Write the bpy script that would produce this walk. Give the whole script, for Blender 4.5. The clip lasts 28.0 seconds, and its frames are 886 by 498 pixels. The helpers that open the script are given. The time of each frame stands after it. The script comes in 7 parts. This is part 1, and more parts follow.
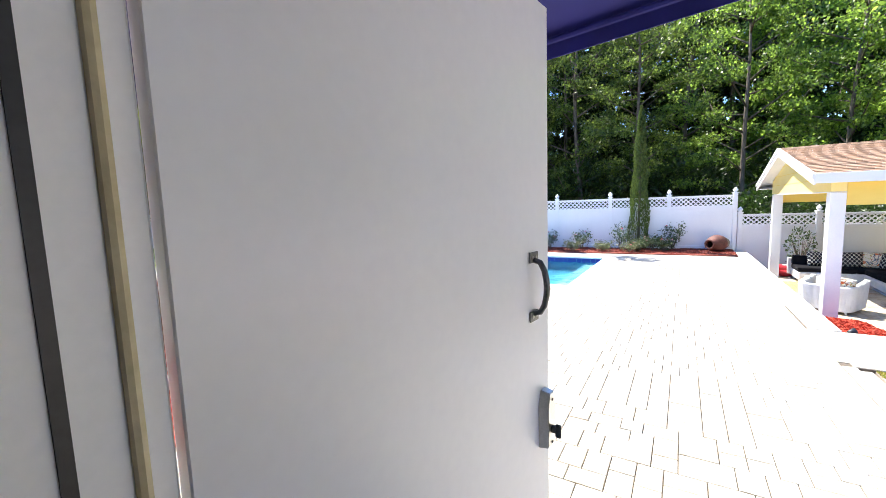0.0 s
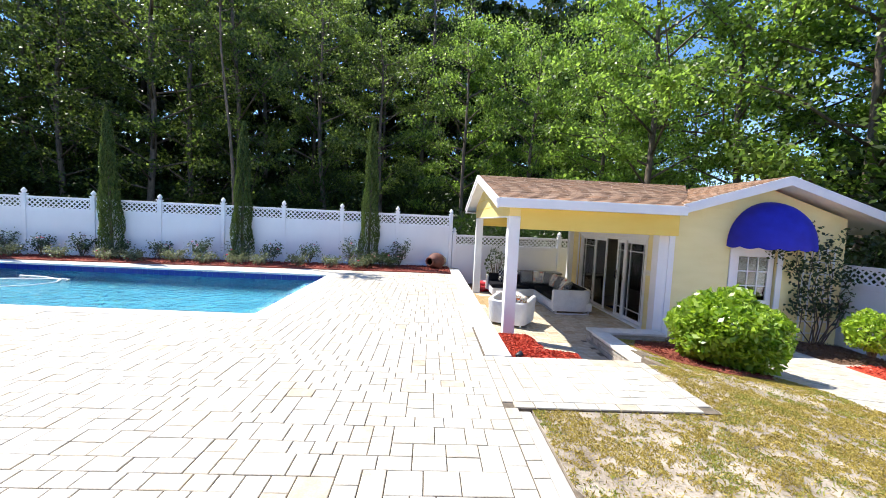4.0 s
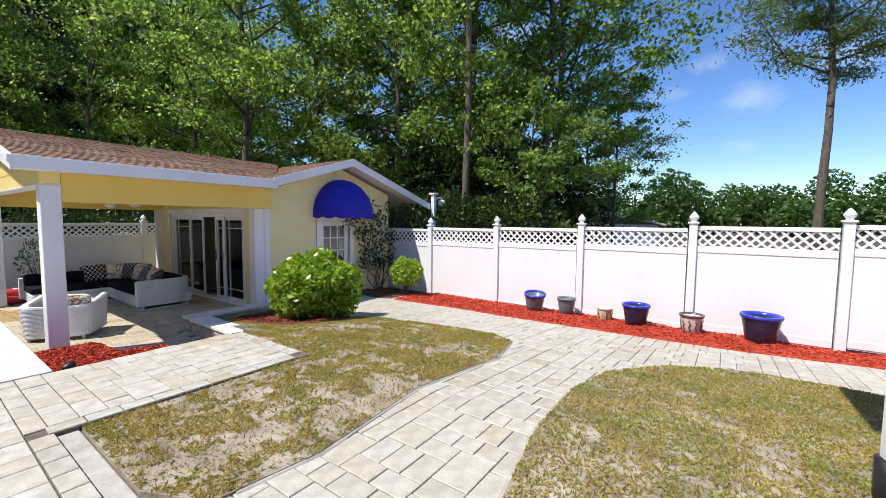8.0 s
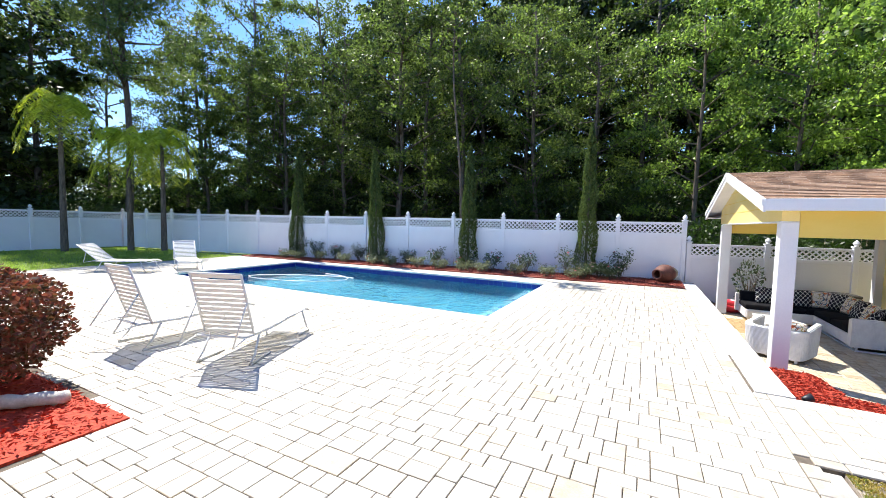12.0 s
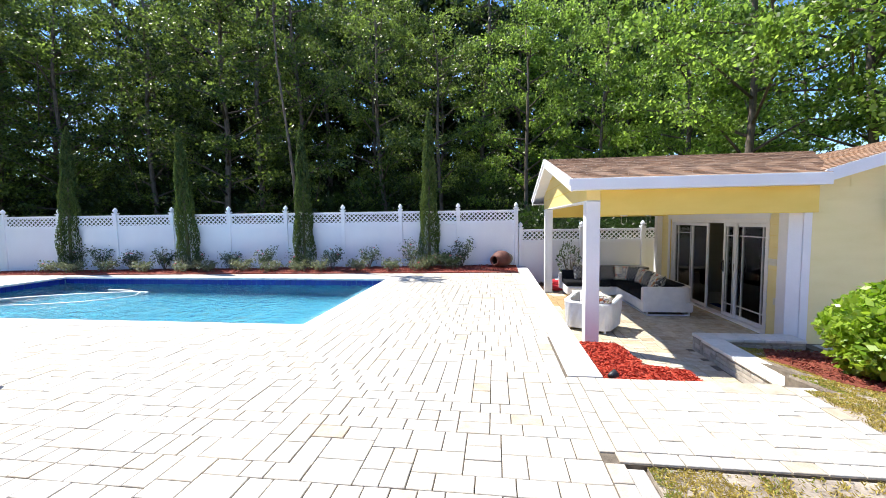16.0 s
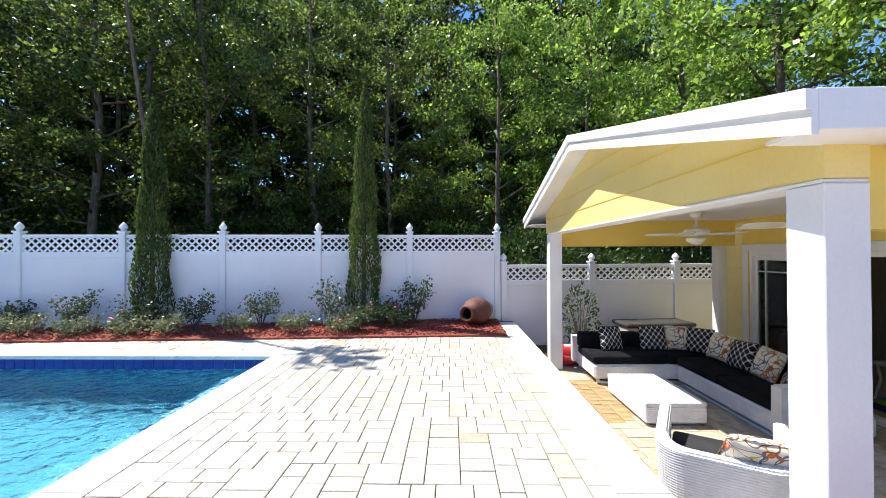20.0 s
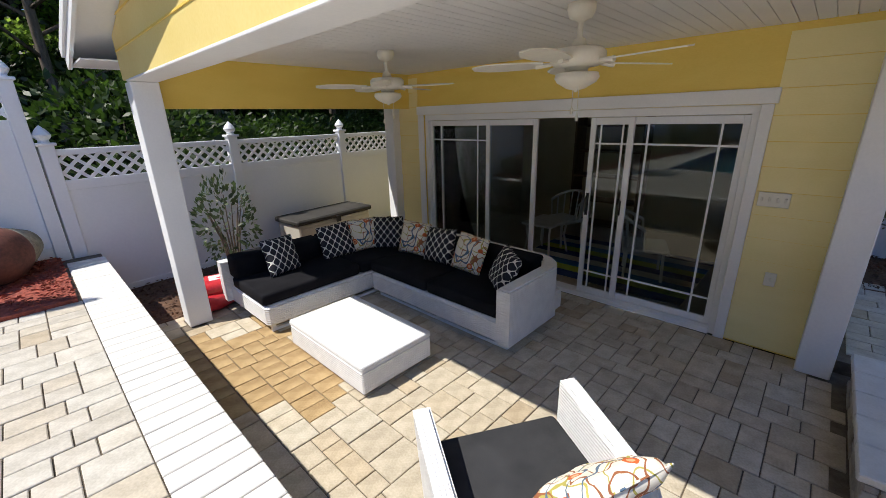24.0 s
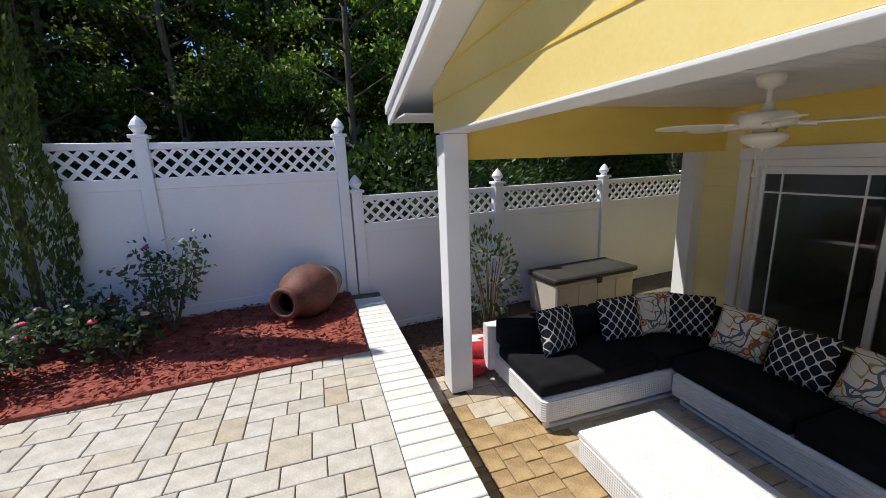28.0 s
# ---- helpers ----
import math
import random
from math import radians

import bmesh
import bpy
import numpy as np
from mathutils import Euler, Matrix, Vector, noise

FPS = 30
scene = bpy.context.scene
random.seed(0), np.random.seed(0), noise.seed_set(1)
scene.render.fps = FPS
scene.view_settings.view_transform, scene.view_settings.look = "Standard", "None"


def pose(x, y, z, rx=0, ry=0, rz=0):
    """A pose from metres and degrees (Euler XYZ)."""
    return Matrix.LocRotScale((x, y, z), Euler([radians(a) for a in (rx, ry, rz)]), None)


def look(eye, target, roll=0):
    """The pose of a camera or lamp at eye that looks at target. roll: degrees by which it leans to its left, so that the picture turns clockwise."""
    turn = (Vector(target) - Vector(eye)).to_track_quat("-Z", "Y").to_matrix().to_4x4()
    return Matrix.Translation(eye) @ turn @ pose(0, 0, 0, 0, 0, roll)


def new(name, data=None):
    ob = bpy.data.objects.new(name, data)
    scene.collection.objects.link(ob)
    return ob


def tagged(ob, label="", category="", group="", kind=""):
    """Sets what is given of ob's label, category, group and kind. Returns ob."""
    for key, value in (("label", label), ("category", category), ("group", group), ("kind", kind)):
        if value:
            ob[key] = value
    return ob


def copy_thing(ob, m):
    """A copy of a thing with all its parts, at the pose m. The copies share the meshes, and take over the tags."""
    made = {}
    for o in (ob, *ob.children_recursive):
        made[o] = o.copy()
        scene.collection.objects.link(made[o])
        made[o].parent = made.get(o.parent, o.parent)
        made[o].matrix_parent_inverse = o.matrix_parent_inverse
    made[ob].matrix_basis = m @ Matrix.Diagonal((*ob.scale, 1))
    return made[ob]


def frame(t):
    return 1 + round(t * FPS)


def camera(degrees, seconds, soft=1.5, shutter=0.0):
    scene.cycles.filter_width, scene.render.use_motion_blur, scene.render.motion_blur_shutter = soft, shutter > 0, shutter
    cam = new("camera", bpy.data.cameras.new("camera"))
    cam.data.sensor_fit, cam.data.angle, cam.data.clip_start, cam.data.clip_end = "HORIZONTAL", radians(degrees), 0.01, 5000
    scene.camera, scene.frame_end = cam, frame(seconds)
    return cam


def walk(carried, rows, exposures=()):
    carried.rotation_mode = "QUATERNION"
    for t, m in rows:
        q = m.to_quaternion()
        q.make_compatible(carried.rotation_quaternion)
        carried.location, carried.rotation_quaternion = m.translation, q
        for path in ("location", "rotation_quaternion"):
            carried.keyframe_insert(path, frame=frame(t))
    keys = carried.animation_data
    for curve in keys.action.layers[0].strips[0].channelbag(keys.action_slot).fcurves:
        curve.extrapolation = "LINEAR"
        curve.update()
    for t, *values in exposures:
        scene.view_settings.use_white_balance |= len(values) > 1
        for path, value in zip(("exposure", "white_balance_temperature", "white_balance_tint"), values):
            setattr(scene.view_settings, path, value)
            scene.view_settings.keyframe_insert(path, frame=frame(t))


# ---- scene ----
cam = camera(96.4, 28.0, 0.75)

PATH = [
    (0, (0.803, 0.615, 1.83), (-0.228, 2.316, 1.617), -1.9),
    (0.5, (0.794, 1.039, 1.78), (0.054, 2.863, 1.426), 0.7),
    (1, (0.825, 1.382, 1.767), (0.464, 3.308, 1.368), 2.0),
    (1.5, (0.946, 1.773, 1.685), (0.796, 3.715, 1.23), -0.1),
    (2, (1.039, 2.096, 1.721), (0.854, 4.055, 1.363), 2.5),
    (2.5, (1.17, 2.435, 1.685), (1.12, 4.424, 1.488), 3.6),
    (4.5, (1.61, 2.742, 1.693), (1.803, 4.728, 1.557), 1.4),
    (5, (1.686, 2.73, 1.649), (2.307, 4.623, 1.471), 0.4),
    (5.5, (1.785, 2.79, 1.551), (2.781, 4.51, 1.329), 0.0),
    (6, (1.848, 2.815, 1.486), (3.115, 4.343, 1.245), 0.1),
    (6.5, (1.894, 2.793, 1.439), (3.353, 4.14, 1.202), -0.5),
    (7, (1.878, 2.785, 1.404), (3.47, 3.976, 1.185), -0.3),
    (7.5, (1.871, 2.774, 1.398), (3.53, 3.875, 1.215), 0.0),
    (8, (1.868, 2.762, 1.414), (3.49, 3.924, 1.271), 0.6),
    (8.5, (1.84, 2.779, 1.447), (3.298, 4.144, 1.342), 1.5),
    (9, (1.771, 2.754, 1.504), (2.96, 4.362, 1.468), 2.0),
    (9.5, (1.673, 2.715, 1.551), (2.545, 4.514, 1.494), 3.1),
    (10, (1.582, 2.672, 1.597), (2.105, 4.599, 1.485), 2.7),
    (10.5, (1.556, 2.659, 1.615), (1.637, 4.655, 1.513), 2.1),
    (11, (1.439, 2.579, 1.661), (1.125, 4.55, 1.532), 1.9),
    (11.5, (1.268, 2.521, 1.703), (0.641, 4.412, 1.527), 2.6),
    (12, (1.197, 2.523, 1.715), (0.294, 4.302, 1.585), 1.3),
    (12.5, (1.052, 2.465, 1.668), (-0.076, 4.112, 1.554), 0.8),
    (14.5, (1.315, 2.52, 1.662), (0.284, 4.219, 1.435), 0.7),
    (15, (1.372, 2.749, 1.645), (0.577, 4.563, 1.371), 1.8),
    (15.5, (1.44, 3.15, 1.645), (0.826, 5.037, 1.398), 2.0),
    (16, (1.603, 3.711, 1.572), (1.345, 5.689, 1.43), -0.8),
    (16.5, (1.718, 4.259, 1.585), (1.726, 6.258, 1.514), 0.8),
    (17, (1.693, 4.834, 1.629), (1.801, 6.829, 1.56), 3.2),
    (17.5, (1.69, 5.451, 1.593), (1.806, 7.447, 1.541), 1.4),
    (18, (1.586, 6.033, 1.625), (1.69, 8.03, 1.628), -0.4),
    (18.5, (1.485, 6.635, 1.617), (1.586, 8.633, 1.643), -2.1),
    (19, (1.408, 7.233, 1.584), (1.426, 9.233, 1.594), -0.6),
    (19.5, (1.349, 7.855, 1.561), (1.362, 9.855, 1.559), -0.3),
    (20, (1.289, 8.439, 1.514), (1.25, 10.438, 1.533), -0.2),
    (20.5, (1.492, 8.922, 1.569), (1.445, 10.92, 1.63), -1.1),
    (22.5, (2.045, 10.797, 1.532), (2.783, 12.63, 1.224), -3.2),
    (23, (2.117, 11.007, 1.538), (3.233, 12.603, 1.081), -2.4),
    (23.5, (2.188, 11.039, 1.526), (3.424, 12.509, 0.97), -2.3),
    (24, (2.227, 11.042, 1.47), (3.597, 12.358, 0.844), -1.4),
    (24.5, (2.244, 11.043, 1.44), (3.665, 12.267, 0.746), -1.9),
    (25, (2.238, 11.066, 1.411), (3.679, 12.209, 0.624), -1.8),
    (25.5, (2.209, 11.093, 1.393), (3.617, 12.263, 0.588), -1.9),
    (26, (2.168, 11.144, 1.402), (3.481, 12.428, 0.611), -2.3),
    (26.5, (2.21, 11.241, 1.442), (3.314, 12.748, 0.727), -5.3),
    (27, (2.246, 11.469, 1.473), (3.13, 13.145, 0.832), -3.4),
    (27.5, (2.145, 11.869, 1.544), (2.983, 13.615, 1.044), -1.0),
    (28, (2.006, 12.321, 1.6), (2.589, 14.187, 1.177), -2.1),
]
walk(cam, [(t, look(eye, target, roll)) for t, eye, target, roll in PATH], EXPOSURES := [
    (0.0, 1.6), (0.8, 1.0), (2.0, 1.0), (4.5, 0.9), (6.5, 0.65), (8.0, 0.28), (9.0, 0.25), (9.8, 0.4), (10.5, 0.7),
    (12.0, 0.95), (15.0, 0.95), (18.0, 0.92), (20.5, 0.8), (22.5, 0.40), (24.0, 0.32), (25.0, 0.32), (26.5, 0.25), (28.0, 0.05)])

# world and sun: the sun stands over the woods, beyond the pool's far corner
SUN_DIR = Vector((-0.57, 0.27, 1.0)).normalized()
world = bpy.data.worlds.new("sky")
scene.world = world
world.use_nodes = True
wn = world.node_tree.nodes
sky = wn.new("ShaderNodeTexSky")
sky.sky_type = "NISHITA"
sky.sun_disc = False
sky.sun_elevation = math.asin(SUN_DIR.z)
sky.sun_rotation = math.atan2(SUN_DIR.x, SUN_DIR.y)
sky.air_density, sky.dust_density, sky.ozone_density = 1.0, 0.1, 4.0
wn["Background"].inputs["Strength"].default_value = 0.15
deep = wn.new("ShaderNodeHueSaturation")
deep.inputs["Saturation"].default_value, deep.inputs["Hue"].default_value = 1.2, 0.510
world.node_tree.links.new(sky.outputs[0], deep.inputs["Color"])
# thin wisps of high cloud
wt, wm, wz, wr, wx = (wn.new("ShaderNode" + k) for k in ("TexCoord", "Mapping", "TexNoise", "ValToRGB", "Mix"))
wm.inputs["Scale"].default_value = (2.2, 5.0, 9.0)
wz.inputs["Scale"].default_value, wz.inputs["Detail"].default_value = 1.3, 7.0
wr.color_ramp.elements[0].position, wr.color_ramp.elements[1].position = 0.52, 0.78
wr.color_ramp.elements[1].color = (0.45, 0.45, 0.45, 1)
wx.data_type = "RGBA"
wx.inputs[7].default_value = (5.5, 5.8, 6.2, 1)
wl = world.node_tree.links
wl.new(wt.outputs["Generated"], wm.inputs["Vector"])
wl.new(wm.outputs[0], wz.inputs["Vector"])
wl.new(wz.outputs["Fac"], wr.inputs[0])
wl.new(wr.outputs[0], wx.inputs[0])
wl.new(deep.outputs[0], wx.inputs[6])
wl.new(wx.outputs[2], wn["Background"].inputs["Color"])
sun = new("sun", bpy.data.lights.new("sun", "SUN"))
sun.data.energy, sun.data.angle, sun.data.color = 5.0, radians(0.55), (1.0, 0.95, 0.87)
sun.matrix_world = look(SUN_DIR * 40, (0, 0, 0))


# ---- materials ----
def links_of(m):
    return m.node_tree.nodes, m.node_tree.links


def surface(name, dark, light, scale=6.0, rough=0.7, bump=0.15, fine=60.0, metal=0.0, random=0.0, stretch=(1, 1, 1), spec=0.5, detail=6.0, hue=0.0):
    """A surface whose colour wanders between two tones, with fine grain, relief and an own tone for each object."""
    m = bpy.data.materials.new(name)
    m.use_nodes = True
    n, l = links_of(m)
    b = n["Principled BSDF"]
    co = n.new("ShaderNodeTexCoord")
    mp = n.new("ShaderNodeMapping")
    mp.inputs["Scale"].default_value = stretch
    l.new(co.outputs["Object"], mp.inputs["Vector"])
    big = n.new("ShaderNodeTexNoise")
    big.inputs["Scale"].default_value, big.inputs["Detail"].default_value = scale, detail
    small = n.new("ShaderNodeTexNoise")
    small.inputs["Scale"].default_value, small.inputs["Detail"].default_value = fine, 4.0
    l.new(mp.outputs[0], big.inputs["Vector"])
    l.new(mp.outputs[0], small.inputs["Vector"])
    mix = n.new("ShaderNodeMix")
    mix.data_type = "FLOAT"
    mix.inputs[0].default_value = 0.35
    l.new(big.outputs["Fac"], mix.inputs[2])
    l.new(small.outputs["Fac"], mix.inputs[3])
    ramp = n.new("ShaderNodeValToRGB")
    ramp.color_ramp.elements[0].position, ramp.color_ramp.elements[1].position = 0.33, 0.67
    ramp.color_ramp.elements[0].color, ramp.color_ramp.elements[1].color = (*dark, 1), (*light, 1)
    l.new(mix.outputs[0], ramp.inputs[0])
    colour = ramp.outputs[0]
    if random or hue:
        info = n.new("ShaderNodeObjectInfo")
        hsv = n.new("ShaderNodeHueSaturation")
        r1 = n.new("ShaderNodeMapRange")
        r1.inputs[3].default_value, r1.inputs[4].default_value = 1 - random, 1 + random
        l.new(info.outputs["Random"], r1.inputs[0])
        l.new(r1.outputs[0], hsv.inputs["Value"])
        if hue:
            r2 = n.new("ShaderNodeMapRange")
            r2.inputs[3].default_value, r2.inputs[4].default_value = 0.5 - hue, 0.5 + hue
            l.new(info.outputs["Random"], r2.inputs[0])
            l.new(r2.outputs[0], hsv.inputs["Hue"])
        l.new(colour, hsv.inputs["Color"])
        colour = hsv.outputs[0]
    l.new(colour, b.inputs["Base Color"])
    b.inputs["Roughness"].default_value, b.inputs["Metallic"].default_value = rough, metal
    b.inputs["Specular IOR Level"].default_value = spec
    if bump:
        bp = n.new("ShaderNodeBump")
        bp.inputs["Strength"].default_value, bp.inputs["Distance"].default_value = bump, 0.01
        l.new(mix.outputs[0], bp.inputs["Height"])
        l.new(bp.outputs[0], b.inputs["Normal"])
    return m


def island_tones(m, tones, by_object=False):
    """Lets each loose piece of a mesh (or each object) take a tone of its own from a ramp."""
    n, l = links_of(m)
    b = n["Principled BSDF"]
    old = b.inputs["Base Color"].links[0].from_socket
    src = n.new("ShaderNodeObjectInfo" if by_object else "ShaderNodeNewGeometry")
    ramp = n.new("ShaderNodeValToRGB")
    els = ramp.color_ramp.elements
    for i, c in enumerate(tones):
        e = els[i] if i < 2 else els.new(0.5)
        e.color = (*c, 1)
    for i, e in enumerate(els):
        e.position = i / (len(tones) - 1)
    for e, c in zip(els, tones):
        e.color = (*c, 1)
    l.new(src.outputs["Random" if by_object else "Random Per Island"], ramp.inputs[0])
    mul = n.new("ShaderNodeMix")
    mul.data_type, mul.blend_type = "RGBA", "MULTIPLY"
    mul.inputs[0].default_value = 1.0
    l.new(old, mul.inputs[6])
    l.new(ramp.outputs[0], mul.inputs[7])
    l.new(mul.outputs[2], b.inputs["Base Color"])
    return m


def leafy(name, dark, light, through_light=0.45, rough=0.5, glow=2.2):
    """Leaves: each loose leaf has its own green, and sun shines through it."""
    m = bpy.data.materials.new(name)
    m.use_nodes = True
    n, l = links_of(m)
    b = n["Principled BSDF"]
    geo = n.new("ShaderNodeNewGeometry")
    info = n.new("ShaderNodeObjectInfo")
    add = n.new("ShaderNodeMath")
    add.operation = "MULTIPLY_ADD"
    add.inputs[1].default_value, add.inputs[2].default_value = 0.75, 0.0
    l.new(geo.outputs["Random Per Island"], add.inputs[0])
    sc = n.new("ShaderNodeMath")
    sc.operation = "MULTIPLY_ADD"
    sc.inputs[1].default_value = 0.25
    l.new(info.outputs["Random"], sc.inputs[0])
    l.new(add.outputs[0], sc.inputs[2])
    ramp = n.new("ShaderNodeValToRGB")
    ramp.color_ramp.elements[0].color, ramp.color_ramp.elements[1].color = (*dark, 1), (*light, 1)
    l.new(sc.outputs[0], ramp.inputs[0])
    l.new(ramp.outputs[0], b.inputs["Base Color"])
    b.inputs["Roughness"].default_value = rough
    tr = n.new("ShaderNodeBsdfTranslucent")
    hs = n.new("ShaderNodeHueSaturation")
    hs.inputs["Value"].default_value, hs.inputs["Saturation"].default_value = glow, 1.05
    l.new(ramp.outputs[0], hs.inputs["Color"])
    l.new(hs.outputs[0], tr.inputs["Color"])
    ms = n.new("ShaderNodeMixShader")
    ms.inputs[0].default_value = through_light
    l.new(b.outputs[0], ms.inputs[1])
    l.new(tr.outputs[0], ms.inputs[2])
    l.new(ms.outputs[0], n["Material Output"].inputs["Surface"])
    return m


def glass_like(name, tint=(0.9, 0.95, 0.95), rough=0.0):
    m = bpy.data.materials.new(name)
    m.use_nodes = True
    n, l = links_of(m)
    n.remove(n["Principled BSDF"])
    clear = n.new("ShaderNodeBsdfTransparent")
    clear.inputs[0].default_value = (*tint, 1)
    gloss = n.new("ShaderNodeBsdfGlossy")
    gloss.inputs["Roughness"].default_value = rough
    fr = n.new("ShaderNodeFresnel")
    fr.inputs[0].default_value = 1.5
    ms = n.new("ShaderNodeMixShader")
    l.new(fr.outputs[0], ms.inputs[0])
    l.new(clear.outputs[0], ms.inputs[1])
    l.new(gloss.outputs[0], ms.inputs[2])
    l.new(ms.outputs[0], n["Material Output"].inputs["Surface"])
    return m


VINYL = surface("white_vinyl", (0.81, 0.82, 0.85), (0.88, 0.89, 0.91), 1.2, 0.35, 0.02, 40)
TRIM = surface("white_trim_paint", (0.77, 0.78, 0.80), (0.86, 0.86, 0.87), 2.0, 0.45, 0.05, 60)
YELLOW = surface("yellow_siding_paint", (0.80, 0.57, 0.11), (0.87, 0.65, 0.16), 1.6, 0.55, 0.08, 50, stretch=(1, 1, 3))
CREAM = surface("cream_gable_paint", (0.80, 0.63, 0.22), (0.87, 0.71, 0.30), 1.6, 0.45, 0.08, 50)
YELLOW_PALE = surface("pale_yellow_siding_paint", (0.83, 0.72, 0.34), (0.90, 0.79, 0.42), 1.6, 0.55, 0.08, 50, stretch=(1, 1, 3))
PAVER = surface("travertine_paver", (0.40, 0.375, 0.325), (0.635, 0.61, 0.555), 9.0, 0.5, 0.35, 70, random=0.10, spec=0.6)
island_tones(PAVER, [(0.84, 0.74, 0.60), (1, 0.98, 0.95), (0.95, 0.92, 0.86), (1, 1, 0.99), (0.90, 0.84, 0.75), (1, 0.97, 0.93), (0.86, 0.83, 0.78), (1, 0.99, 0.97), (0.94, 0.87, 0.76), (0.97, 0.97, 0.95)])
PAVER_ONE = surface("travertine_paver_single", (0.40, 0.375, 0.325), (0.635, 0.61, 0.555), 9.0, 0.5, 0.35, 70, spec=0.6)
island_tones(PAVER_ONE, [(0.84, 0.74, 0.60), (1, 0.98, 0.95), (0.95, 0.92, 0.86), (1, 1, 0.99), (0.90, 0.84, 0.75), (1, 0.97, 0.93), (0.86, 0.83, 0.78), (1, 0.99, 0.97), (0.94, 0.87, 0.76), (0.97, 0.97, 0.95)], by_object=True)
# Porch copy of the paver, with the roof's shade put into its tones.
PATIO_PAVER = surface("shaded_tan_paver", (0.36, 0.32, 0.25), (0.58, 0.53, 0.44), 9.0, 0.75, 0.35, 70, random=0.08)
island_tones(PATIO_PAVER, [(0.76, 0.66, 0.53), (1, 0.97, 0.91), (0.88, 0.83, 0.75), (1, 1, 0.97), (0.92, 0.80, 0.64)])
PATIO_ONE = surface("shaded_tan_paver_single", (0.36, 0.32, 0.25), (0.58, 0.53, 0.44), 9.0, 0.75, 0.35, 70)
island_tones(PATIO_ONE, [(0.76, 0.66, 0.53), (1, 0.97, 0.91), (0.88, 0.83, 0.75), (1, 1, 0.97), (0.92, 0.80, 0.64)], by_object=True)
EDGING = surface("weathered_edging", (0.34, 0.31, 0.27), (0.55, 0.52, 0.47), 9.0, 0.9, 0.5, 90)
JOINT = surface("sandy_joint", (0.08, 0.064, 0.045), (0.19, 0.155, 0.115), 14, 0.9, 0.3, 120)
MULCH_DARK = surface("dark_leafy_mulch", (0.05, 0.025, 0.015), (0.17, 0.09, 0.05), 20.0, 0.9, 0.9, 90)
CAP = surface("pale_coping", (0.62, 0.60, 0.55), (0.76, 0.74, 0.70), 7.0, 0.7, 0.25, 70, random=0.05)
SAND = surface("sandy_soil", (0.15, 0.115, 0.08), (0.50, 0.44, 0.36), 3.0, 0.95, 0.9, 55)
WOODS_FLOOR = surface("woodland_floor", (0.05, 0.045, 0.025), (0.12, 0.10, 0.06), 1.0, 0.95, 0.8, 12)
LAWN = surface("green_lawn_soil", (0.14, 0.20, 0.04), (0.24, 0.31, 0.07), 2.0, 0.9, 0.6, 60)
MULCH = surface("red_mulch", (0.32, 0.028, 0.012), (0.66, 0.095, 0.04), 20.0, 0.85, 0.9, 90)
island_tones(MULCH, [(0.55, 0.5, 0.45), (1, 0.8, 0.75), (1, 1, 1), (0.8, 0.65, 0.6)])
CONCRETE = surface("pale_concrete", (0.44, 0.42, 0.39), (0.60, 0.58, 0.54), 5.0, 0.85, 0.4, 90)
STONE = surface("stacked_stone", (0.30, 0.27, 0.23), (0.52, 0.48, 0.42), 8.0, 0.85, 0.6, 60, random=0.18)
BLUE = surface("royal_blue_canvas", (0.008, 0.010, 0.30), (0.014, 0.020, 0.46), 4.0, 0.75, 0.1, 200)
BLUE_TILE = surface("blue_pool_tile", (0.006, 0.014, 0.17), (0.02, 0.045, 0.32), 12.0, 0.15, 0.05, 60)
PLASTER = surface("aqua_plaster_ripple_light", (0.006, 0.085, 0.165), (0.13, 0.43, 0.55), 8.0, 0.7, 0.1, 30, detail=2.0)
# Narrow ramp: the water's rippling light net is painted into the plaster.
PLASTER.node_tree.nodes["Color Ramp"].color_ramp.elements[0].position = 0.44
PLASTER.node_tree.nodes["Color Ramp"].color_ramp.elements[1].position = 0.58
SHINGLE = surface("brown_shingle", (0.20, 0.13, 0.085), (0.46, 0.31, 0.21), 11.0, 0.9, 0.6, 160)
island_tones(SHINGLE, [(0.55, 0.52, 0.5), (1, 0.9, 0.82), (1, 1, 1), (0.75, 0.68, 0.62), (1, 0.84, 0.7)])
BARK = surface("grey_brown_bark", (0.05, 0.04, 0.03), (0.20, 0.16, 0.125), 5.0, 0.95, 1.0, 40, stretch=(3, 3, 0.6))
LEAF = leafy("broad_leaves", (0.006, 0.015, 0.004), (0.12, 0.17, 0.036), 0.5, 0.4, 3.0)
# Rear rows: leaves coloured darker to carry the shade deep in the wood.
LEAF_DEEP = leafy("shade_dark_leaves", (0.005, 0.012, 0.003), (0.05, 0.08, 0.016), 0.35, 0.5, 2.4)
# Undergrowth green is lowered so that its colour holds the shade under the trees.
LEAF_UNDER = leafy("shaded_undergrowth_leaves", (0.007, 0.017, 0.003), (0.038, 0.075, 0.012), 0.3)
LEAF_DARK = leafy("dark_oak_leaves", (0.006, 0.014, 0.004), (0.118, 0.168, 0.035), 0.45, 0.4, 3.0)
LEAF_FAR = leafy("distant_leaves", (0.018, 0.045, 0.008), (0.085, 0.16, 0.026), 0.4)
# Brighter leaf copy: own light green plus sunlight put into the colour.
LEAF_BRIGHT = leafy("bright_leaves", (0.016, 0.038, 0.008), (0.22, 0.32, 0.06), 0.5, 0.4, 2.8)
NEEDLE = leafy("pine_needles", (0.05, 0.085, 0.02), (0.15, 0.20, 0.05), 0.35)


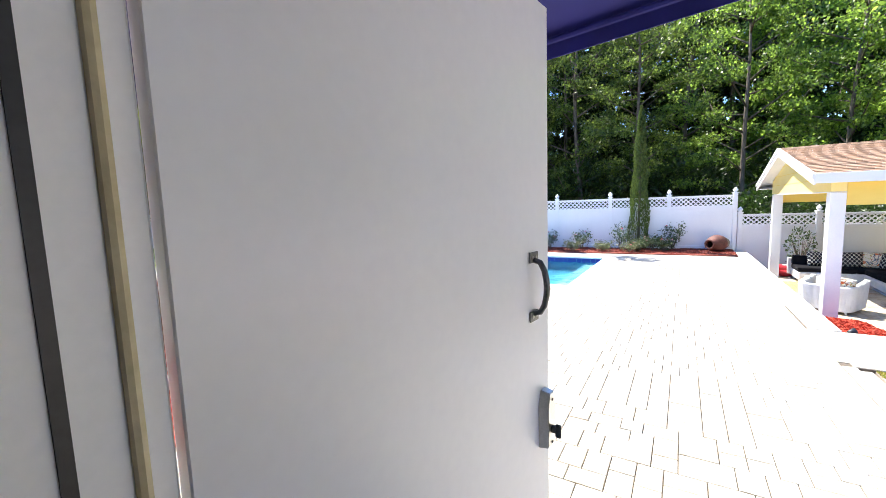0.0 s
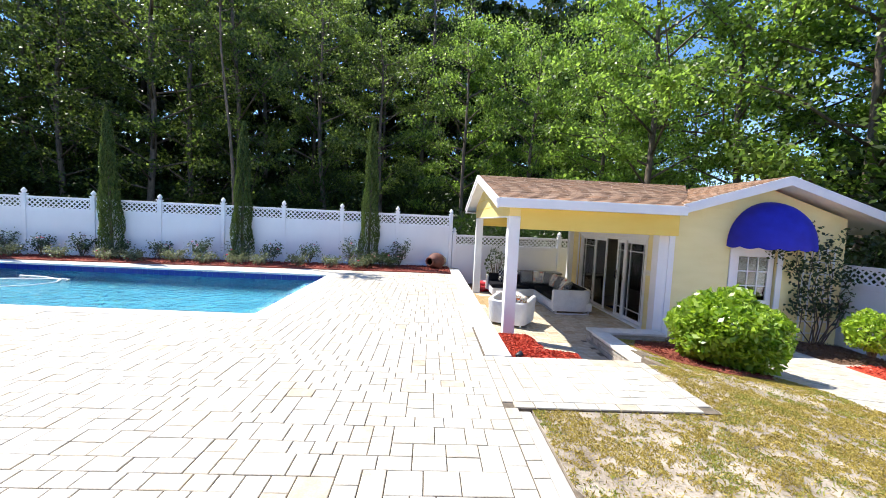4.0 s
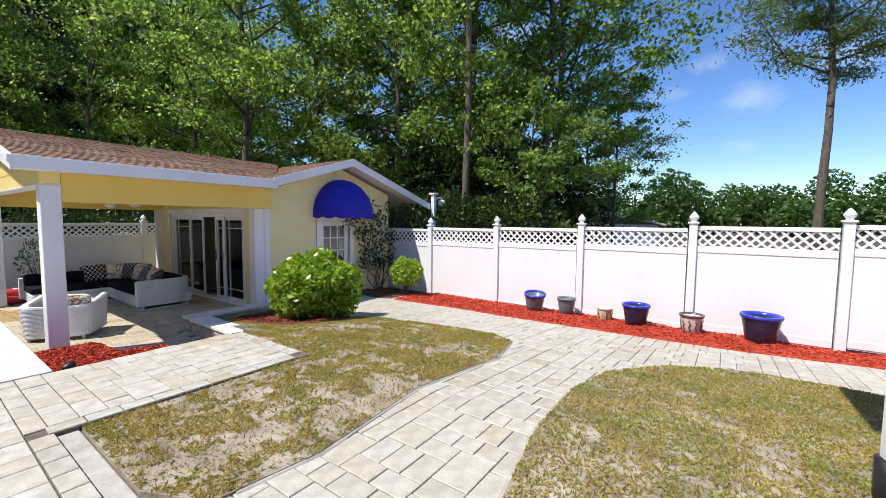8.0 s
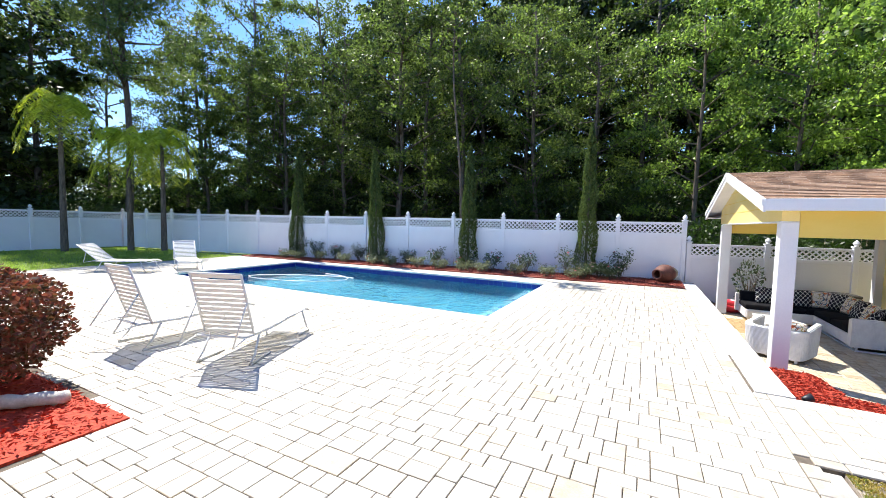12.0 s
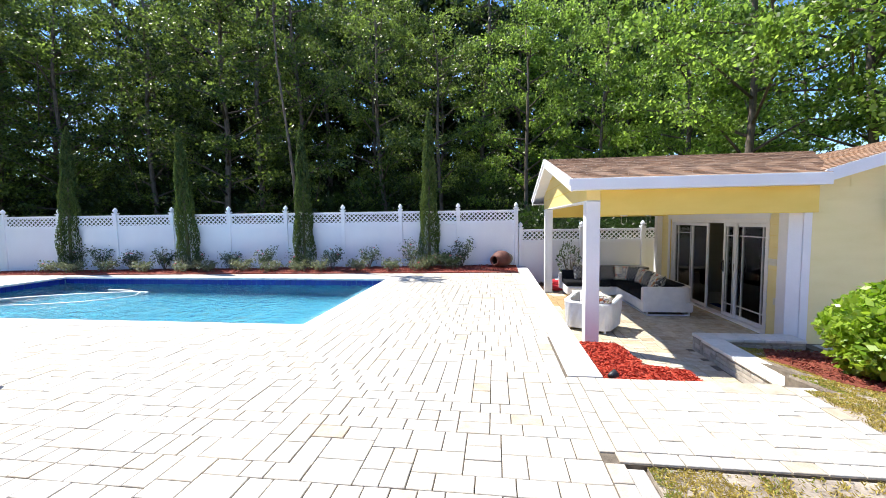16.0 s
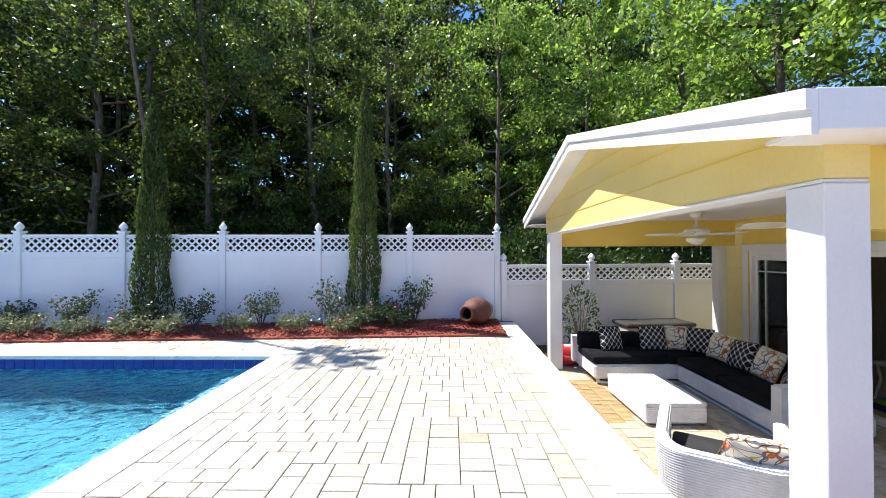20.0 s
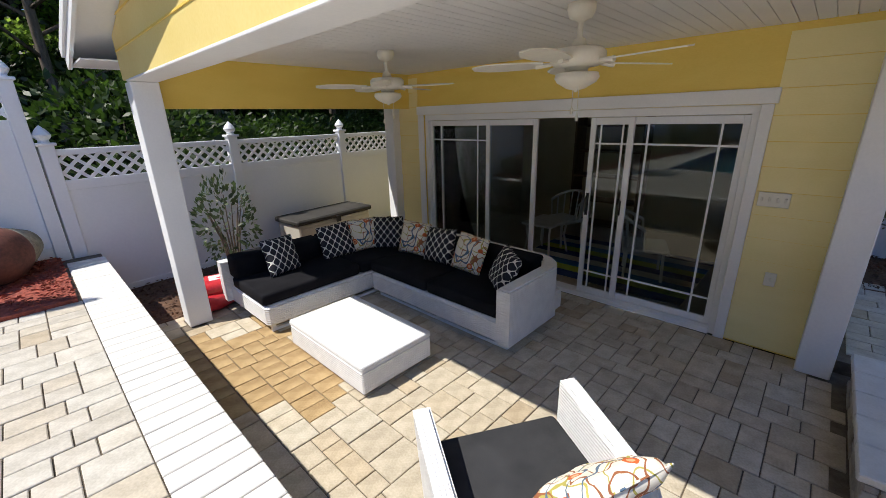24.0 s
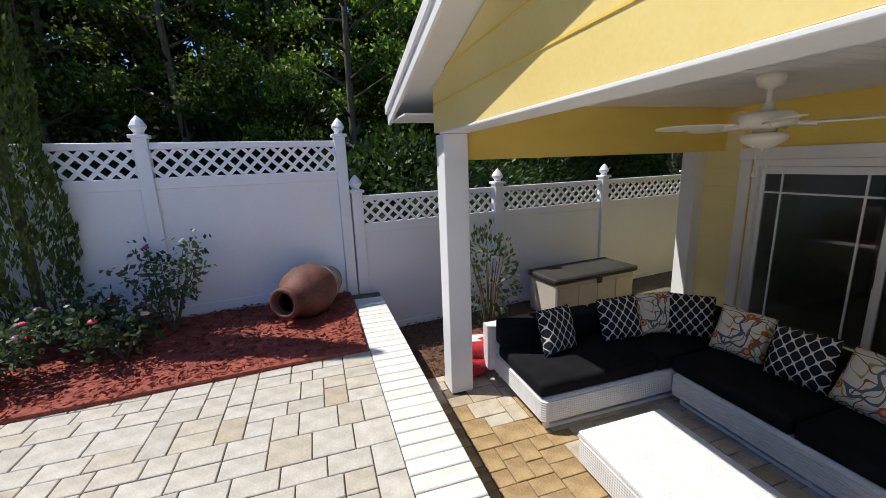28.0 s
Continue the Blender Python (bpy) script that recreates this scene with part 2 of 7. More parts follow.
# ---- building helpers ----
def finish(bm, name, material, smooth=False):
    me = bpy.data.meshes.new(name)
    bm.normal_update()
    bm.to_mesh(me)
    bm.free()
    for mt in material if isinstance(material, (list, tuple)) else [material]:
        me.materials.append(mt)
    if smooth:
        me.polygons.foreach_set("use_smooth", [True] * len(me.polygons))
    return me


def part(name, bm, material, parent=None, label="", smooth=False, m=None):
    ob = new(name, bm if isinstance(bm, bpy.types.Mesh) else finish(bm, name, material, smooth))
    if parent is not None:
        ob.parent = parent
    if m is not None:
        ob.matrix_basis = m
    if label:
        tagged(ob, label)
    return ob


def thing(name, label, category, m=None, group="", kind=""):
    ob = new(name)
    ob.empty_display_size = 0.1
    if m is not None:
        ob.matrix_basis = m
    return tagged(ob, label, category, group, kind)


def setting(name, bm, material, label, category, smooth=False, m=None):
    ob = part(name, bm, material, None, "", smooth, m)
    return tagged(ob, label, category, kind="structure")


def box(bm, x0, x1, y0, y1, z0, z1, bevel=0.0, m=None, seg=1):
    geo = bmesh.ops.create_cube(bm, size=1.0)
    vs = geo["verts"]
    for v in vs:
        v.co = Vector(((x0 + x1) / 2 + v.co.x * (x1 - x0), (y0 + y1) / 2 + v.co.y * (y1 - y0), (z0 + z1) / 2 + v.co.z * (z1 - z0)))
    if bevel:
        es = list({e for v in vs for e in v.link_edges})
        r = bmesh.ops.bevel(bm, geom=es, offset=bevel, segments=seg, affect="EDGES", profile=0.5)
        vs = list({v for f in r["faces"] for v in f.verts} | {v for v in vs if v.is_valid})
    if m is not None:
        bmesh.ops.transform(bm, matrix=m, verts=vs)
    return vs


def boxes(*rows, bevel=0.0):
    bm = bmesh.new()
    for r in rows:
        box(bm, *r, bevel=bevel)
    return bm


def tube(bm, points, radii, sides=8, caps=True):
    """A round bar along points; radii is one number or one for each point."""
    pts = [Vector(p) for p in points]
    rs = radii if isinstance(radii, (list, tuple)) else [radii] * len(pts)
    rings, side = [], None
    for i, p in enumerate(pts):
        d = (pts[min(i + 1, len(pts) - 1)] - pts[max(i - 1, 0)]).normalized()
        if side is None:
            side = d.cross(Vector((0, 0, 1)) if abs(d.z) < 0.9 else Vector((1, 0, 0))).normalized()
        side = (side - d * side.dot(d)).normalized()
        up = d.cross(side)
        rings.append([bm.verts.new(p + (side * math.cos(a) + up * math.sin(a)) * rs[i]) for a in (2 * math.pi * k / sides for k in range(sides))])
    for a, b in zip(rings, rings[1:]):
        for k in range(sides):
            bm.faces.new((a[k], a[(k + 1) % sides], b[(k + 1) % sides], b[k]))
    if caps:
        bm.faces.new(rings[0][::-1])
        bm.faces.new(rings[-1])
    return bm


def lathe(bm, profile, sides=24, m=None, caps=True):
    """A turned shape from (radius, height) rows."""
    rings = []
    for r, z in profile:
        rings.append([bm.verts.new((r * math.cos(2 * math.pi * k / sides), r * math.sin(2 * math.pi * k / sides), z)) for k in range(sides)])
    for a, b in zip(rings, rings[1:]):
        for k in range(sides):
            bm.faces.new((a[k], a[(k + 1) % sides], b[(k + 1) % sides], b[k]))
    if caps:
        bm.faces.new(rings[0][::-1])
        bm.faces.new(rings[-1])
    if m is not None:
        bmesh.ops.transform(bm, matrix=m, verts=[v for r in rings for v in r])
    return bm


def prism(bm, outline, z0, z1):
    """An upright slab over an outline of (x, y); z0 and z1 are numbers or functions of x and y."""
    lo = [bm.verts.new((x, y, 0)) for x, y in outline]
    hi = [bm.verts.new((x, y, 1)) for x, y in outline]
    n = len(outline)
    bm.faces.new(hi)
    bm.faces.new(lo[::-1])
    for i in range(n):
        bm.faces.new((lo[i], lo[(i + 1) % n], hi[(i + 1) % n], hi[i]))
    if callable(z1):
        for axis, nrm in ((0, (1, 0, 0)), (1, (0, 1, 0))):
            a, b = min(p[axis] for p in outline), max(p[axis] for p in outline)
            for k in range(1, int((b - a) / 0.5) + 1):
                co = [0, 0, 0]
                co[axis] = a + 0.5 * k
                bmesh.ops.bisect_plane(bm, geom=bm.verts[:] + bm.edges[:] + bm.faces[:], plane_co=co, plane_no=nrm)
    for v in bm.verts:
        z = z1 if v.co.z > 0.5 else z0
        v.co.z = z(v.co.x, v.co.y) if callable(z) else z
    return bm


def solid_face(bm, pts, thick):
    """A flat plate over a 3D outline, thickened against its normal."""
    top = [bm.verts.new(p) for p in pts]
    f = bm.faces.new(top)
    f.normal_update()
    n = f.normal.copy()
    low = [bm.verts.new(Vector(p) - n * thick) for p in pts]
    bm.faces.new(low[::-1])
    k = len(pts)
    for i in range(k):
        bm.faces.new((low[i], low[(i + 1) % k], top[(i + 1) % k], top[i]))
    return bm


def yard(x, y=0):
    """Height of the garden, which falls away from the terrace and towards the pool house."""
    base = -0.055 - 0.087 * max(0.0, min(x, 10.5) - 4.5)
    drop = 0.12 * max(0.0, y - 7.3) * max(0.0, min(1.0, (9.0 - x) / 2))
    return max(base - drop, min(base, -0.5))


# ---- the lie of the land ----
FENCE_A = radians(6.6)
FX, FY = math.cos(FENCE_A), math.sin(FENCE_A)
FENCE0 = Vector((2.33, 17.38, 0))
PATIO = -0.585
POOL = (-11.5, -1.31, 9.38, 14.23)


def fence_y(x):
    return FENCE0.y + (x - FENCE0.x) * FY / FX


def bed_edge(x):
    return 15.62 + 0.066 * (x - 2.2)


def ring(x0, x1, y0, y1, far, z):
    bm = bmesh.new()
    a = [(x0, y0), (x1, y0), (x1, y1), (x0, y1)]
    b = [(-far, -far), (far, -far), (far, far), (-far, far)]
    va = [bm.verts.new((*p, z)) for p in a]
    vb = [bm.verts.new((*p, z - 0.5)) for p in b]
    for i in range(4):
        bm.faces.new((va[i], vb[i], vb[(i + 1) % 4], va[(i + 1) % 4]))
    for f in bm.faces:
        f.normal_update()
        if f.normal.z < 0:
            f.normal_flip()
    return bm


setting("ground", ring(-25.6, 11.0, -3.0, 17.0, 900, -0.64), WOODS_FLOOR, "brown leaf-strewn woodland ground around the garden", "ground")

# terrace slab, in pieces round the pool
Q = 0.3
bm = boxes((-15.4, POOL[0] - Q, 0.6, 17.3, -0.9, -0.012), (POOL[1] + Q, 2.66, 7.70, 17.3, -0.9, -0.012), (POOL[1] + Q, 2.42, 0.6, 7.70, -0.9, -0.012),
           (POOL[0] - Q, POOL[1] + Q, 0.6, POOL[2] - Q, -0.9, -0.012), (POOL[0] - Q, POOL[1] + Q, POOL[3] + Q, 17.3, -0.9, -0.012), (2.42, 4.37, 6.29, 7.70, -0.9, -0.012))
terrace = setting("terrace", bm, JOINT, "sandy bed of the pale paved pool terrace", "terrace")
bm = boxes((2.67, 6.44, 7.705, 18.6, -0.9, PATIO - 0.012), (6.44, 11.0, 16.21, 18.6, -0.9, PATIO - 0.012))
patio = setting("patio_floor", bm, JOINT, "sandy bed of the sunken patio paving", "patio")

# garden soil falling towards the fence
bm = bmesh.new()
prism(bm, [(2.42, -2.5), (10.9, -2.5), (10.9, 10.68), (6.46, 10.68), (6.46, 10.32), (5.0, 10.32), (5.0, 8.47), (4.81, 8.47), (4.81, 7.71), (4.38, 7.71), (4.38, 6.28), (2.42, 6.28)], -0.95, lambda x, y: yard(x, y) + 0.008)
garden = setting("garden_ground", bm, JOINT, "sandy sloping bed of the garden path", "ground")

# pool
bm = boxes((POOL[0] - 0.3, POOL[0], POOL[2] - 0.3, POOL[3] + 0.3, -1.7, -0.02), (POOL[1], POOL[1] + 0.3, POOL[2] - 0.3, POOL[3] + 0.3, -1.7, -0.02),
           (POOL[0], POOL[1], POOL[2] - 0.3, POOL[2], -1.7, -0.02), (POOL[0], POOL[1], POOL[3], POOL[3] + 0.3, -1.7, -0.02), (POOL[0] - 0.3, POOL[1] + 0.3, POOL[2] - 0.3, POOL[3] + 0.3, -1.9, -1.5))
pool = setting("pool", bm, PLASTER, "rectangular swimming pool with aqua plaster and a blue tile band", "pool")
bm = bmesh.new()
g = bmesh.ops.create_grid(bm, x_segments=150, y_segments=70, size=0.5)
for v in g["verts"]:
    x, y = (POOL[0] + POOL[1]) / 2 + v.co.x * (POOL[1] - POOL[0] - 0.02), (POOL[2] + POOL[3]) / 2 + v.co.y * (POOL[3] - POOL[2] - 0.02)
    v.co = Vector((x, y, -0.19 + 0.011 * noise.noise((x * 1.3, y * 1.7, 0.2)) + 0.008 * noise.noise((x * 3.4, y * 4.1, 4.0))))
WATER = bpy.data.materials.new("pool_water")
WATER.use_nodes = True
n, l = links_of(WATER)
n.remove(n["Principled BSDF"])
clear = n.new("ShaderNodeBsdfRefraction")
clear.inputs["Color"].default_value = (0.52, 0.82, 0.88, 1)
clear.inputs["IOR"].default_value, clear.inputs["Roughness"].default_value = 1.33, 0.0
gloss = n.new("ShaderNodeBsdfGlossy")
gloss.inputs["Roughness"].default_value = 0.03
fr = n.new("ShaderNodeFresnel")
fr.inputs[0].default_value = 1.33
ms = n.new("ShaderNodeMixShader")
rip = n.new("ShaderNodeTexNoise")
rip.inputs["Scale"].default_value, rip.inputs["Detail"].default_value = 6.0, 3.0
bp = n.new("ShaderNodeBump")
bp.inputs["Strength"].default_value, bp.inputs["Distance"].default_value = 1.0, 0.085
tc = n.new("ShaderNodeTexCoord")
l.new(tc.outputs["Object"], rip.inputs["Vector"])
l.new(rip.outputs["Fac"], bp.inputs["Height"])
l.new(bp.outputs[0], gloss.inputs["Normal"])
l.new(bp.outputs[0], clear.inputs["Normal"])
l.new(bp.outputs[0], fr.inputs["Normal"])
l.new(fr.outputs[0], ms.inputs[0])
l.new(clear.outputs[0], ms.inputs[1])
l.new(gloss.outputs[0], ms.inputs[2])
l.new(ms.outputs[0], n["Material Output"].inputs["Surface"])
water = setting("water", bm, WATER, "rippling clear turquoise pool water", "water", smooth=True)
water.visible_shadow = False


# ---- fences ----
def lattice_mesh(w, h, pitch=0.105, slat=0.036):
    """Crossed diagonal slats cut to a w by h field, in the x-z plane."""
    bm = bmesh.new()
    for side in (1, -1):
        s = -h - pitch
        while s < w + h:
            lo, hi = [], []
            for off, store in ((0, lo), (slat * 1.414, hi)):
                a = s + off
                if side > 0:
                    p0, p1 = max(0, -a), min(h, w - a)
                    store += [(a + p0, p0), (a + p1, p1)] if p1 > p0 else []
                else:
                    p0, p1 = max(0, a - w), min(h, a)
                    store += [(a - p0, p0), (a - p1, p1)] if p1 > p0 else []
            if len(lo) == 2 and len(hi) == 2:
                y = 0.006 * side
                vs = [bm.verts.new((x, y + d, z)) for d in (-0.005, 0.005) for x, z in (lo[0], lo[1], hi[1], hi[0])]
                for q in ((0, 1, 2, 3), (7, 6, 5, 4), (0, 4, 5, 1), (3, 2, 6, 7)):
                    bm.faces.new([vs[i] for i in q])
            s += pitch * 1.414
    bmesh.ops.recalc_face_normals(bm, faces=bm.faces[:])
    return finish(bm, "lattice", VINYL)


def fence_section(width, with_panel=True):
    """A vinyl fence bay from its left post at x = 0; heights over its own ground."""
    t = thing("fence_section", "white vinyl privacy fence bay with lattice top", "fence", group="fence bays round the garden")
    post = part("post", boxes((-0.064, 0.064, -0.064, 0.064, -0.35, 1.95), bevel=0.006), VINYL, t)
    cap = bmesh.new()
    box(cap, -0.085, 0.085, -0.085, 0.085, 1.93, 1.965, 0.006)
    lathe(cap, [(0.05, 1.965), (0.045, 1.99), (0.075, 2.03), (0.078, 2.05), (0.05, 2.10), (0.02, 2.135), (0.004, 2.15)], 12)
    part("finial", cap, VINYL, post, smooth=False)
    if with_panel:
        bm = bmesh.new()
        box(bm, 0.064, width - 0.064, -0.014, 0.014, 0.0, 1.46)
        part("panel", bm, VINYL, t)
        part("bottom_rail", boxes((0.064, width - 0.064, -0.025, 0.025, 0.02, 0.14), bevel=0.005), VINYL, t)
        part("middle_rail", boxes((0.064, width - 0.064, -0.025, 0.025, 1.42, 1.54), bevel=0.005), VINYL, t)
        part("top_rail", boxes((0.064, width - 0.064, -0.025, 0.025, 1.82, 1.89), bevel=0.005), VINYL, t)
        part("lattice", lattice_mesh(width - 0.128, 0.28), VINYL, t, m=pose(0.064, 0, 1.54))
    return t


BAY = 1.96
bay = fence_section(BAY)
deg = math.degrees(FENCE_A)
bay.matrix_basis = pose(FENCE0.x - BAY * FX, FENCE0.y - BAY * FY, 0.02, 0, 0, deg)
for i in range(2, 15):
    copy_thing(bay, pose(FENCE0.x - BAY * i * FX, FENCE0.y - BAY * i * FY, 0.02, 0, 0, deg))
end_post = fence_section(BAY, False)
end_post.matrix_basis = pose(FENCE0.x, FENCE0.y, 0.02, 0, 0, deg)
tagged(end_post, "white vinyl fence end post with pointed finial", "fence")
for i in range(4):
    m = pose(FENCE0.x + 0.15 + 2.06 * i * FX, FENCE0.y + 2.06 * i * FY + 0.01, -0.65, 0, 0, deg) @ Matrix.Diagonal((2.06 / BAY, 1, 1, 1))
    copy_thing(bay, m).matrix_basis = m
corner = (FENCE0.x - BAY * 14 * FX, FENCE0.y - BAY * 14 * FY)
for i in range(9):
    copy_thing(bay, pose(corner[0] + BAY * i * FY, corner[1] - BAY * i * FX, 0.02, 0, 0, deg - 90))
RFX = 10.3
for i in range(-1, 7):
    copy_thing(bay, pose(RFX, 9.21 - 1.985 * i, -0.66 + 0.045 * i, 0, 0, -90))
copy_thing(end_post, pose(RFX, 9.21 - 1.985 * 7, -0.34, 0, 0, -90))


# ---- pool house ----
HX, HY = 6.45, 10.68
EAVE_Z, RIDGE_Z, RIDGE_Y = 2.07, 2.86, 13.45
FRONT_Y, MAIN_Y, BACK_Y, LEFT_X = 10.13, 10.24, 16.5, 2.81
bm = boxes((HX, HX + 0.15, HY, 11.50, PATIO, 2.3), (HX, HX + 0.15, 15.42, 16.2, PATIO, 2.3), (HX, HX + 0.15, 11.50, 15.42, 1.52, 2.3))
wall_west = setting("wall_west", bm, YELLOW, "yellow painted wall of the pool house around the sliding doors", "wall")
bm = bmesh.new()
for r in ((HX + 0.15, 7.86, -0.62, 1.45), (8.78, 10.2, -0.62, 1.45)):
    box(bm, r[0], r[1], HY, HY + 0.15, r[2], r[3])
v = [bm.verts.new(p) for p in ((HX + 0.15, HY, 1.45), (10.2, HY, 1.45), (10.2, HY, 2.12), (8.5, HY, 2.67), (HX + 0.15, HY, 2.05))]
w = [bm.verts.new(p.co + Vector((0, 0.15, 0))) for p in v]
bm.faces.new(v)
bm.faces.new(w[::-1])
for i in range(5):
    bm.faces.new((w[i], w[(i + 1) % 5], v[(i + 1) % 5], v[i]))
bmesh.ops.recalc_face_normals(bm, faces=bm.faces[:])
wall_south = setting("wall_south", bm, YELLOW_PALE, "pale yellow lap-sided gable wall of the pool house", "wall")
bm = boxes((10.05, 10.2, HY + 0.15, 16.2, -0.62, 2.1), (HX + 0.15, 10.05, 16.05, 16.2, -0.62, 2.3))
setting("wall_back", bm, YELLOW_PALE, "pale yellow rear walls of the pool house", "wall")
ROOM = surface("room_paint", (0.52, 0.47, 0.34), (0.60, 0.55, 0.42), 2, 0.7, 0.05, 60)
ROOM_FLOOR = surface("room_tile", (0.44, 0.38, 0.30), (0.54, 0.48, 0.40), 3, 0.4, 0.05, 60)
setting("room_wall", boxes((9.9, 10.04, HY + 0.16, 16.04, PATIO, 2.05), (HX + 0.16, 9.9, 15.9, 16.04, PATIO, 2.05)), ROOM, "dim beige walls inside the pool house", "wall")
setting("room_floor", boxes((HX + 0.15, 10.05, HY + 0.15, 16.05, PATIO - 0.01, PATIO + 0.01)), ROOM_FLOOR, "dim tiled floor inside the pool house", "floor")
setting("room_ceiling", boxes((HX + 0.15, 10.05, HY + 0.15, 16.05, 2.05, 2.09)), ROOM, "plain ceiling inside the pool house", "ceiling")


def roof_side(pts, thick):
    bm = bmesh.new()
    solid_face(bm, pts, thick)
    return bm


porch_front = [(LEFT_X, FRONT_Y, EAVE_Z + 0.12), (6.43, FRONT_Y, EAVE_Z + 0.12), (8.5, RIDGE_Y, RIDGE_Z + 0.12), (LEFT_X, RIDGE_Y, RIDGE_Z + 0.12)]
porch_rear = [(LEFT_X, RIDGE_Y, RIDGE_Z + 0.12), (8.5, RIDGE_Y, RIDGE_Z + 0.12), (8.5, BACK_Y, EAVE_Z + 0.12), (LEFT_X, BACK_Y, EAVE_Z + 0.12)]
MRX, MRZ = 8.5, 2.88
main_left = [(6.42, MAIN_Y, 2.24), (MRX, MAIN_Y, MRZ), (MRX, 16.6, MRZ), (6.42, 16.6, 2.24)]
main_right = [(MRX, MAIN_Y, MRZ), (11.55, MAIN_Y, 1.92), (11.55, 16.6, 1.92), (MRX, 16.6, MRZ)]
roof = thing("roof", "low-pitched roof of the pool house with brown shingles and white fascia", "roof", kind="structure")
for q in (porch_front, porch_rear, main_left, main_right):
    part("roof_deck", roof_side(q, 0.10), TRIM, roof, "white soffit boards")

# fascia boards and the flat soffits behind them
part("soffit", boxes((LEFT_X + 0.002, 6.42, FRONT_Y + 0.001, HY - 0.301, EAVE_Z - 0.045, EAVE_Z - 0.03)), TRIM, roof)
part("soffit", boxes((LEFT_X + 0.002, 6.42, 15.88, BACK_Y - 0.001, EAVE_Z - 0.045, EAVE_Z - 0.03)), TRIM, roof)
bm = bmesh.new()
box(bm, LEFT_X, 6.42, FRONT_Y - 0.03, FRONT_Y, EAVE_Z - 0.05, EAVE_Z + 0.125, 0.004)
part("eave_fascia", bm, TRIM, roof)
bm = bmesh.new()
box(bm, LEFT_X, 6.42, BACK_Y, BACK_Y + 0.03, EAVE_Z - 0.05, EAVE_Z + 0.125, 0.004)
part("eave_fascia", bm, TRIM, roof)


def board(name, a, b, depth, thick, side, parent):
    """A raking board from a to b, hanging depth below them, thick to the given side."""
    bm = bmesh.new()
    a, b, d, s = Vector(a), Vector(b), Vector((0, 0, -depth)), Vector(side) * thick
    v = [bm.verts.new(p) for p in (a, b, b + d, a + d)]
    w = [bm.verts.new(p.co + s) for p in v]
    bm.faces.new(v)
    bm.faces.new(w[::-1])
    for i in range(4):
        bm.faces.new((w[i], w[(i + 1) % 4], v[(i + 1) % 4], v[i]))
    bmesh.ops.recalc_face_normals(bm, faces=bm.faces[:])
    return part(name, bm, TRIM, parent)


board("rake_fascia", (LEFT_X, FRONT_Y - 0.03, EAVE_Z + 0.118), (LEFT_X, RIDGE_Y, RIDGE_Z + 0.125), 0.19, 0.03, (-1, 0, 0), roof)
board("rake_fascia", (LEFT_X, BACK_Y + 0.03, EAVE_Z + 0.118), (LEFT_X, RIDGE_Y, RIDGE_Z + 0.125), 0.19, 0.03, (-1, 0, 0), roof)
board("rake_fascia", (6.40, MAIN_Y - 0.002, 2.235), (MRX, MAIN_Y - 0.002, MRZ + 0.004), 0.18, 0.03, (0, -1, 0), roof)
board("rake_fascia", (11.57, MAIN_Y - 0.002, 1.92), (MRX, MAIN_Y - 0.002, MRZ + 0.004), 0.18, 0.03, (0, -1, 0), roof)

for ya in (FRONT_Y - 0.03, BACK_Y + 0.03):
    board("rake_trim", (LEFT_X - 0.03, ya, EAVE_Z + 0.120), (LEFT_X - 0.03, RIDGE_Y, RIDGE_Z + 0.127), 0.085, 0.022, (-1, 0, 0), roof)
# porch beams, gable, ceiling and posts
PX, CEIL_Z = 3.07, 2.085
porch = thing("porch_frame", "yellow and white beams and posts of the open porch", "porch", kind="structure")
part("front_beam", boxes((PX + 0.225, HX - 0.002, HY - 0.30, HY - 0.10, 1.62, 2.12), (6.25, HX - 0.002, HY - 0.10, HY - 0.007, 1.62, CEIL_Z - 0.002)), YELLOW, porch, "yellow painted front beam")
part("rear_beam", boxes((PX + 0.2, HX - 0.002, 15.72, 15.86, 1.62, 2.12)), YELLOW, porch, "yellow painted rear beam")
bm = bmesh.new()
v = [bm.verts.new((PX + 0.003, y, z)) for y, z in ((HY - 0.32, 1.866), (15.875, 1.866), (15.875, 2.235), (RIDGE_Y, 2.868), (HY - 0.32, 2.15))]
w = [bm.verts.new(p.co + Vector((0.214, 0, 0))) for p in v]
bm.faces.new(v)
bm.faces.new(w[::-1])
for i in range(5):
    bm.faces.new((w[i], w[(i + 1) % 5], v[(i + 1) % 5], v[i]))
bmesh.ops.recalc_face_normals(bm, faces=bm.faces[:])
part("gable_panel", bm, CREAM, porch, "pale yellow painted gable above the porch opening")
for zz in (2.10, 2.34, 2.58):
    half = (2.868 - zz) / (2.868 - 2.15) * (RIDGE_Y - HY + 0.32) - 0.05
    part("gable_batten", boxes((PX - 0.004, PX + 0.002, RIDGE_Y - half, RIDGE_Y + min(half, 2.4), zz, zz + 0.012)), YELLOW, porch, "thin yellow board joint")
part("gable_trim", boxes((PX - 0.004, PX + 0.223, HY - 0.31, 15.7, 1.845, 1.864), bevel=0.004), TRIM, porch)
for x, y in ((PX, HY - 0.32), (PX, 15.60), (6.24, HY - 0.005)):
    part("porch_post", boxes((x, x + 0.22, y, y + 0.22, PATIO, 1.843 if x < 4 else CEIL_Z - 0.002), bevel=0.006), TRIM, porch, "white square porch post")
part("porch_post", boxes((6.30, 6.45, 15.95, 16.15, PATIO, 2.07), bevel=0.006), TRIM, porch)
part("corner_board", boxes((HX - 0.002, HX + 0.12, HY - 0.022, HY - 0.002, -0.6, 2.05), bevel=0.004), TRIM, porch)
bm = bmesh.new()
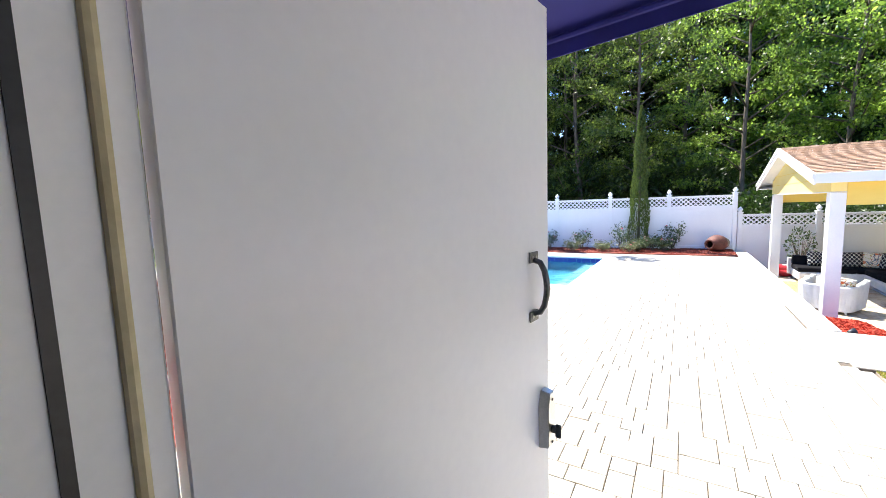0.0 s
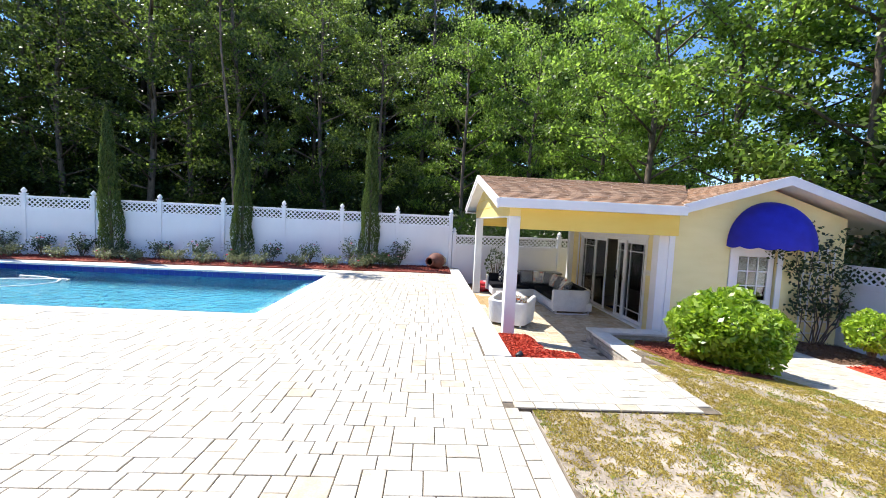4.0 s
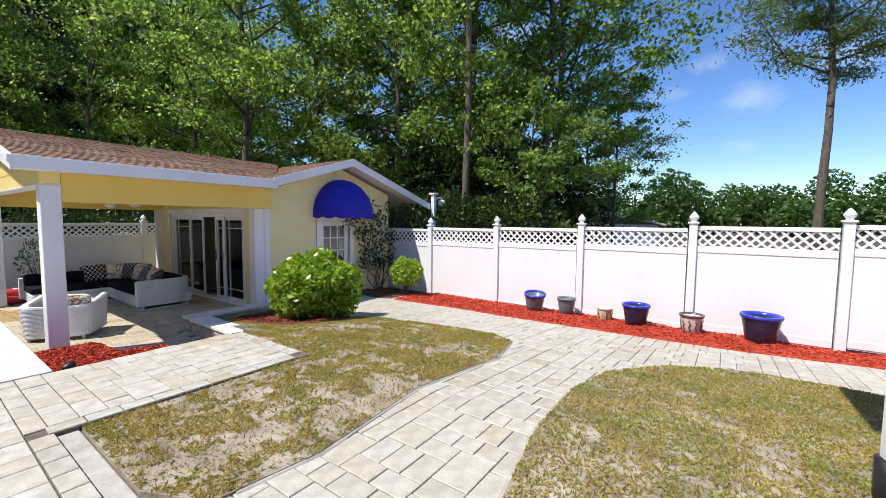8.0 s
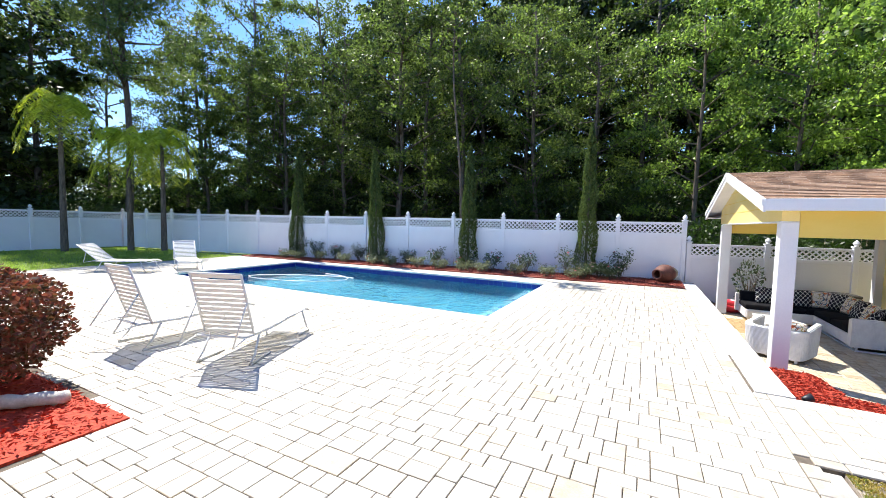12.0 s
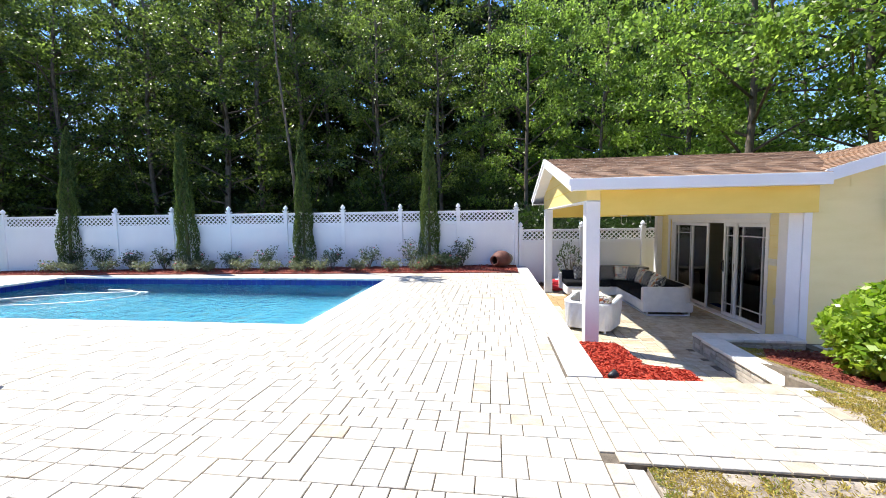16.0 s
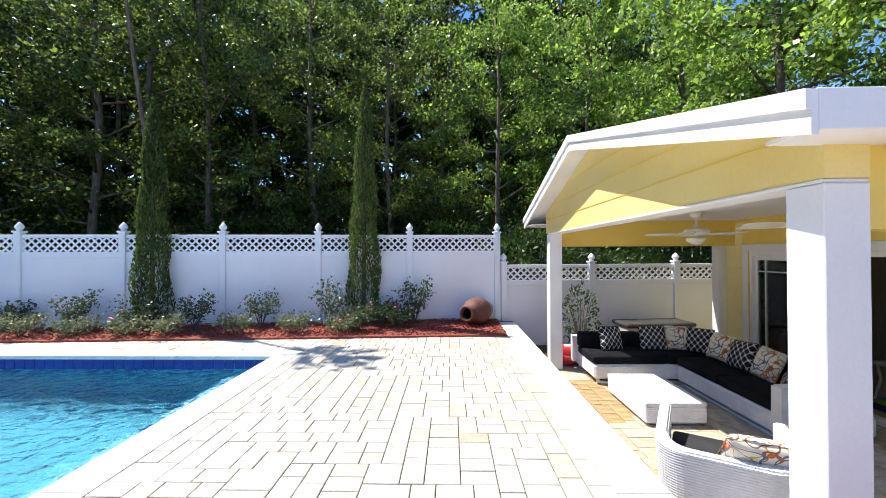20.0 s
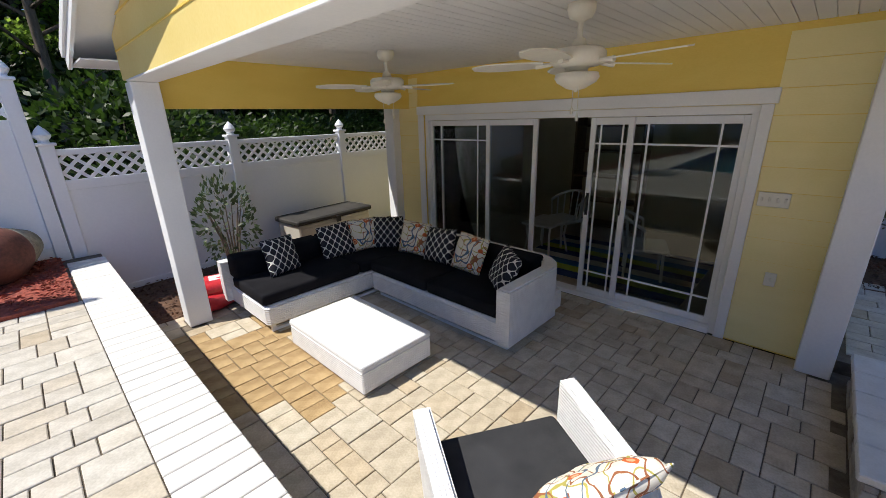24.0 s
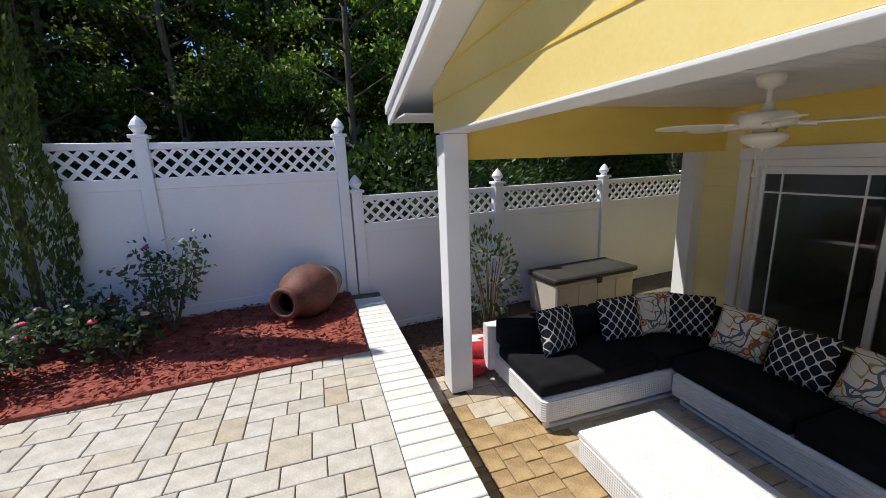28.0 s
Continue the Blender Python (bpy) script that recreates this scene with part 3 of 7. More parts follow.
y = HY - 0.095
while y < 15.72:
    box(bm, PX + 0.224, HX, y, min(y + 0.095, 15.72), CEIL_Z, CEIL_Z + 0.015)
    y += 0.1
box(bm, PX + 0.224, HX, HY - 0.095, 15.72, CEIL_Z + 0.015, CEIL_Z + 0.04)
setting("ceiling_porch", bm, TRIM, "white beadboard porch ceiling", "ceiling")

# main house behind the terrace
bm = boxes((-9.0, 0.22, 0.50, 0.80, -0.2, 3.4), (1.38, 3.9, 0.50, 0.80, -0.2, 3.4), (0.22, 1.38, 0.50, 0.80, 2.52, 3.4), (0.22, 1.38, 0.50, 0.80, -0.2, 0.29))
setting("wall_house", bm, TRIM, "white rear wall of the main house", "wall")
setting("house_floor", boxes((-1.5, 3.0, -3.0, 0.5, -0.2, 0.3)), ROOM_FLOOR, "floor inside the main house doorway", "floor")
setting("house_room_wall", boxes((-1.6, -1.5, -3.0, 0.5, -0.2, 3.0), (3.0, 3.1, -3.0, 0.5, -0.2, 3.0), (-1.6, 3.1, -3.1, -3.0, -0.2, 3.0)), ROOM, "plain walls inside the main house", "wall")
setting("house_room_ceiling", boxes((-1.6, 3.1, -3.1, 0.5, 2.9, 3.0)), ROOM, "plain ceiling inside the main house", "ceiling")


# ---- plants ----
def leaf_cloud(centres, size, rng, wide=0.55, lift=0.0, droop=0.0, along=None):
    """One four-cornered leaf at each centre: its own turn, tilt and size. Returns vertices and faces."""
    c = np.asarray(centres, float)
    n = len(c)
    d = rng.normal(size=(n, 3)) if along is None else along + 0.45 * rng.normal(size=(n, 3))
    d[:, 2] += lift - droop
    d /= np.linalg.norm(d, axis=1)[:, None] + 1e-9
    s = np.cross(d, rng.normal(size=(n, 3)))
    s /= np.linalg.norm(s, axis=1)[:, None] + 1e-9
    k = (size * rng.uniform(0.65, 1.3, n))[:, None]
    v = np.stack([c - d * k * 0.5, c + s * k * wide * 0.5, c + d * k * 0.5, c - s * k * wide * 0.5], 1).reshape(-1, 3)
    f = np.arange(4 * n).reshape(n, 4)
    return v, f


def leaf_mesh(name, clouds, material):
    vs = np.concatenate([v for v, _ in clouds])
    fs, off = [], 0
    for v, f in clouds:
        fs.append(f + off)
        off += len(v)
    fs = np.concatenate(fs)
    me = bpy.data.meshes.new(name)
    me.vertices.add(len(vs))
    me.vertices.foreach_set("co", vs.ravel())
    me.loops.add(fs.size)
    me.loops.foreach_set("vertex_index", fs.ravel())
    me.polygons.add(len(fs))
    me.polygons.foreach_set("loop_start", np.arange(0, fs.size, 4))
    me.update(calc_edges=True)
    me.materials.append(material)
    return me


def limbs(bm, rng, height, base, r, count, reach, sway=0.25, sides=7):
    """A tapered, slightly bent trunk with limbs; returns points along the limbs' outer halves."""
    spine = [Vector((sway * math.sin(z * 0.5 + r * 9) * z / height, sway * math.cos(z * 0.4) * z / height, z)) for z in np.linspace(-0.4, height, 9)]
    tube(bm, spine, [r * (1.25 if i == 0 else 1.0) * (1 - 0.085 * i) for i in range(9)], sides)
    tips = []
    for i in range(count):
        z = base + (height - base) * (i + rng.uniform(0, 0.8)) / count
        k = min(7, int((z + 0.4) / (height + 0.4) * 8))
        p = spine[k].lerp(spine[k + 1], 0.5)
        p.z = z
        a = i * 2.4 + rng.uniform(-0.4, 0.4)
        ln = reach(z) * rng.uniform(0.7, 1.1)
        q = p + Vector((math.cos(a), math.sin(a), rng.uniform(0.15, 0.7))) * ln * 0.5
        e = p + Vector((math.cos(a + rng.uniform(-0.3, 0.3)), math.sin(a), rng.uniform(0.2, 0.8))) * ln
        tube(bm, [p, q, e], [r * 0.33, r * 0.2, 0.012], 5)
        tips += [p.lerp(q, 0.7), q, q.lerp(e, 0.5), e]
    return tips


def broad_tree(seed, height, base, spread, leaves, size, material, label, r=0.17):
    rng = np.random.default_rng(seed)
    t = thing("tree", label, "tree", group="woodland trees")
    bm = bmesh.new()

    def reach(z):
        u = (z - base) / (height - base)
        return spread * (0.55 + 0.75 * math.sin(math.pi * min(1, 0.18 + 0.8 * u))) * (1.0 if u < 0.75 else 1.2 - 0.75 * (u - 0.5))
    tips = limbs(bm, rng, height, base, r, 26, reach)
    part("trunk", bm, BARK, t, smooth=True)
    pts = []
    tips = [p for i, p in enumerate(tips) if i % 4 != 0]
    for p in tips:
        n = int(leaves / len(tips) * rng.uniform(0.3, 1.75))
        s = rng.uniform(0.16, 0.42) * spread / 2.6
        pts.append(np.array(p) + rng.normal(size=(n, 3)) * (s, s, s * 0.5))
    part("crown", leaf_mesh("crown", [leaf_cloud(np.concatenate(pts), size, rng, 0.65)], material), material, t)
    return t


def pine_tree(seed, height, base, spread, label, r=0.2):
    rng = np.random.default_rng(seed)
    t = thing("pine_tree", label, "tree")
    bm = bmesh.new()
    tips = limbs(bm, rng, height, base, r, 24, lambda z: spread * (1.15 - 0.75 * (z - base) / (height - base)), 0.3)
    part("trunk", bm, BARK, t, smooth=True)
    pts = []
    for p in tips:
        if rng.random() < 0.9:
            n = int(rng.uniform(160, 340))
            pts.append(np.array(p) + rng.normal(size=(n, 3)) * (0.62, 0.62, 0.2))
    part("crown", leaf_mesh("crown", [leaf_cloud(np.concatenate(pts), 0.3, rng, 0.26)], NEEDLE), NEEDLE, t)
    return t


def shrub(seed, rx, rz, leaves, size, material, label, category="bush", name="bush", stems=9, lift=0.6, shell=0.55, wide=0.5, pull=1.0, parts=("branching", "foliage")):
    """A leafy bush on several stems, uneven in outline, its foot at the origin."""
    rng = np.random.default_rng(seed)
    t = thing(name, label, category)
    bm = bmesh.new()
    for i in range(stems):
        a = i * 2.4
        e = Vector((math.cos(a) * rx * 0.6, math.sin(a) * rx * 0.6, rz * rng.uniform(1.0, 1.6)))
        tube(bm, [(0.04 * math.cos(a), 0.04 * math.sin(a), -0.05), e * 0.5 + Vector((0, 0, 0.1)), e], [0.016, 0.011, 0.005], 5)
    part(parts[0], bm, BARK, t)
    d = rng.normal(size=(leaves, 3))
    d /= np.linalg.norm(d, axis=1)[:, None]
    bump = np.array([1 + 0.22 * noise.noise(Vector(v) * 2.1 + Vector((seed, 0, 0))) for v in d])
    rad = (shell + (1 - shell) * rng.random(leaves) ** 0.5) * bump
    c = d * rad[:, None] * (rx, rx, rz) + (0, 0, rz * 1.05)
    c = c[c[:, 2] > 0.05]
    part(parts[1], leaf_mesh("foliage", [leaf_cloud(c, size, rng, wide, along=(c - (0, 0, rz)) / rx * pull)], material), material, t)
    return t


kinds = [
    broad_tree(11, 15.5, 2.6, 3.0, 13500, 0.15, LEAF, "tall broadleaf woodland tree with a dense dark green crown", 0.16),
    broad_tree(12, 17.5, 4.5, 2.7, 12500, 0.15, LEAF, "tall slim woodland tree with a ragged green crown", 0.18),
    broad_tree(13, 13.0, 1.6, 3.1, 13500, 0.15, LEAF, "broadleaf woodland tree leafy almost to the ground", 0.14),
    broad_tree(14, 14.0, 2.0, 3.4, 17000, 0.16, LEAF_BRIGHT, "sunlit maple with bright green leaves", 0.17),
    broad_tree(18, 16.5, 2.0, 3.2, 15000, 0.16, LEAF_DARK, "tall dark oak with a dense shaded crown", 0.18),
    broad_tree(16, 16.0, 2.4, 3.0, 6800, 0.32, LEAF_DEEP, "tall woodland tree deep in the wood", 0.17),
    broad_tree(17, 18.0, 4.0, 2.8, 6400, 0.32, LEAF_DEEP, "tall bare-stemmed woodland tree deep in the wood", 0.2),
]
rng = np.random.default_rng(5)
spots = []
for row, (off, step) in enumerate(((8.4, 4.0), (15.5, 3.6), (21.0, 3.0), (27.0, 2.8))):
    x = -33 + row * 1.3
    while x < 22:
        spots.append((x + rng.uniform(-0.8, 0.8), fence_y(x) + off + rng.uniform(-0.9, 0.9), row))
        x += step
for x, y in ((15.4, 15.0), (11.5, 21.0), (14.6, 19.0), (18.2, 13.0), (18.5, 16.5), (17.5, 21.0), (18.0, 9.4), (20.5, 9.8), (22.5, 13.0), (23.0, 7.4), (27.0, 10.0)):
    spots.append((x, y, 1))
for i in range(22):
    spots.append((-33 - 4.0 * (i % 2) + rng.uniform(-1, 1), 13.5 - 1.9 * i, 2))
for i in range(12):
    spots.append((-34.0 - 3.2 * (i % 3) + rng.uniform(-0.6, 0.6), 17.5 - 1.35 * i, 0))
for x, y in ((-33.5, 24.5), (-28.5, 25.0), (-24.0, 24.5), (-30.5, 29.0), (-37.0, 27.0)):
    spots.append((x, y, 1))
used = set()
for i, (x, y, row) in enumerate(spots):
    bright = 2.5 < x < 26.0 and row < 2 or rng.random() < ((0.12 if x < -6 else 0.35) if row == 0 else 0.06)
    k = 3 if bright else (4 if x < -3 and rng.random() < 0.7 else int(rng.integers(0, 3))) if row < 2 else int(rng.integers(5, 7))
    s = (rng.uniform(0.80, 0.99) if row == 0 else rng.uniform(0.9, 1.15)) * (1.0, 1.12, 1.2, 1.3)[row] * (0.95 if x < -27 else 0.62 if x > 21 else 1.0)
    m = pose(x, y, -0.6, rng.uniform(-3, 3), rng.uniform(-3, 3), rng.uniform(0, 360)) @ Matrix.Diagonal((s * rng.uniform(0.9, 1.1), s, s * rng.uniform(0.92, 1.12), 1))
    if k not in used:
        kinds[k].matrix_basis = m
        used.add(k)
    else:
        o = copy_thing(kinds[k], m)
        o.matrix_basis = m

m = pose(-11.9, 25.6, -0.6, 0, 0, 40) @ Matrix.Diagonal((1.1, 1.1, 1.18, 1))
copy_thing(kinds[0], m).matrix_basis = m

# a slim tree added close behind the fence, so that its small crown shades a patch of the terrace
slim = broad_tree(19, 10.6, 9.0, 0.5, 520, 0.15, LEAF, "slim bare-stemmed tree added behind the fence to shade the terrace", 0.07)
slim.matrix_basis = pose(-5.6, 17.5, -0.6, 3.2, 0, 0)

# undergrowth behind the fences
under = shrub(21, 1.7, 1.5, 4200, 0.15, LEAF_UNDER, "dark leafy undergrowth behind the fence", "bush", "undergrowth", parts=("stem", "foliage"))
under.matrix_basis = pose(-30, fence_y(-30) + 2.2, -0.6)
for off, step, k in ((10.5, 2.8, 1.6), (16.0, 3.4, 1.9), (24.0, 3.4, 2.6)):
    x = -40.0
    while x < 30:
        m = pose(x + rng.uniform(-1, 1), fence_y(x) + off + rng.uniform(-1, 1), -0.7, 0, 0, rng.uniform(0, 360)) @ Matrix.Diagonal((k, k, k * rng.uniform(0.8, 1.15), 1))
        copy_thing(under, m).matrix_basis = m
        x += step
for i in range(13):
    m = pose(-29.5 - 3.0 * (i % 2), 14 - 2.4 * i, -0.7, 0, 0, i * 77) @ Matrix.Diagonal((1.6, 1.6, 1.25, 1))
    copy_thing(under, m).matrix_basis = m
for i in range(14):
    m = pose(-38.0 - 4.0 * (i % 2), 27 - 2.6 * i, -0.7, 0, 0, i * 51) @ Matrix.Diagonal((2.2, 2.2, 2.3, 1))
    copy_thing(under, m).matrix_basis = m
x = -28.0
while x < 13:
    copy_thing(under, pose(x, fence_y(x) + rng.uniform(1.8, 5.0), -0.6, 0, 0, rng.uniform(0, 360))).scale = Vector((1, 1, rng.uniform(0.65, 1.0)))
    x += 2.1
for x, y in ((17, 13), (19, 16), (21, 11.5), (24, 14), (20.5, 18.5), (25, 18), (28, 12)):
    m = pose(x, y, -0.7, 0, 0, x * 31) @ Matrix.Diagonal((2.1, 2.1, 2.0, 1))
    copy_thing(under, m).matrix_basis = m
for x, y in ((12.6, 10.5), (13.6, 8.6)):
    copy_thing(under, pose(x, y, -0.6, 0, 0, x * 40))

pine = pine_tree(31, 19.0, 9.5, 3.6, "tall pine with a bare trunk and sparse flat crown", 0.24)
pine.matrix_basis = pose(31.0, -1.2, -0.6)
m = pose(13.7, 10.3, -0.6, 0, 0, 70) @ Matrix.Diagonal((0.62, 0.62, 1.0, 1))
copy_thing(pine, m).matrix_basis = m
copy_thing(pine, pose(-26.5, 15.3, -0.6, 0, 0, 200))
young = broad_tree(15, 5.8, 0.9, 1.7, 5500, 0.15, LEAF_BRIGHT, "young bright green tree behind the fence", 0.06)
young.matrix_basis = pose(14.1, 8.1, -0.6)

# a distant belt of trees beyond the open field
far = thing("far_woods", "hazy green belt of distant trees beyond a field", "trees", kind="stuff")
clouds = []
for i in range(46):
    a = radians(-62 + i * 2.05)
    d = rng.uniform(62, 85)
    c = np.array((2 + d * math.cos(a), 3 + d * math.sin(a), 0))
    h = rng.uniform(3.5, 9.5)
    q = rng.normal(size=(1500, 3))
    q *= (rng.random(1500) ** 0.4 / np.linalg.norm(q, axis=1))[:, None]
    clouds.append(leaf_cloud(c + q * (3.4, 3.4, h * 0.55) + (0, 0, h * 0.5), 0.6, rng, 0.7))
part("canopy", leaf_mesh("canopy", clouds, LEAF_FAR), LEAF_FAR, far)


# a low shed far beyond the garden fence
shed = thing("shed", "low white shed with a grey roof beyond the fence", "shed", pose(33.0, 9.0, -1.0, 0, 0, 20))
part("wall", boxes((-2.4, 2.4, -1.8, 1.8, 0.0, 2.3), bevel=0.02), VINYL, shed)
bm = bmesh.new()
solid_face(bm, [(-2.8, -2.2, 2.35), (2.8, -2.2, 2.35), (2.8, 2.2, 3.2), (-2.8, 2.2, 3.2)], 0.12)
part("roof", bm, CONCRETE, shed)


# ---- garden planting ----
def cypress(seed, h, r):
    rng = np.random.default_rng(seed)
    t = thing("cypress", "slim dark green Italian cypress in the planting bed", "tree", group="cypresses along the back fence")
    bm = bmesh.new()
    tube(bm, [(0, 0, -0.1), (0, 0, h * 0.4), (0, 0, h * 0.93)], [0.05, 0.04, 0.01], 7)
    part("trunk", bm, BARK, t)
    u = rng.random(12500) ** 0.8
    a = rng.uniform(0, 2 * math.pi, 12500)
    prof = np.interp(u, [0, 0.06, 0.2, 0.45, 0.75, 0.93, 1.0], [0.85, 1.05, 1.0, 0.8, 0.55, 0.3, 0.05]) * r
    prof *= 1 + 0.13 * np.sin(a * 3 + u * 21 + seed) * (u < 0.9)
    rr = prof * (0.45 + 0.55 * rng.random(12500) ** 0.4)
    c = np.stack([rr * np.cos(a), rr * np.sin(a), 0.12 + u * h], 1)
    along = np.stack([np.cos(a) * 0.35, np.sin(a) * 0.35, np.full(12500, 1.6)], 1)
    part("foliage", leaf_mesh("foliage", [leaf_cloud(c, 0.085, rng, 0.34, along=along)], CYPRESS), CYPRESS, t)
    return t


CYPRESS = leafy("cypress_green", (0.022, 0.042, 0.010), (0.105, 0.15, 0.032), 0.35, 0.6)
for i, (x, y, h) in enumerate(((-0.57, 16.85, 5.07), (-4.77, 16.35, 4.56), (-8.67, 15.9, 4.61), (-12.85, 15.5, 4.77))):
    cypress(40 + i, h, 0.335).matrix_basis = pose(x, y, 0.0, rng.uniform(-1.5, 1.5), rng.uniform(-1.5, 1.5), 90 * i)

ROSE = leafy("rose_leaves", (0.016, 0.034, 0.012), (0.075, 0.11, 0.042), 0.25)
PALE = leafy("silvery_leaves", (0.06, 0.085, 0.035), (0.25, 0.27, 0.14), 0.2)
PETAL = surface("rose_petals", (0.55, 0.03, 0.10), (0.80, 0.12, 0.16), 20, 0.6, 0.1, 80)
PETAL_PINK = surface("pink_petals", (0.75, 0.28, 0.32), (0.85, 0.5, 0.5), 20, 0.6, 0.1, 80)


def rose_bush(seed, h, spread, blooms, material, leaves=11):
    rng = np.random.default_rng(seed)
    t = thing("rose_bush", "young rose bush with dark leaves and a few pink blooms", "rose bush", group="rose bushes along the back fence")
    bm = bmesh.new()
    tips = []
    for i in range(9):
        a = i * 2.4 + rng.uniform(-0.3, 0.3)
        e = Vector((math.cos(a) * spread, math.sin(a) * spread, h * rng.uniform(0.65, 1.0)))
        tube(bm, [(0, 0, -0.03), e * 0.45 + Vector((0, 0, 0.08)), e], [0.009, 0.007, 0.003], 5)
        tips += [e * f + Vector((0, 0, 0.06)) for f in (0.45, 0.6, 0.75, 0.9, 1.0)]
    part("branching", bm, BARK, t)
    c = np.concatenate([np.array(p) + rng.normal(size=(leaves, 3)) * 0.07 for p in tips])
    part("foliage", leaf_mesh("foliage", [leaf_cloud(c, 0.062, rng, 0.6)], material), material, t)
    for i in range(blooms):
        p = tips[5 * int(rng.integers(0, 9)) + 4] + Vector((0, 0, 0.04))
        bm = bmesh.new()
        for k in range(9):
            a, tl = k * 2.4, 0.25 + 0.09 * k
            q = pose(*(p + Vector((0.016 * math.cos(a), 0.016 * math.sin(a), 0))), 0, math.degrees(tl), math.degrees(a))
            g = bmesh.ops.create_icosphere(bm, subdivisions=1, radius=0.022, matrix=q @ Matrix.Diagonal((1, 0.9, 0.5, 1)))
        part("bloom", bm, (PETAL, PETAL_PINK)[i % 2], t, "pink rose bloom", smooth=True)
    return t


rng = np.random.default_rng(8)
x, i = -1.1, 0
while x > -13.6:
    y = bed_edge(x) + 0.85 + rng.uniform(-0.12, 0.12)
    rose_bush(60 + i, rng.uniform(0.42, 0.85), rng.uniform(0.22, 0.34), i % 3 + 1, ROSE).matrix_basis = pose(x, y, 0.03)
    x -= rng.uniform(0.95, 1.5)
    i += 1
for i, (x, y, h, w, blooms, leaves) in enumerate(((0.52, 16.72, 0.95, 0.30, 1, 12), (0.28, 16.22, 0.36, 0.27, 5, 17), (-0.50, 15.98, 0.34, 0.27, 5, 17), (-0.08, 16.42, 0.46, 0.24, 4, 15))):
    t = rose_bush(130 + i, h, w, blooms, ROSE, leaves)
    tagged(t, "dense dark-leaved rose bush with bright pink blooms", "rose bush", group="rose bushes along the back fence")
    t.matrix_basis = pose(x, y, 0.03)
x, i = -0.75, 0
while x > -13.9:
    y = bed_edge(x) + 0.38 + rng.uniform(-0.08, 0.08)
    t = rose_bush(90 + i, rng.uniform(0.2, 0.34), rng.uniform(0.22, 0.32), 1 if i % 4 == 0 else 0, PALE)
    tagged(t, "low bushy flowering plant with pale green leaves", "flower bed plant")
    t.name = "border_plant"
    t["group"] = "border plants along the terrace"
    t.matrix_basis = pose(x, y, 0.03)
    x -= rng.uniform(0.6, 1.5)
    i += 1

HEDGE = leafy("glossy_yellow_green_leaves", (0.10, 0.19, 0.012), (0.38, 0.50, 0.06), 0.3, 0.35)
RED_LEAF = leafy("red_green_leaves", (0.025, 0.035, 0.010), (0.19, 0.05, 0.035), 0.3, 0.4)
shrub(71, 0.76, 0.58, 9500, 0.095, HEDGE, "rounded glossy yellow-green shrub beside the pool house wall", wide=0.6, pull=0.3).matrix_basis = pose(6.05, 8.42, yard(6.05, 8.42))
shrub(72, 0.42, 0.36, 2400, 0.08, HEDGE, "small round green shrub on a short stem by the fence", wide=0.6, pull=0.3).matrix_basis = pose(9.35, 9.25, yard(9.35) + 0.22)
shrub(73, 0.95, 0.62, 15000, 0.062, RED_LEAF, "wide clipped bush with dark red and green leaves", wide=0.55, pull=0.4).matrix_basis = pose(-4.45, 3.55, 0.02)
# climbing rose on its wall, and the tall shrub by the low fence
t = shrub(74, 0.42, 0.72, 520, 0.085, ROSE, "leggy green shrub behind the outdoor sofa", stems=14)
t.matrix_basis = pose(3.98, 16.75, PATIO)
t.scale = (0.95, 0.8, 1.0)


def climber():
    rng = np.random.default_rng(77)
    t = thing("climbing_rose", "climbing rose with dark leaves on a white wall trellis", "climbing plant")
    bm = bmesh.new()
    c = []
    for i in range(11):
        x = 9.35 + 0.07 * i
        pts = [Vector((9.55 + 0.03 * i, HY - 0.1, yard(9.6)))]
        for k in range(6):
            pts.append(Vector((x + rng.uniform(-0.25, 0.25) + (i - 5) * 0.03 * k, HY - 0.12 - rng.uniform(0, 0.14), yard(9.6) + 0.38 * (k + 1) * rng.uniform(0.85, 1.05))))
        part("stem", tube(bmesh.new(), pts, [0.012, 0.011, 0.01, 0.009, 0.007, 0.005, 0.003], 5), BARK, t)
        for p in pts[2:]:
            c.append(np.array(p) + rng.normal(size=(26, 3)) * (0.1, 0.07, 0.12))
    part("foliage", leaf_mesh("foliage", [leaf_cloud(np.concatenate(c), 0.085, rng, 0.6)], ROSE), ROSE, t)
    bm = bmesh.new()
    for i in range(5):
        box(bm, 9.3 + 0.16 * i, 9.325 + 0.16 * i, HY - 0.06, HY - 0.04, -0.45, 1.55)
    for k in range(8):
        box(bm, 9.28, 9.98, HY - 0.045, HY - 0.03, -0.3 + 0.25 * k, -0.275 + 0.25 * k)
    part("trellis", bm, TRIM, t, "white painted trellis")
    return t


climber()


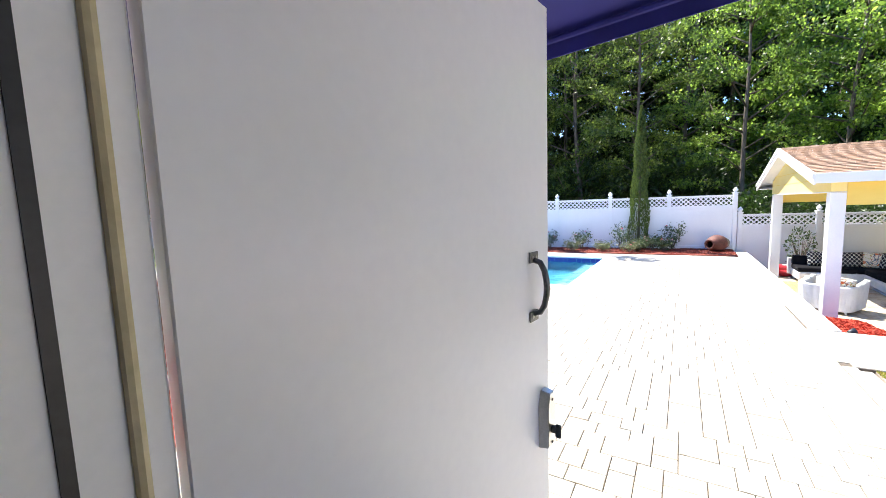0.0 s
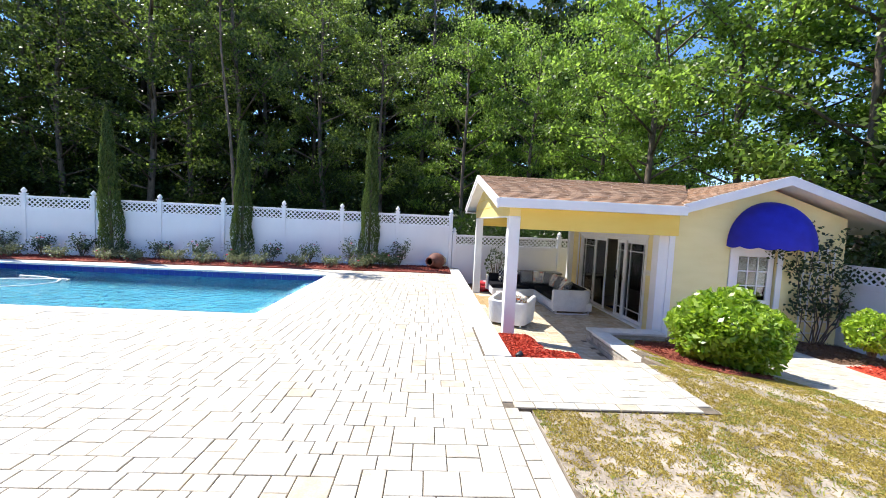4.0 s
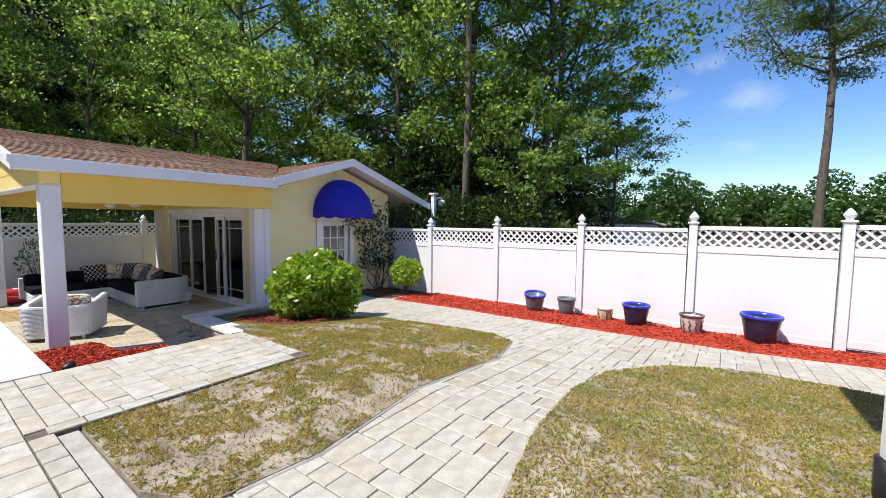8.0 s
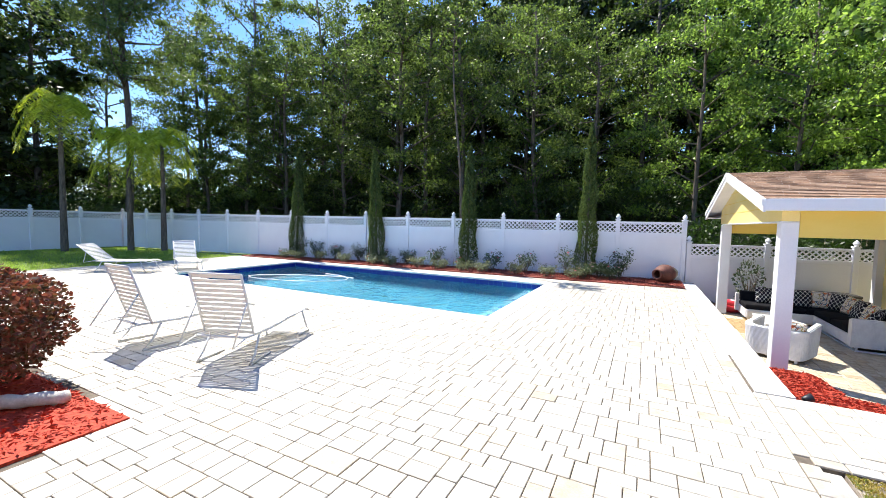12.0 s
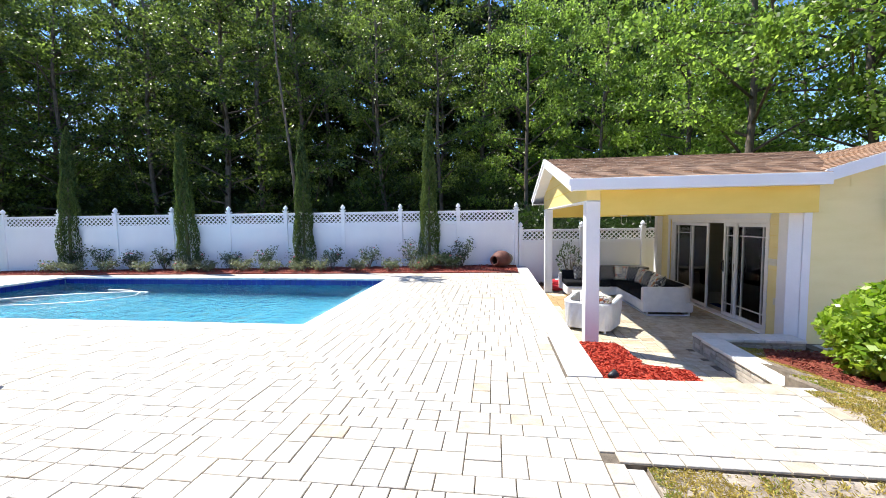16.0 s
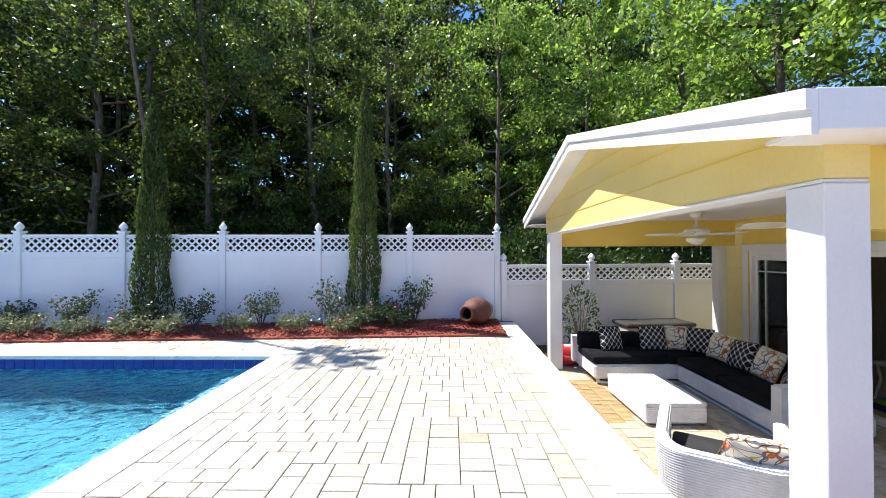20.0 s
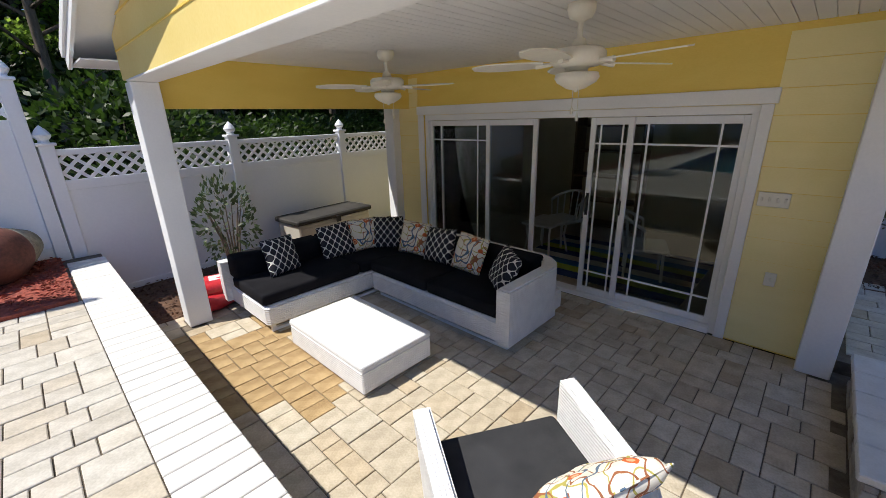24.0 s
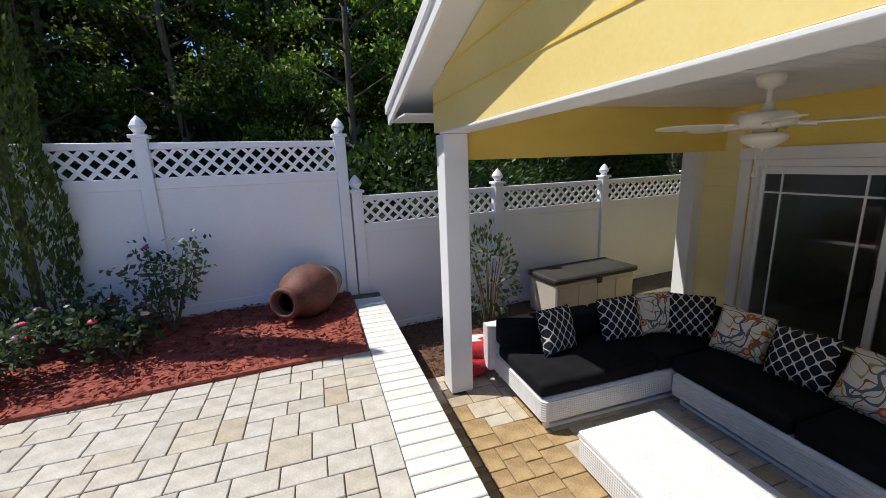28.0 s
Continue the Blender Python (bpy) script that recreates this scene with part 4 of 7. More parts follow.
def palm(seed, h):
    rng = np.random.default_rng(seed)
    t = thing("palm_tree", "tall palm with a grey ringed trunk and yellow-green fronds", "palm", group="palms on the lawn")
    bm = bmesh.new()
    lathe(bm, [(0.15 - 0.007 * (i // 2) - 0.008 * (i % 2), -0.2 + h * i / 23) for i in range(24)], 10)
    part("trunk", bm, BARK, t, smooth=True)
    bm2 = bmesh.new()
    pts, dirs = [], []
    for i in range(22):
        a, up = i * 2.4, rng.uniform(-0.1, 1.0)
        prev, line = Vector((0, 0, h)), []
        for k in range(9):
            u = k / 8
            line.append(Vector((math.cos(a), math.sin(a), 0)) * (1.9 * u * (1 - 0.2 * u)) + Vector((0, 0, h + up * u * 1.9 - 2.4 * u * u)))
        tube(bm2, line, [0.018 - 0.0018 * k for k in range(9)], 5)
        for k in range(110):
            u = 0.12 + 0.88 * k / 110
            s = u * 8
            p = line[min(7, int(s))].lerp(line[min(8, int(s) + 1)], s - int(s))
            sd = Vector((-math.sin(a), math.cos(a), -0.55)) * (1 if k % 2 else -1)
            sd.z = -0.75
            pts.append(p + sd * 0.12)
            dirs.append(sd)
    part("frond_ribs", bm2, PALM, t)
    part("fronds", leaf_mesh("fronds", [leaf_cloud(np.array(pts), 0.42, rng, 0.09, along=np.array(dirs) * 2.2)], PALM), PALM, t)
    return t


PALM = leafy("palm_green", (0.18, 0.24, 0.02), (0.48, 0.52, 0.07), 0.5, 0.4)
palm(80, 6.9).matrix_basis = pose(-22.7, 10.9, 0)
palm(81, 5.6).matrix_basis = pose(-21.6, 13.05, 0)
palm(82, 5.7).matrix_basis = pose(-20.4, 13.95, 0)


# ---- pool house details ----
GLASS = glass_like("window_glass", (0.75, 0.8, 0.78))
BLACK = surface("black_metal", (0.012, 0.012, 0.013), (0.03, 0.03, 0.032), 10, 0.45, 0.1, 90)
STEEL = surface("brushed_nickel", (0.35, 0.35, 0.35), (0.5, 0.5, 0.5), 12, 0.35, 0.1, 120, metal=1.0)
IVORY = surface("ivory_enamel", (0.72, 0.69, 0.60), (0.80, 0.77, 0.68), 5, 0.4, 0.03, 50)


def slider(name, y0, y1, x, grid, label, handle=None):
    """A glazed sliding panel in the plane x, from y0 to y1."""
    t = thing(name, label, "door", kind="structure")
    z0, z1, s = PATIO + 0.06, 1.44, 0.055
    part("stile", boxes((x - 0.02, x + 0.02, y0, y0 + s, z0, z1), bevel=0.003), VINYL, t)
    part("stile", boxes((x - 0.02, x + 0.02, y1 - s, y1, z0, z1), bevel=0.003), VINYL, t)
    part("rail", boxes((x - 0.019, x + 0.019, y0 + s, y1 - s, z0, z0 + 0.07), bevel=0.003), VINYL, t)
    part("rail", boxes((x - 0.019, x + 0.019, y0 + s, y1 - s, z1 - 0.07, z1), bevel=0.003), VINYL, t)
    g = part("pane", boxes((x - 0.004, x + 0.004, y0 + s, y1 - s, z0 + 0.07, z1 - 0.07)), GLASS, t, "clear dark-looking glass pane")
    g.visible_shadow = False
    if grid:
        w = y1 - y0 - 2 * s
        for f in (0.16, 0.84):
            y = y0 + s + w * f
            part("muntin", boxes((x - 0.008, x + 0.008, y - 0.009, y + 0.009, z0 + 0.07, z1 - 0.07)), VINYL, t)
        for z in (z0 + 0.26, z1 - 0.26):
            part("muntin", boxes((x - 0.0085, x + 0.0085, y0 + s, y1 - s, z - 0.009, z + 0.009)), VINYL, t)
    if handle is not None:
        bm = bmesh.new()
        tube(bm, [(x - 0.02, handle, 0.42), (x - 0.06, handle, 0.45), (x - 0.06, handle, 0.60), (x - 0.02, handle, 0.63)], 0.011, 8)
        box(bm, x - 0.026, x - 0.018, handle - 0.018, handle + 0.018, 0.40, 0.65, 0.003)
        part("handle", bm, BLACK if grid else STEEL, t, "door pull")
    return t


slider("sliding_door", 14.28, 15.38, HX + 0.10, True, "fixed white vinyl glazed door panel with thin glazing bars", 14.32)
slider("sliding_door", 13.56, 14.31, HX + 0.055, False, "white vinyl sliding glass panel left half open")
slider("sliding_door", 12.48, 12.92, HX + 0.055, True, "white vinyl sliding glass panel pushed behind its neighbour", 12.89)
slider("sliding_door", 11.56, 12.56, HX + 0.10, True, "fixed white vinyl glazed door panel reflecting the garden", 12.53)
frame_t = thing("door_frame", "white vinyl frame and flat trim of the wide sliding door", "door frame", kind="structure")
for r in ((HX + 0.02, HX + 0.15, 11.50, 11.56, PATIO, 1.52), (HX + 0.02, HX + 0.15, 15.36, 15.42, PATIO, 1.52), (HX + 0.02, HX + 0.15, 11.55, 15.36, 1.445, 1.52)):
    part("jamb", boxes(r, bevel=0.004), VINYL, frame_t)
part("threshold", boxes((HX - 0.01, HX + 0.15, 11.55, 15.36, PATIO, PATIO + 0.055), bevel=0.006), VINYL, frame_t)
for r in ((HX - 0.022, HX - 0.002, 11.42, 11.505, PATIO, 1.52), (HX - 0.022, HX - 0.002, 15.415, 15.53, PATIO, 1.52), (HX - 0.024, HX - 0.002, 11.40, 15.55, 1.522, 1.64)):
    part("trim_board", boxes(r, bevel=0.004), TRIM, frame_t)

# lap siding boards
bm_w, z = None, PATIO + 0.02
while z < 1.95:
    for y0, y1 in ((HY + 0.2, 11.418), (15.532, 16.0)):
        bm = bmesh.new()
        v = [bm.verts.new(p) for p in ((HX - 0.016, y0, z), (HX - 0.016, y1, z), (HX - 0.003, y1, z + 0.195), (HX - 0.003, y0, z + 0.195), (HX, y0, z), (HX, y1, z))]
        bm.faces.new((v[0], v[3], v[2], v[1]))
        bm.faces.new((v[0], v[1], v[5], v[4]))
        part("siding_board", bm, YELLOW_PALE, wall_west)
    z += 0.2
z = -0.58
while z < 2.5:
    spans = [(HX + 0.12, 7.74), (8.9, 10.2)] if z < 1.36 else [(HX + 0.12, 10.2)]
    for x0, x1 in spans:
        bm = bmesh.new()
        y = HY - 0.016
        top = z + 0.2
        # clip against both slopes of the gable
        lim = lambda x: 2.67 - abs(x - 8.5) * (0.315 if x < 8.5 else 0.325)
        a0, a1 = x0, x1
        while lim(a0) < top and a0 < 8.5:
            a0 += 0.02
        while lim(a1) < top and a1 > 8.5:
            a1 -= 0.02
        if a1 - a0 > 0.1:
            v = [bm.verts.new(p) for p in ((a0, y, z), (a1, y, z), (a1, y + 0.013, z + 0.197), (a0, y + 0.013, z + 0.197), (a0, HY, z), (a1, HY, z))]
            bm.faces.new((v[0], v[1], v[2], v[3]))
            bm.faces.new((v[0], v[4], v[5], v[1]))
            part("siding_board", bm, YELLOW_PALE, wall_south)
        else:
            bm.free()
    z += 0.2


def plate(y, z, w, h, holes, label, name):
    t = thing(name, label, "switch")
    part("cover", boxes((HX - 0.032, HX - 0.018, y - w / 2, y + w / 2, z - h / 2, z + h / 2), bevel=0.004), IVORY, t)
    for i in range(holes):
        yy = y - w / 2 + w * (i + 0.5) / holes
        part("toggle", boxes((HX - 0.042, HX - 0.03, yy - 0.008, yy + 0.008, z - 0.018, z + 0.018), bevel=0.003), IVORY, t)
    return t


plate(11.29, 0.77, 0.21, 0.12, 4, "white four-gang light switch plate on the wall", "light_switch")
plate(11.19, 0.09, 0.08, 0.12, 1, "white outdoor outlet cover on the wall", "outlet")

# garden door under the awning
d2 = thing("door_2", "white garden door with nine small panes", "door", kind="structure")
X0, X1, DY = 7.86, 8.78, HY + 0.05
part("leaf", boxes((X0 + 0.02, X0 + 0.14, DY, DY + 0.04, -0.5, 1.40), (X1 - 0.14, X1 - 0.02, DY, DY + 0.04, -0.5, 1.40), (X0 + 0.14, X1 - 0.14, DY, DY + 0.04, -0.5, 0.35), (X0 + 0.14, X1 - 0.14, DY, DY + 0.04, 1.26, 1.40)), TRIM, d2)
for i in range(3):
    for k in range(3):
        w, h = (X1 - X0 - 0.28) / 3, 0.91 / 3
        g = part("pane", boxes((X0 + 0.14 + w * i + 0.012, X0 + 0.14 + w * (i + 1) - 0.012, DY + 0.015, DY + 0.021, 0.35 + h * k + 0.012, 0.35 + h * (k + 1) - 0.012)), GLASS, d2)
        g.visible_shadow = False
for i in (1, 2):
    part("muntin", boxes((X0 + 0.14 + w * i - 0.012, X0 + 0.14 + w * i + 0.012, DY + 0.004, DY + 0.036, 0.35, 1.26)), TRIM, d2)
    part("muntin", boxes((X0 + 0.14, X1 - 0.14, DY + 0.005, DY + 0.035, 0.35 + h * i - 0.012, 0.35 + h * i + 0.012)), TRIM, d2)
for r in ((X0 - 0.11, X0 + 0.01, HY - 0.03, HY - 0.004, -0.55, 1.44), (X1 - 0.01, X1 + 0.11, HY - 0.03, HY - 0.004, -0.55, 1.44), (X0 - 0.11, X1 + 0.11, HY - 0.032, HY - 0.004, 1.40, 1.52)):
    part("casing", boxes(r, bevel=0.004), TRIM, d2)


def dome_awning(x, z, rx, rz, out):
    t = thing("dome_awning", "royal blue canvas dome awning over the garden door", "awning")
    bm = bmesh.new()
    rows = []
    for j in range(11):
        v = math.pi / 2 * j / 10
        rows.append([bm.verts.new((x + rx * math.cos(u) * math.cos(v), HY - 0.035 - out * math.sin(u) * math.cos(v), z + rz * math.sin(v))) for u in (math.pi * i / 28 for i in range(29))])
    for a, b in zip(rows, rows[1:]):
        for i in range(28):
            bm.faces.new((a[i], a[i + 1], b[i + 1], b[i]))
    bmesh.ops.remove_doubles(bm, verts=bm.verts[:], dist=0.0005)
    part("canopy", bm, BLUE, t, smooth=True)
    bm = bmesh.new()
    hi, lo = [], []
    for i in range(113):
        u = math.pi * i / 112
        p = Vector((x + rx * 1.003 * math.cos(u), HY - 0.038 - out * 1.004 * math.sin(u), z + 0.01))
        hi.append(bm.verts.new(p))
        lo.append(bm.verts.new(p - Vector((0, 0, 0.075 + 0.035 * abs(math.sin(i * math.pi / 14))))))
    for i in range(112):
        bm.faces.new((hi[i], lo[i], lo[i + 1], hi[i + 1]))
    part("valance", bm, BLUE, t, "scalloped blue valance")
    return t


dome_awning(8.48, 1.54, 0.84, 0.86, 0.72)

# shingles: courses of staggered tabs on the visible slopes
def shingle_slope(quad, name):
    """quad: eave start, eave end, ridge end, ridge start."""
    a, b, c, d = (Vector(p) for p in quad)
    up, along = d - a, b - a
    n = along.cross(up).normalized()
    if n.z < 0:
        n = -n

    def at(s, u):
        return a.lerp(d, u).lerp(b.lerp(c, u), s)
    rows, cols = int(up.length / 0.14), int(along.length / 0.3)
    vs, fs = [], []
    rg = np.random.default_rng(3)
    for r in range(rows):
        off = (0.5 if r % 2 else 0.0) + rg.uniform(-0.1, 0.1)
        for k in range(-1, cols + 1):
            s0, s1 = max(0, (k + off) / cols), min(1, (k + off + 0.992) / cols)
            if s1 - s0 < 0.004:
                continue
            lift = 0.004 + 0.004 * rg.random()
            u0, u1 = r / rows, min(1, (r + 1.12) / rows)
            p = [at(s0, u0) + n * (lift + 0.008), at(s1, u0) + n * (lift + 0.008), at(s1, u1) + n * 0.003, at(s0, u1) + n * 0.003, at(s0, u0), at(s1, u0)]
            i = len(vs)
            vs += [tuple(q) for q in p]
            fs += [(i, i + 1, i + 2, i + 3), (i, i + 4, i + 5, i + 1)]
    me = bpy.data.meshes.new(name)
    me.from_pydata(vs, [], fs)
    me.materials.append(SHINGLE)
    ob = part("shingles", me, SHINGLE, roof, "weathered brown asphalt shingles")
    return tagged(ob, kind="stuff")


shingle_slope((porch_front[0], porch_front[1], porch_front[2], porch_front[3]), "shingles")
shingle_slope((porch_rear[3], porch_rear[2], porch_rear[1], porch_rear[0]), "shingles")
shingle_slope((main_left[0], main_left[3], main_left[2], main_left[1]), "shingles")
shingle_slope((main_right[1], main_right[2], main_right[3], main_right[0]), "shingles")


def ceiling_fan(x, y, turn):
    t = thing("ceiling_fan", "cream ceiling fan with five blades and a frosted bowl light", "ceiling fan", pose(x, y, 0, 0, 0, turn), group="porch ceiling fans")
    bm = bmesh.new()
    lathe(bm, [(0.078, CEIL_Z), (0.082, CEIL_Z - 0.03), (0.066, CEIL_Z - 0.075), (0.03, CEIL_Z - 0.09), (0.016, CEIL_Z - 0.10), (0.016, 1.91), (0.034, 1.90), (0.05, 1.845)], 20)
    part("canopy_and_rod", bm, IVORY, t, smooth=True)
    bm = bmesh.new()
    lathe(bm, [(0.05, 1.85), (0.14, 1.845), (0.16, 1.825), (0.16, 1.765), (0.12, 1.75), (0.065, 1.745), (0.062, 1.715)], 28)
    part("motor", bm, IVORY, t, smooth=True)
    for k in range(5):
        m = Matrix.Rotation(k * 2 * math.pi / 5, 4, "Z")
        bm = bmesh.new()
        v = []
        for u in range(11):
            r = 0.20 + 0.46 * u / 10
            w = 0.050 + 0.033 * math.sin(math.pi * u / 11) if u < 9 else (0.056 if u == 9 else 0.03)
            v.append((r, w))
        top = [bm.verts.new((r, w, 1.775 + 0.010 * w / 0.07)) for r, w in v] + [bm.verts.new((r, -w, 1.775 - 0.010 * w / 0.07)) for r, w in v[::-1]]
        low = [bm.verts.new(p.co - Vector((0, 0, 0.008))) for p in top]
        bm.faces.new(top)
        bm.faces.new(low[::-1])
        for i in range(len(top)):
            bm.faces.new((low[i], low[(i + 1) % len(top)], top[(i + 1) % len(top)], top[i]))
        b = part("blade", bm, IVORY, t, m=m)
        bm = bmesh.new()
        tube(bm, [(0.11, 0, 1.785), (0.17, 0, 1.768), (0.25, 0, 1.764)], [0.016, 0.012, 0.018], 7)
        part("blade_iron", bm, IVORY, b)
    bm = bmesh.new()
    lathe(bm, [(0.062, 1.72), (0.125, 1.712), (0.132, 1.685), (0.115, 1.66), (0.055, 1.625), (0.012, 1.615), (0.01, 1.605)], 24)
    part("bowl_light", bm, IVORY, t, "frosted glass bowl", smooth=True)
    for dx, ln in ((0.07, 0.20), (-0.07, 0.24)):
        bm = bmesh.new()
        tube(bm, [(dx, 0, 1.72), (dx, 0, 1.72 - ln)], 0.0025, 5)
        lathe(bm, [(0.004, 1.72 - ln), (0.011, 1.70 - ln), (0.009, 1.68 - ln), (0.003, 1.675 - ln)], 8, Matrix.Translation((dx, 0, 0)))
        part("pull_chain", bm, IVORY, t)
    return t


ceiling_fan(4.85, 14.25, 8)
ceiling_fan(4.70, 12.25, 40)


def lamp_post(x, y):
    t = thing("lamp_post", "white square post with a globe flood light on a curved arm", "lamp post")
    part("post", boxes((x - 0.06, x + 0.06, y - 0.06, y + 0.06, -0.65, 2.20), (x - 0.1, x + 0.1, y - 0.1, y + 0.1, 2.20, 2.25), bevel=0.006), TRIM, t)
    bm = bmesh.new()
    tube(bm, [(x + 0.05, y - 0.02, 2.02), (x + 0.16, y - 0.05, 2.12), (x + 0.28, y - 0.08, 2.10), (x + 0.31, y - 0.09, 2.04)], 0.02, 8)
    part("arm", bm, TRIM, t, smooth=True)
    bm = bmesh.new()
    lathe(bm, [(0.03, 2.06), (0.09, 2.03), (0.11, 1.95), (0.10, 1.88), (0.05, 1.85)], 16, Matrix.Translation((x + 0.31, y - 0.09, 0)))
    part("globe", bm, IVORY, t, smooth=True)
    return t


lamp_post(11.62, 10.12)


# ---- things inside the pool house ----
def wicker_seat(x, y, turn):
    t = thing("wicker_chair", "white wicker chair inside the pool house", "chair", pose(x, y, PATIO + 0.012, 0, 0, turn))
    part("seat", boxes((-0.28, 0.28, -0.27, 0.27, 0.38, 0.43), bevel=0.015), WICKER, t)
    bm = bmesh.new()
    for k in range(9):
        a = math.pi * k / 8
        tube(bm, [(0.28 * math.cos(a), -0.02 - 0.26 * math.sin(a), 0.42), (0.31 * math.cos(a), -0.03 - 0.3 * math.sin(a), 0.68 + 0.17 * math.sin(a))], 0.012, 6)
    tube(bm, [(0.31 * math.cos(math.pi * k / 12), -0.03 - 0.3 * math.sin(math.pi * k / 12), 0.68 + 0.17 * math.sin(math.pi * k / 12)) for k in range(13)], 0.02, 7)
    part("backrest", bm, WICKER, t)
    for sx in (-0.24, 0.24):
        for sy in (-0.22, 0.22):
            part("leg", tube(bmesh.new(), [(sx, sy, 0), (sx * 0.95, sy * 0.95, 0.4)], 0.018, 7), WICKER, t)
    return t


def small_table(x, y):
    t = thing("side_table", "white wicker side table inside the pool house", "table", pose(x, y, PATIO + 0.012))
    part("tabletop", boxes((-0.32, 0.32, -0.25, 0.25, 0.50, 0.54), bevel=0.012), WICKER, t)
    for sx in (-0.26, 0.26):
        for sy in (-0.2, 0.2):
            part("leg", tube(bmesh.new(), [(sx * 1.1, sy * 1.1, 0), (sx * 0.9, sy * 0.9, 0.3), (sx, sy, 0.5)], 0.016, 7), WICKER, t)
    return t


def weave(name, dark, light, freq=95.0):
    m = surface(name, dark, light, 8, 0.5, 0.0, 60)
    n, l = links_of(m)
    b = n["Principled BSDF"]
    co = n.new("ShaderNodeTexCoord")
    acc = None
    for axis in ("X", "Y", "Z"):
        w = n.new("ShaderNodeTexWave")
        w.bands_direction = axis
        w.inputs["Scale"].default_value = freq / 6.28 / 1.0
        w.inputs["Distortion"].default_value = 0.6
        l.new(co.outputs["Object"], w.inputs["Vector"])
        if acc is None:
            acc = w.outputs["Fac"]
        else:
            mx = n.new("ShaderNodeMath")
            mx.operation = "MULTIPLY" if axis == "Y" else "ADD"
            l.new(acc, mx.inputs[0])
            l.new(w.outputs["Fac"], mx.inputs[1])
            acc = mx.outputs[0]
    bp = n.new("ShaderNodeBump")
    bp.inputs["Strength"].default_value, bp.inputs["Distance"].default_value = 0.55, 0.006
    l.new(acc, bp.inputs["Height"])
    l.new(bp.outputs[0], b.inputs["Normal"])
    return m


WICKER = weave("white_wicker", (0.70, 0.70, 0.71), (0.82, 0.82, 0.82))
small_table(7.55, 13.95)
wicker_seat(8.25, 14.05, 70)
wicker_seat(7.6, 12.55, 200)
rug = thing("striped_rug", "blue and lime striped rug on the pool house floor", "rug")
RUGS = [surface("rug_" + k, c, tuple(v * 1.25 for v in c), 8, 0.9, 0.3, 200) for k, c in (("navy", (0.02, 0.05, 0.16)), ("blue", (0.06, 0.2, 0.45)), ("lime", (0.35, 0.42, 0.05)), ("white", (0.6, 0.6, 0.58)))]
for i in range(9):
    part("stripe", boxes((6.9 + 0.2 * i, 7.098 + 0.2 * i, 11.9, 14.2, PATIO + 0.011, PATIO + 0.022)), RUGS[(0, 2, 1, 3)[i % 4]], rug)
SHELF = surface("warm_shelf_wood", (0.14, 0.09, 0.05), (0.26, 0.18, 0.10), 6, 0.6, 0.2, 60)
shelf = thing("shelf_unit", "tall wooden shelf unit against the inner wall", "shelf")
for r in ((9.5, 9.9, 13.3, 13.34, PATIO + 0.012, 1.5), (9.5, 9.9, 14.5, 14.54, PATIO + 0.012, 1.5)):
    part("side_panel", boxes(r, bevel=0.004), SHELF, shelf)
for k in range(5):
    part("shelf", boxes((9.5, 9.9, 13.34, 14.5, PATIO + 0.05 + 0.45 * k, PATIO + 0.08 + 0.45 * k), bevel=0.003), SHELF, shelf)


# ---- porch furniture ----
CUSHION = surface("black_outdoor_fabric", (0.007, 0.007, 0.009), (0.016, 0.016, 0.019), 5, 0.95, 0.25, 220, spec=0.12)
CHARCOAL = surface("charcoal_fabric", (0.026, 0.027, 0.030), (0.048, 0.049, 0.053), 5, 0.95, 0.3, 220, spec=0.15)


def trellis_print():
    m = surface("navy_trellis_print", (0.008, 0.009, 0.016), (0.014, 0.015, 0.026), 8, 0.85, 0.15, 200)
    n, l = links_of(m)
    b = n["Principled BSDF"]
    co = n.new("ShaderNodeTexCoord")
    sp = n.new("ShaderNodeSeparateXYZ")
    l.new(co.outputs["Object"], sp.inputs[0])
    cs = []
    for k, f in (("X", 72.0), ("Z", 56.0)):
        mu = n.new("ShaderNodeMath")
        mu.operation = "MULTIPLY"
        mu.inputs[1].default_value = f
        l.new(sp.outputs[k], mu.inputs[0])
        c = n.new("ShaderNodeMath")
        c.operation = "COSINE"
        l.new(mu.outputs[0], c.inputs[0])
        cs.append(c.outputs[0])
    add = n.new("ShaderNodeMath")
    l.new(cs[0], add.inputs[0])
    l.new(cs[1], add.inputs[1])
    ab = n.new("ShaderNodeMath")
    ab.operation = "ABSOLUTE"
    l.new(add.outputs[0], ab.inputs[0])
    lt = n.new("ShaderNodeMath")
    lt.operation = "LESS_THAN"
    lt.inputs[1].default_value = 0.3
    l.new(ab.outputs[0], lt.inputs[0])
    mix = n.new("ShaderNodeMix")
    mix.data_type = "RGBA"
    l.new(lt.outputs[0], mix.inputs[0])
    l.new(b.inputs["Base Color"].links[0].from_socket, mix.inputs[6])
    mix.inputs[7].default_value = (0.72, 0.71, 0.66, 1)
    l.new(mix.outputs[2], b.inputs["Base Color"])
    return m


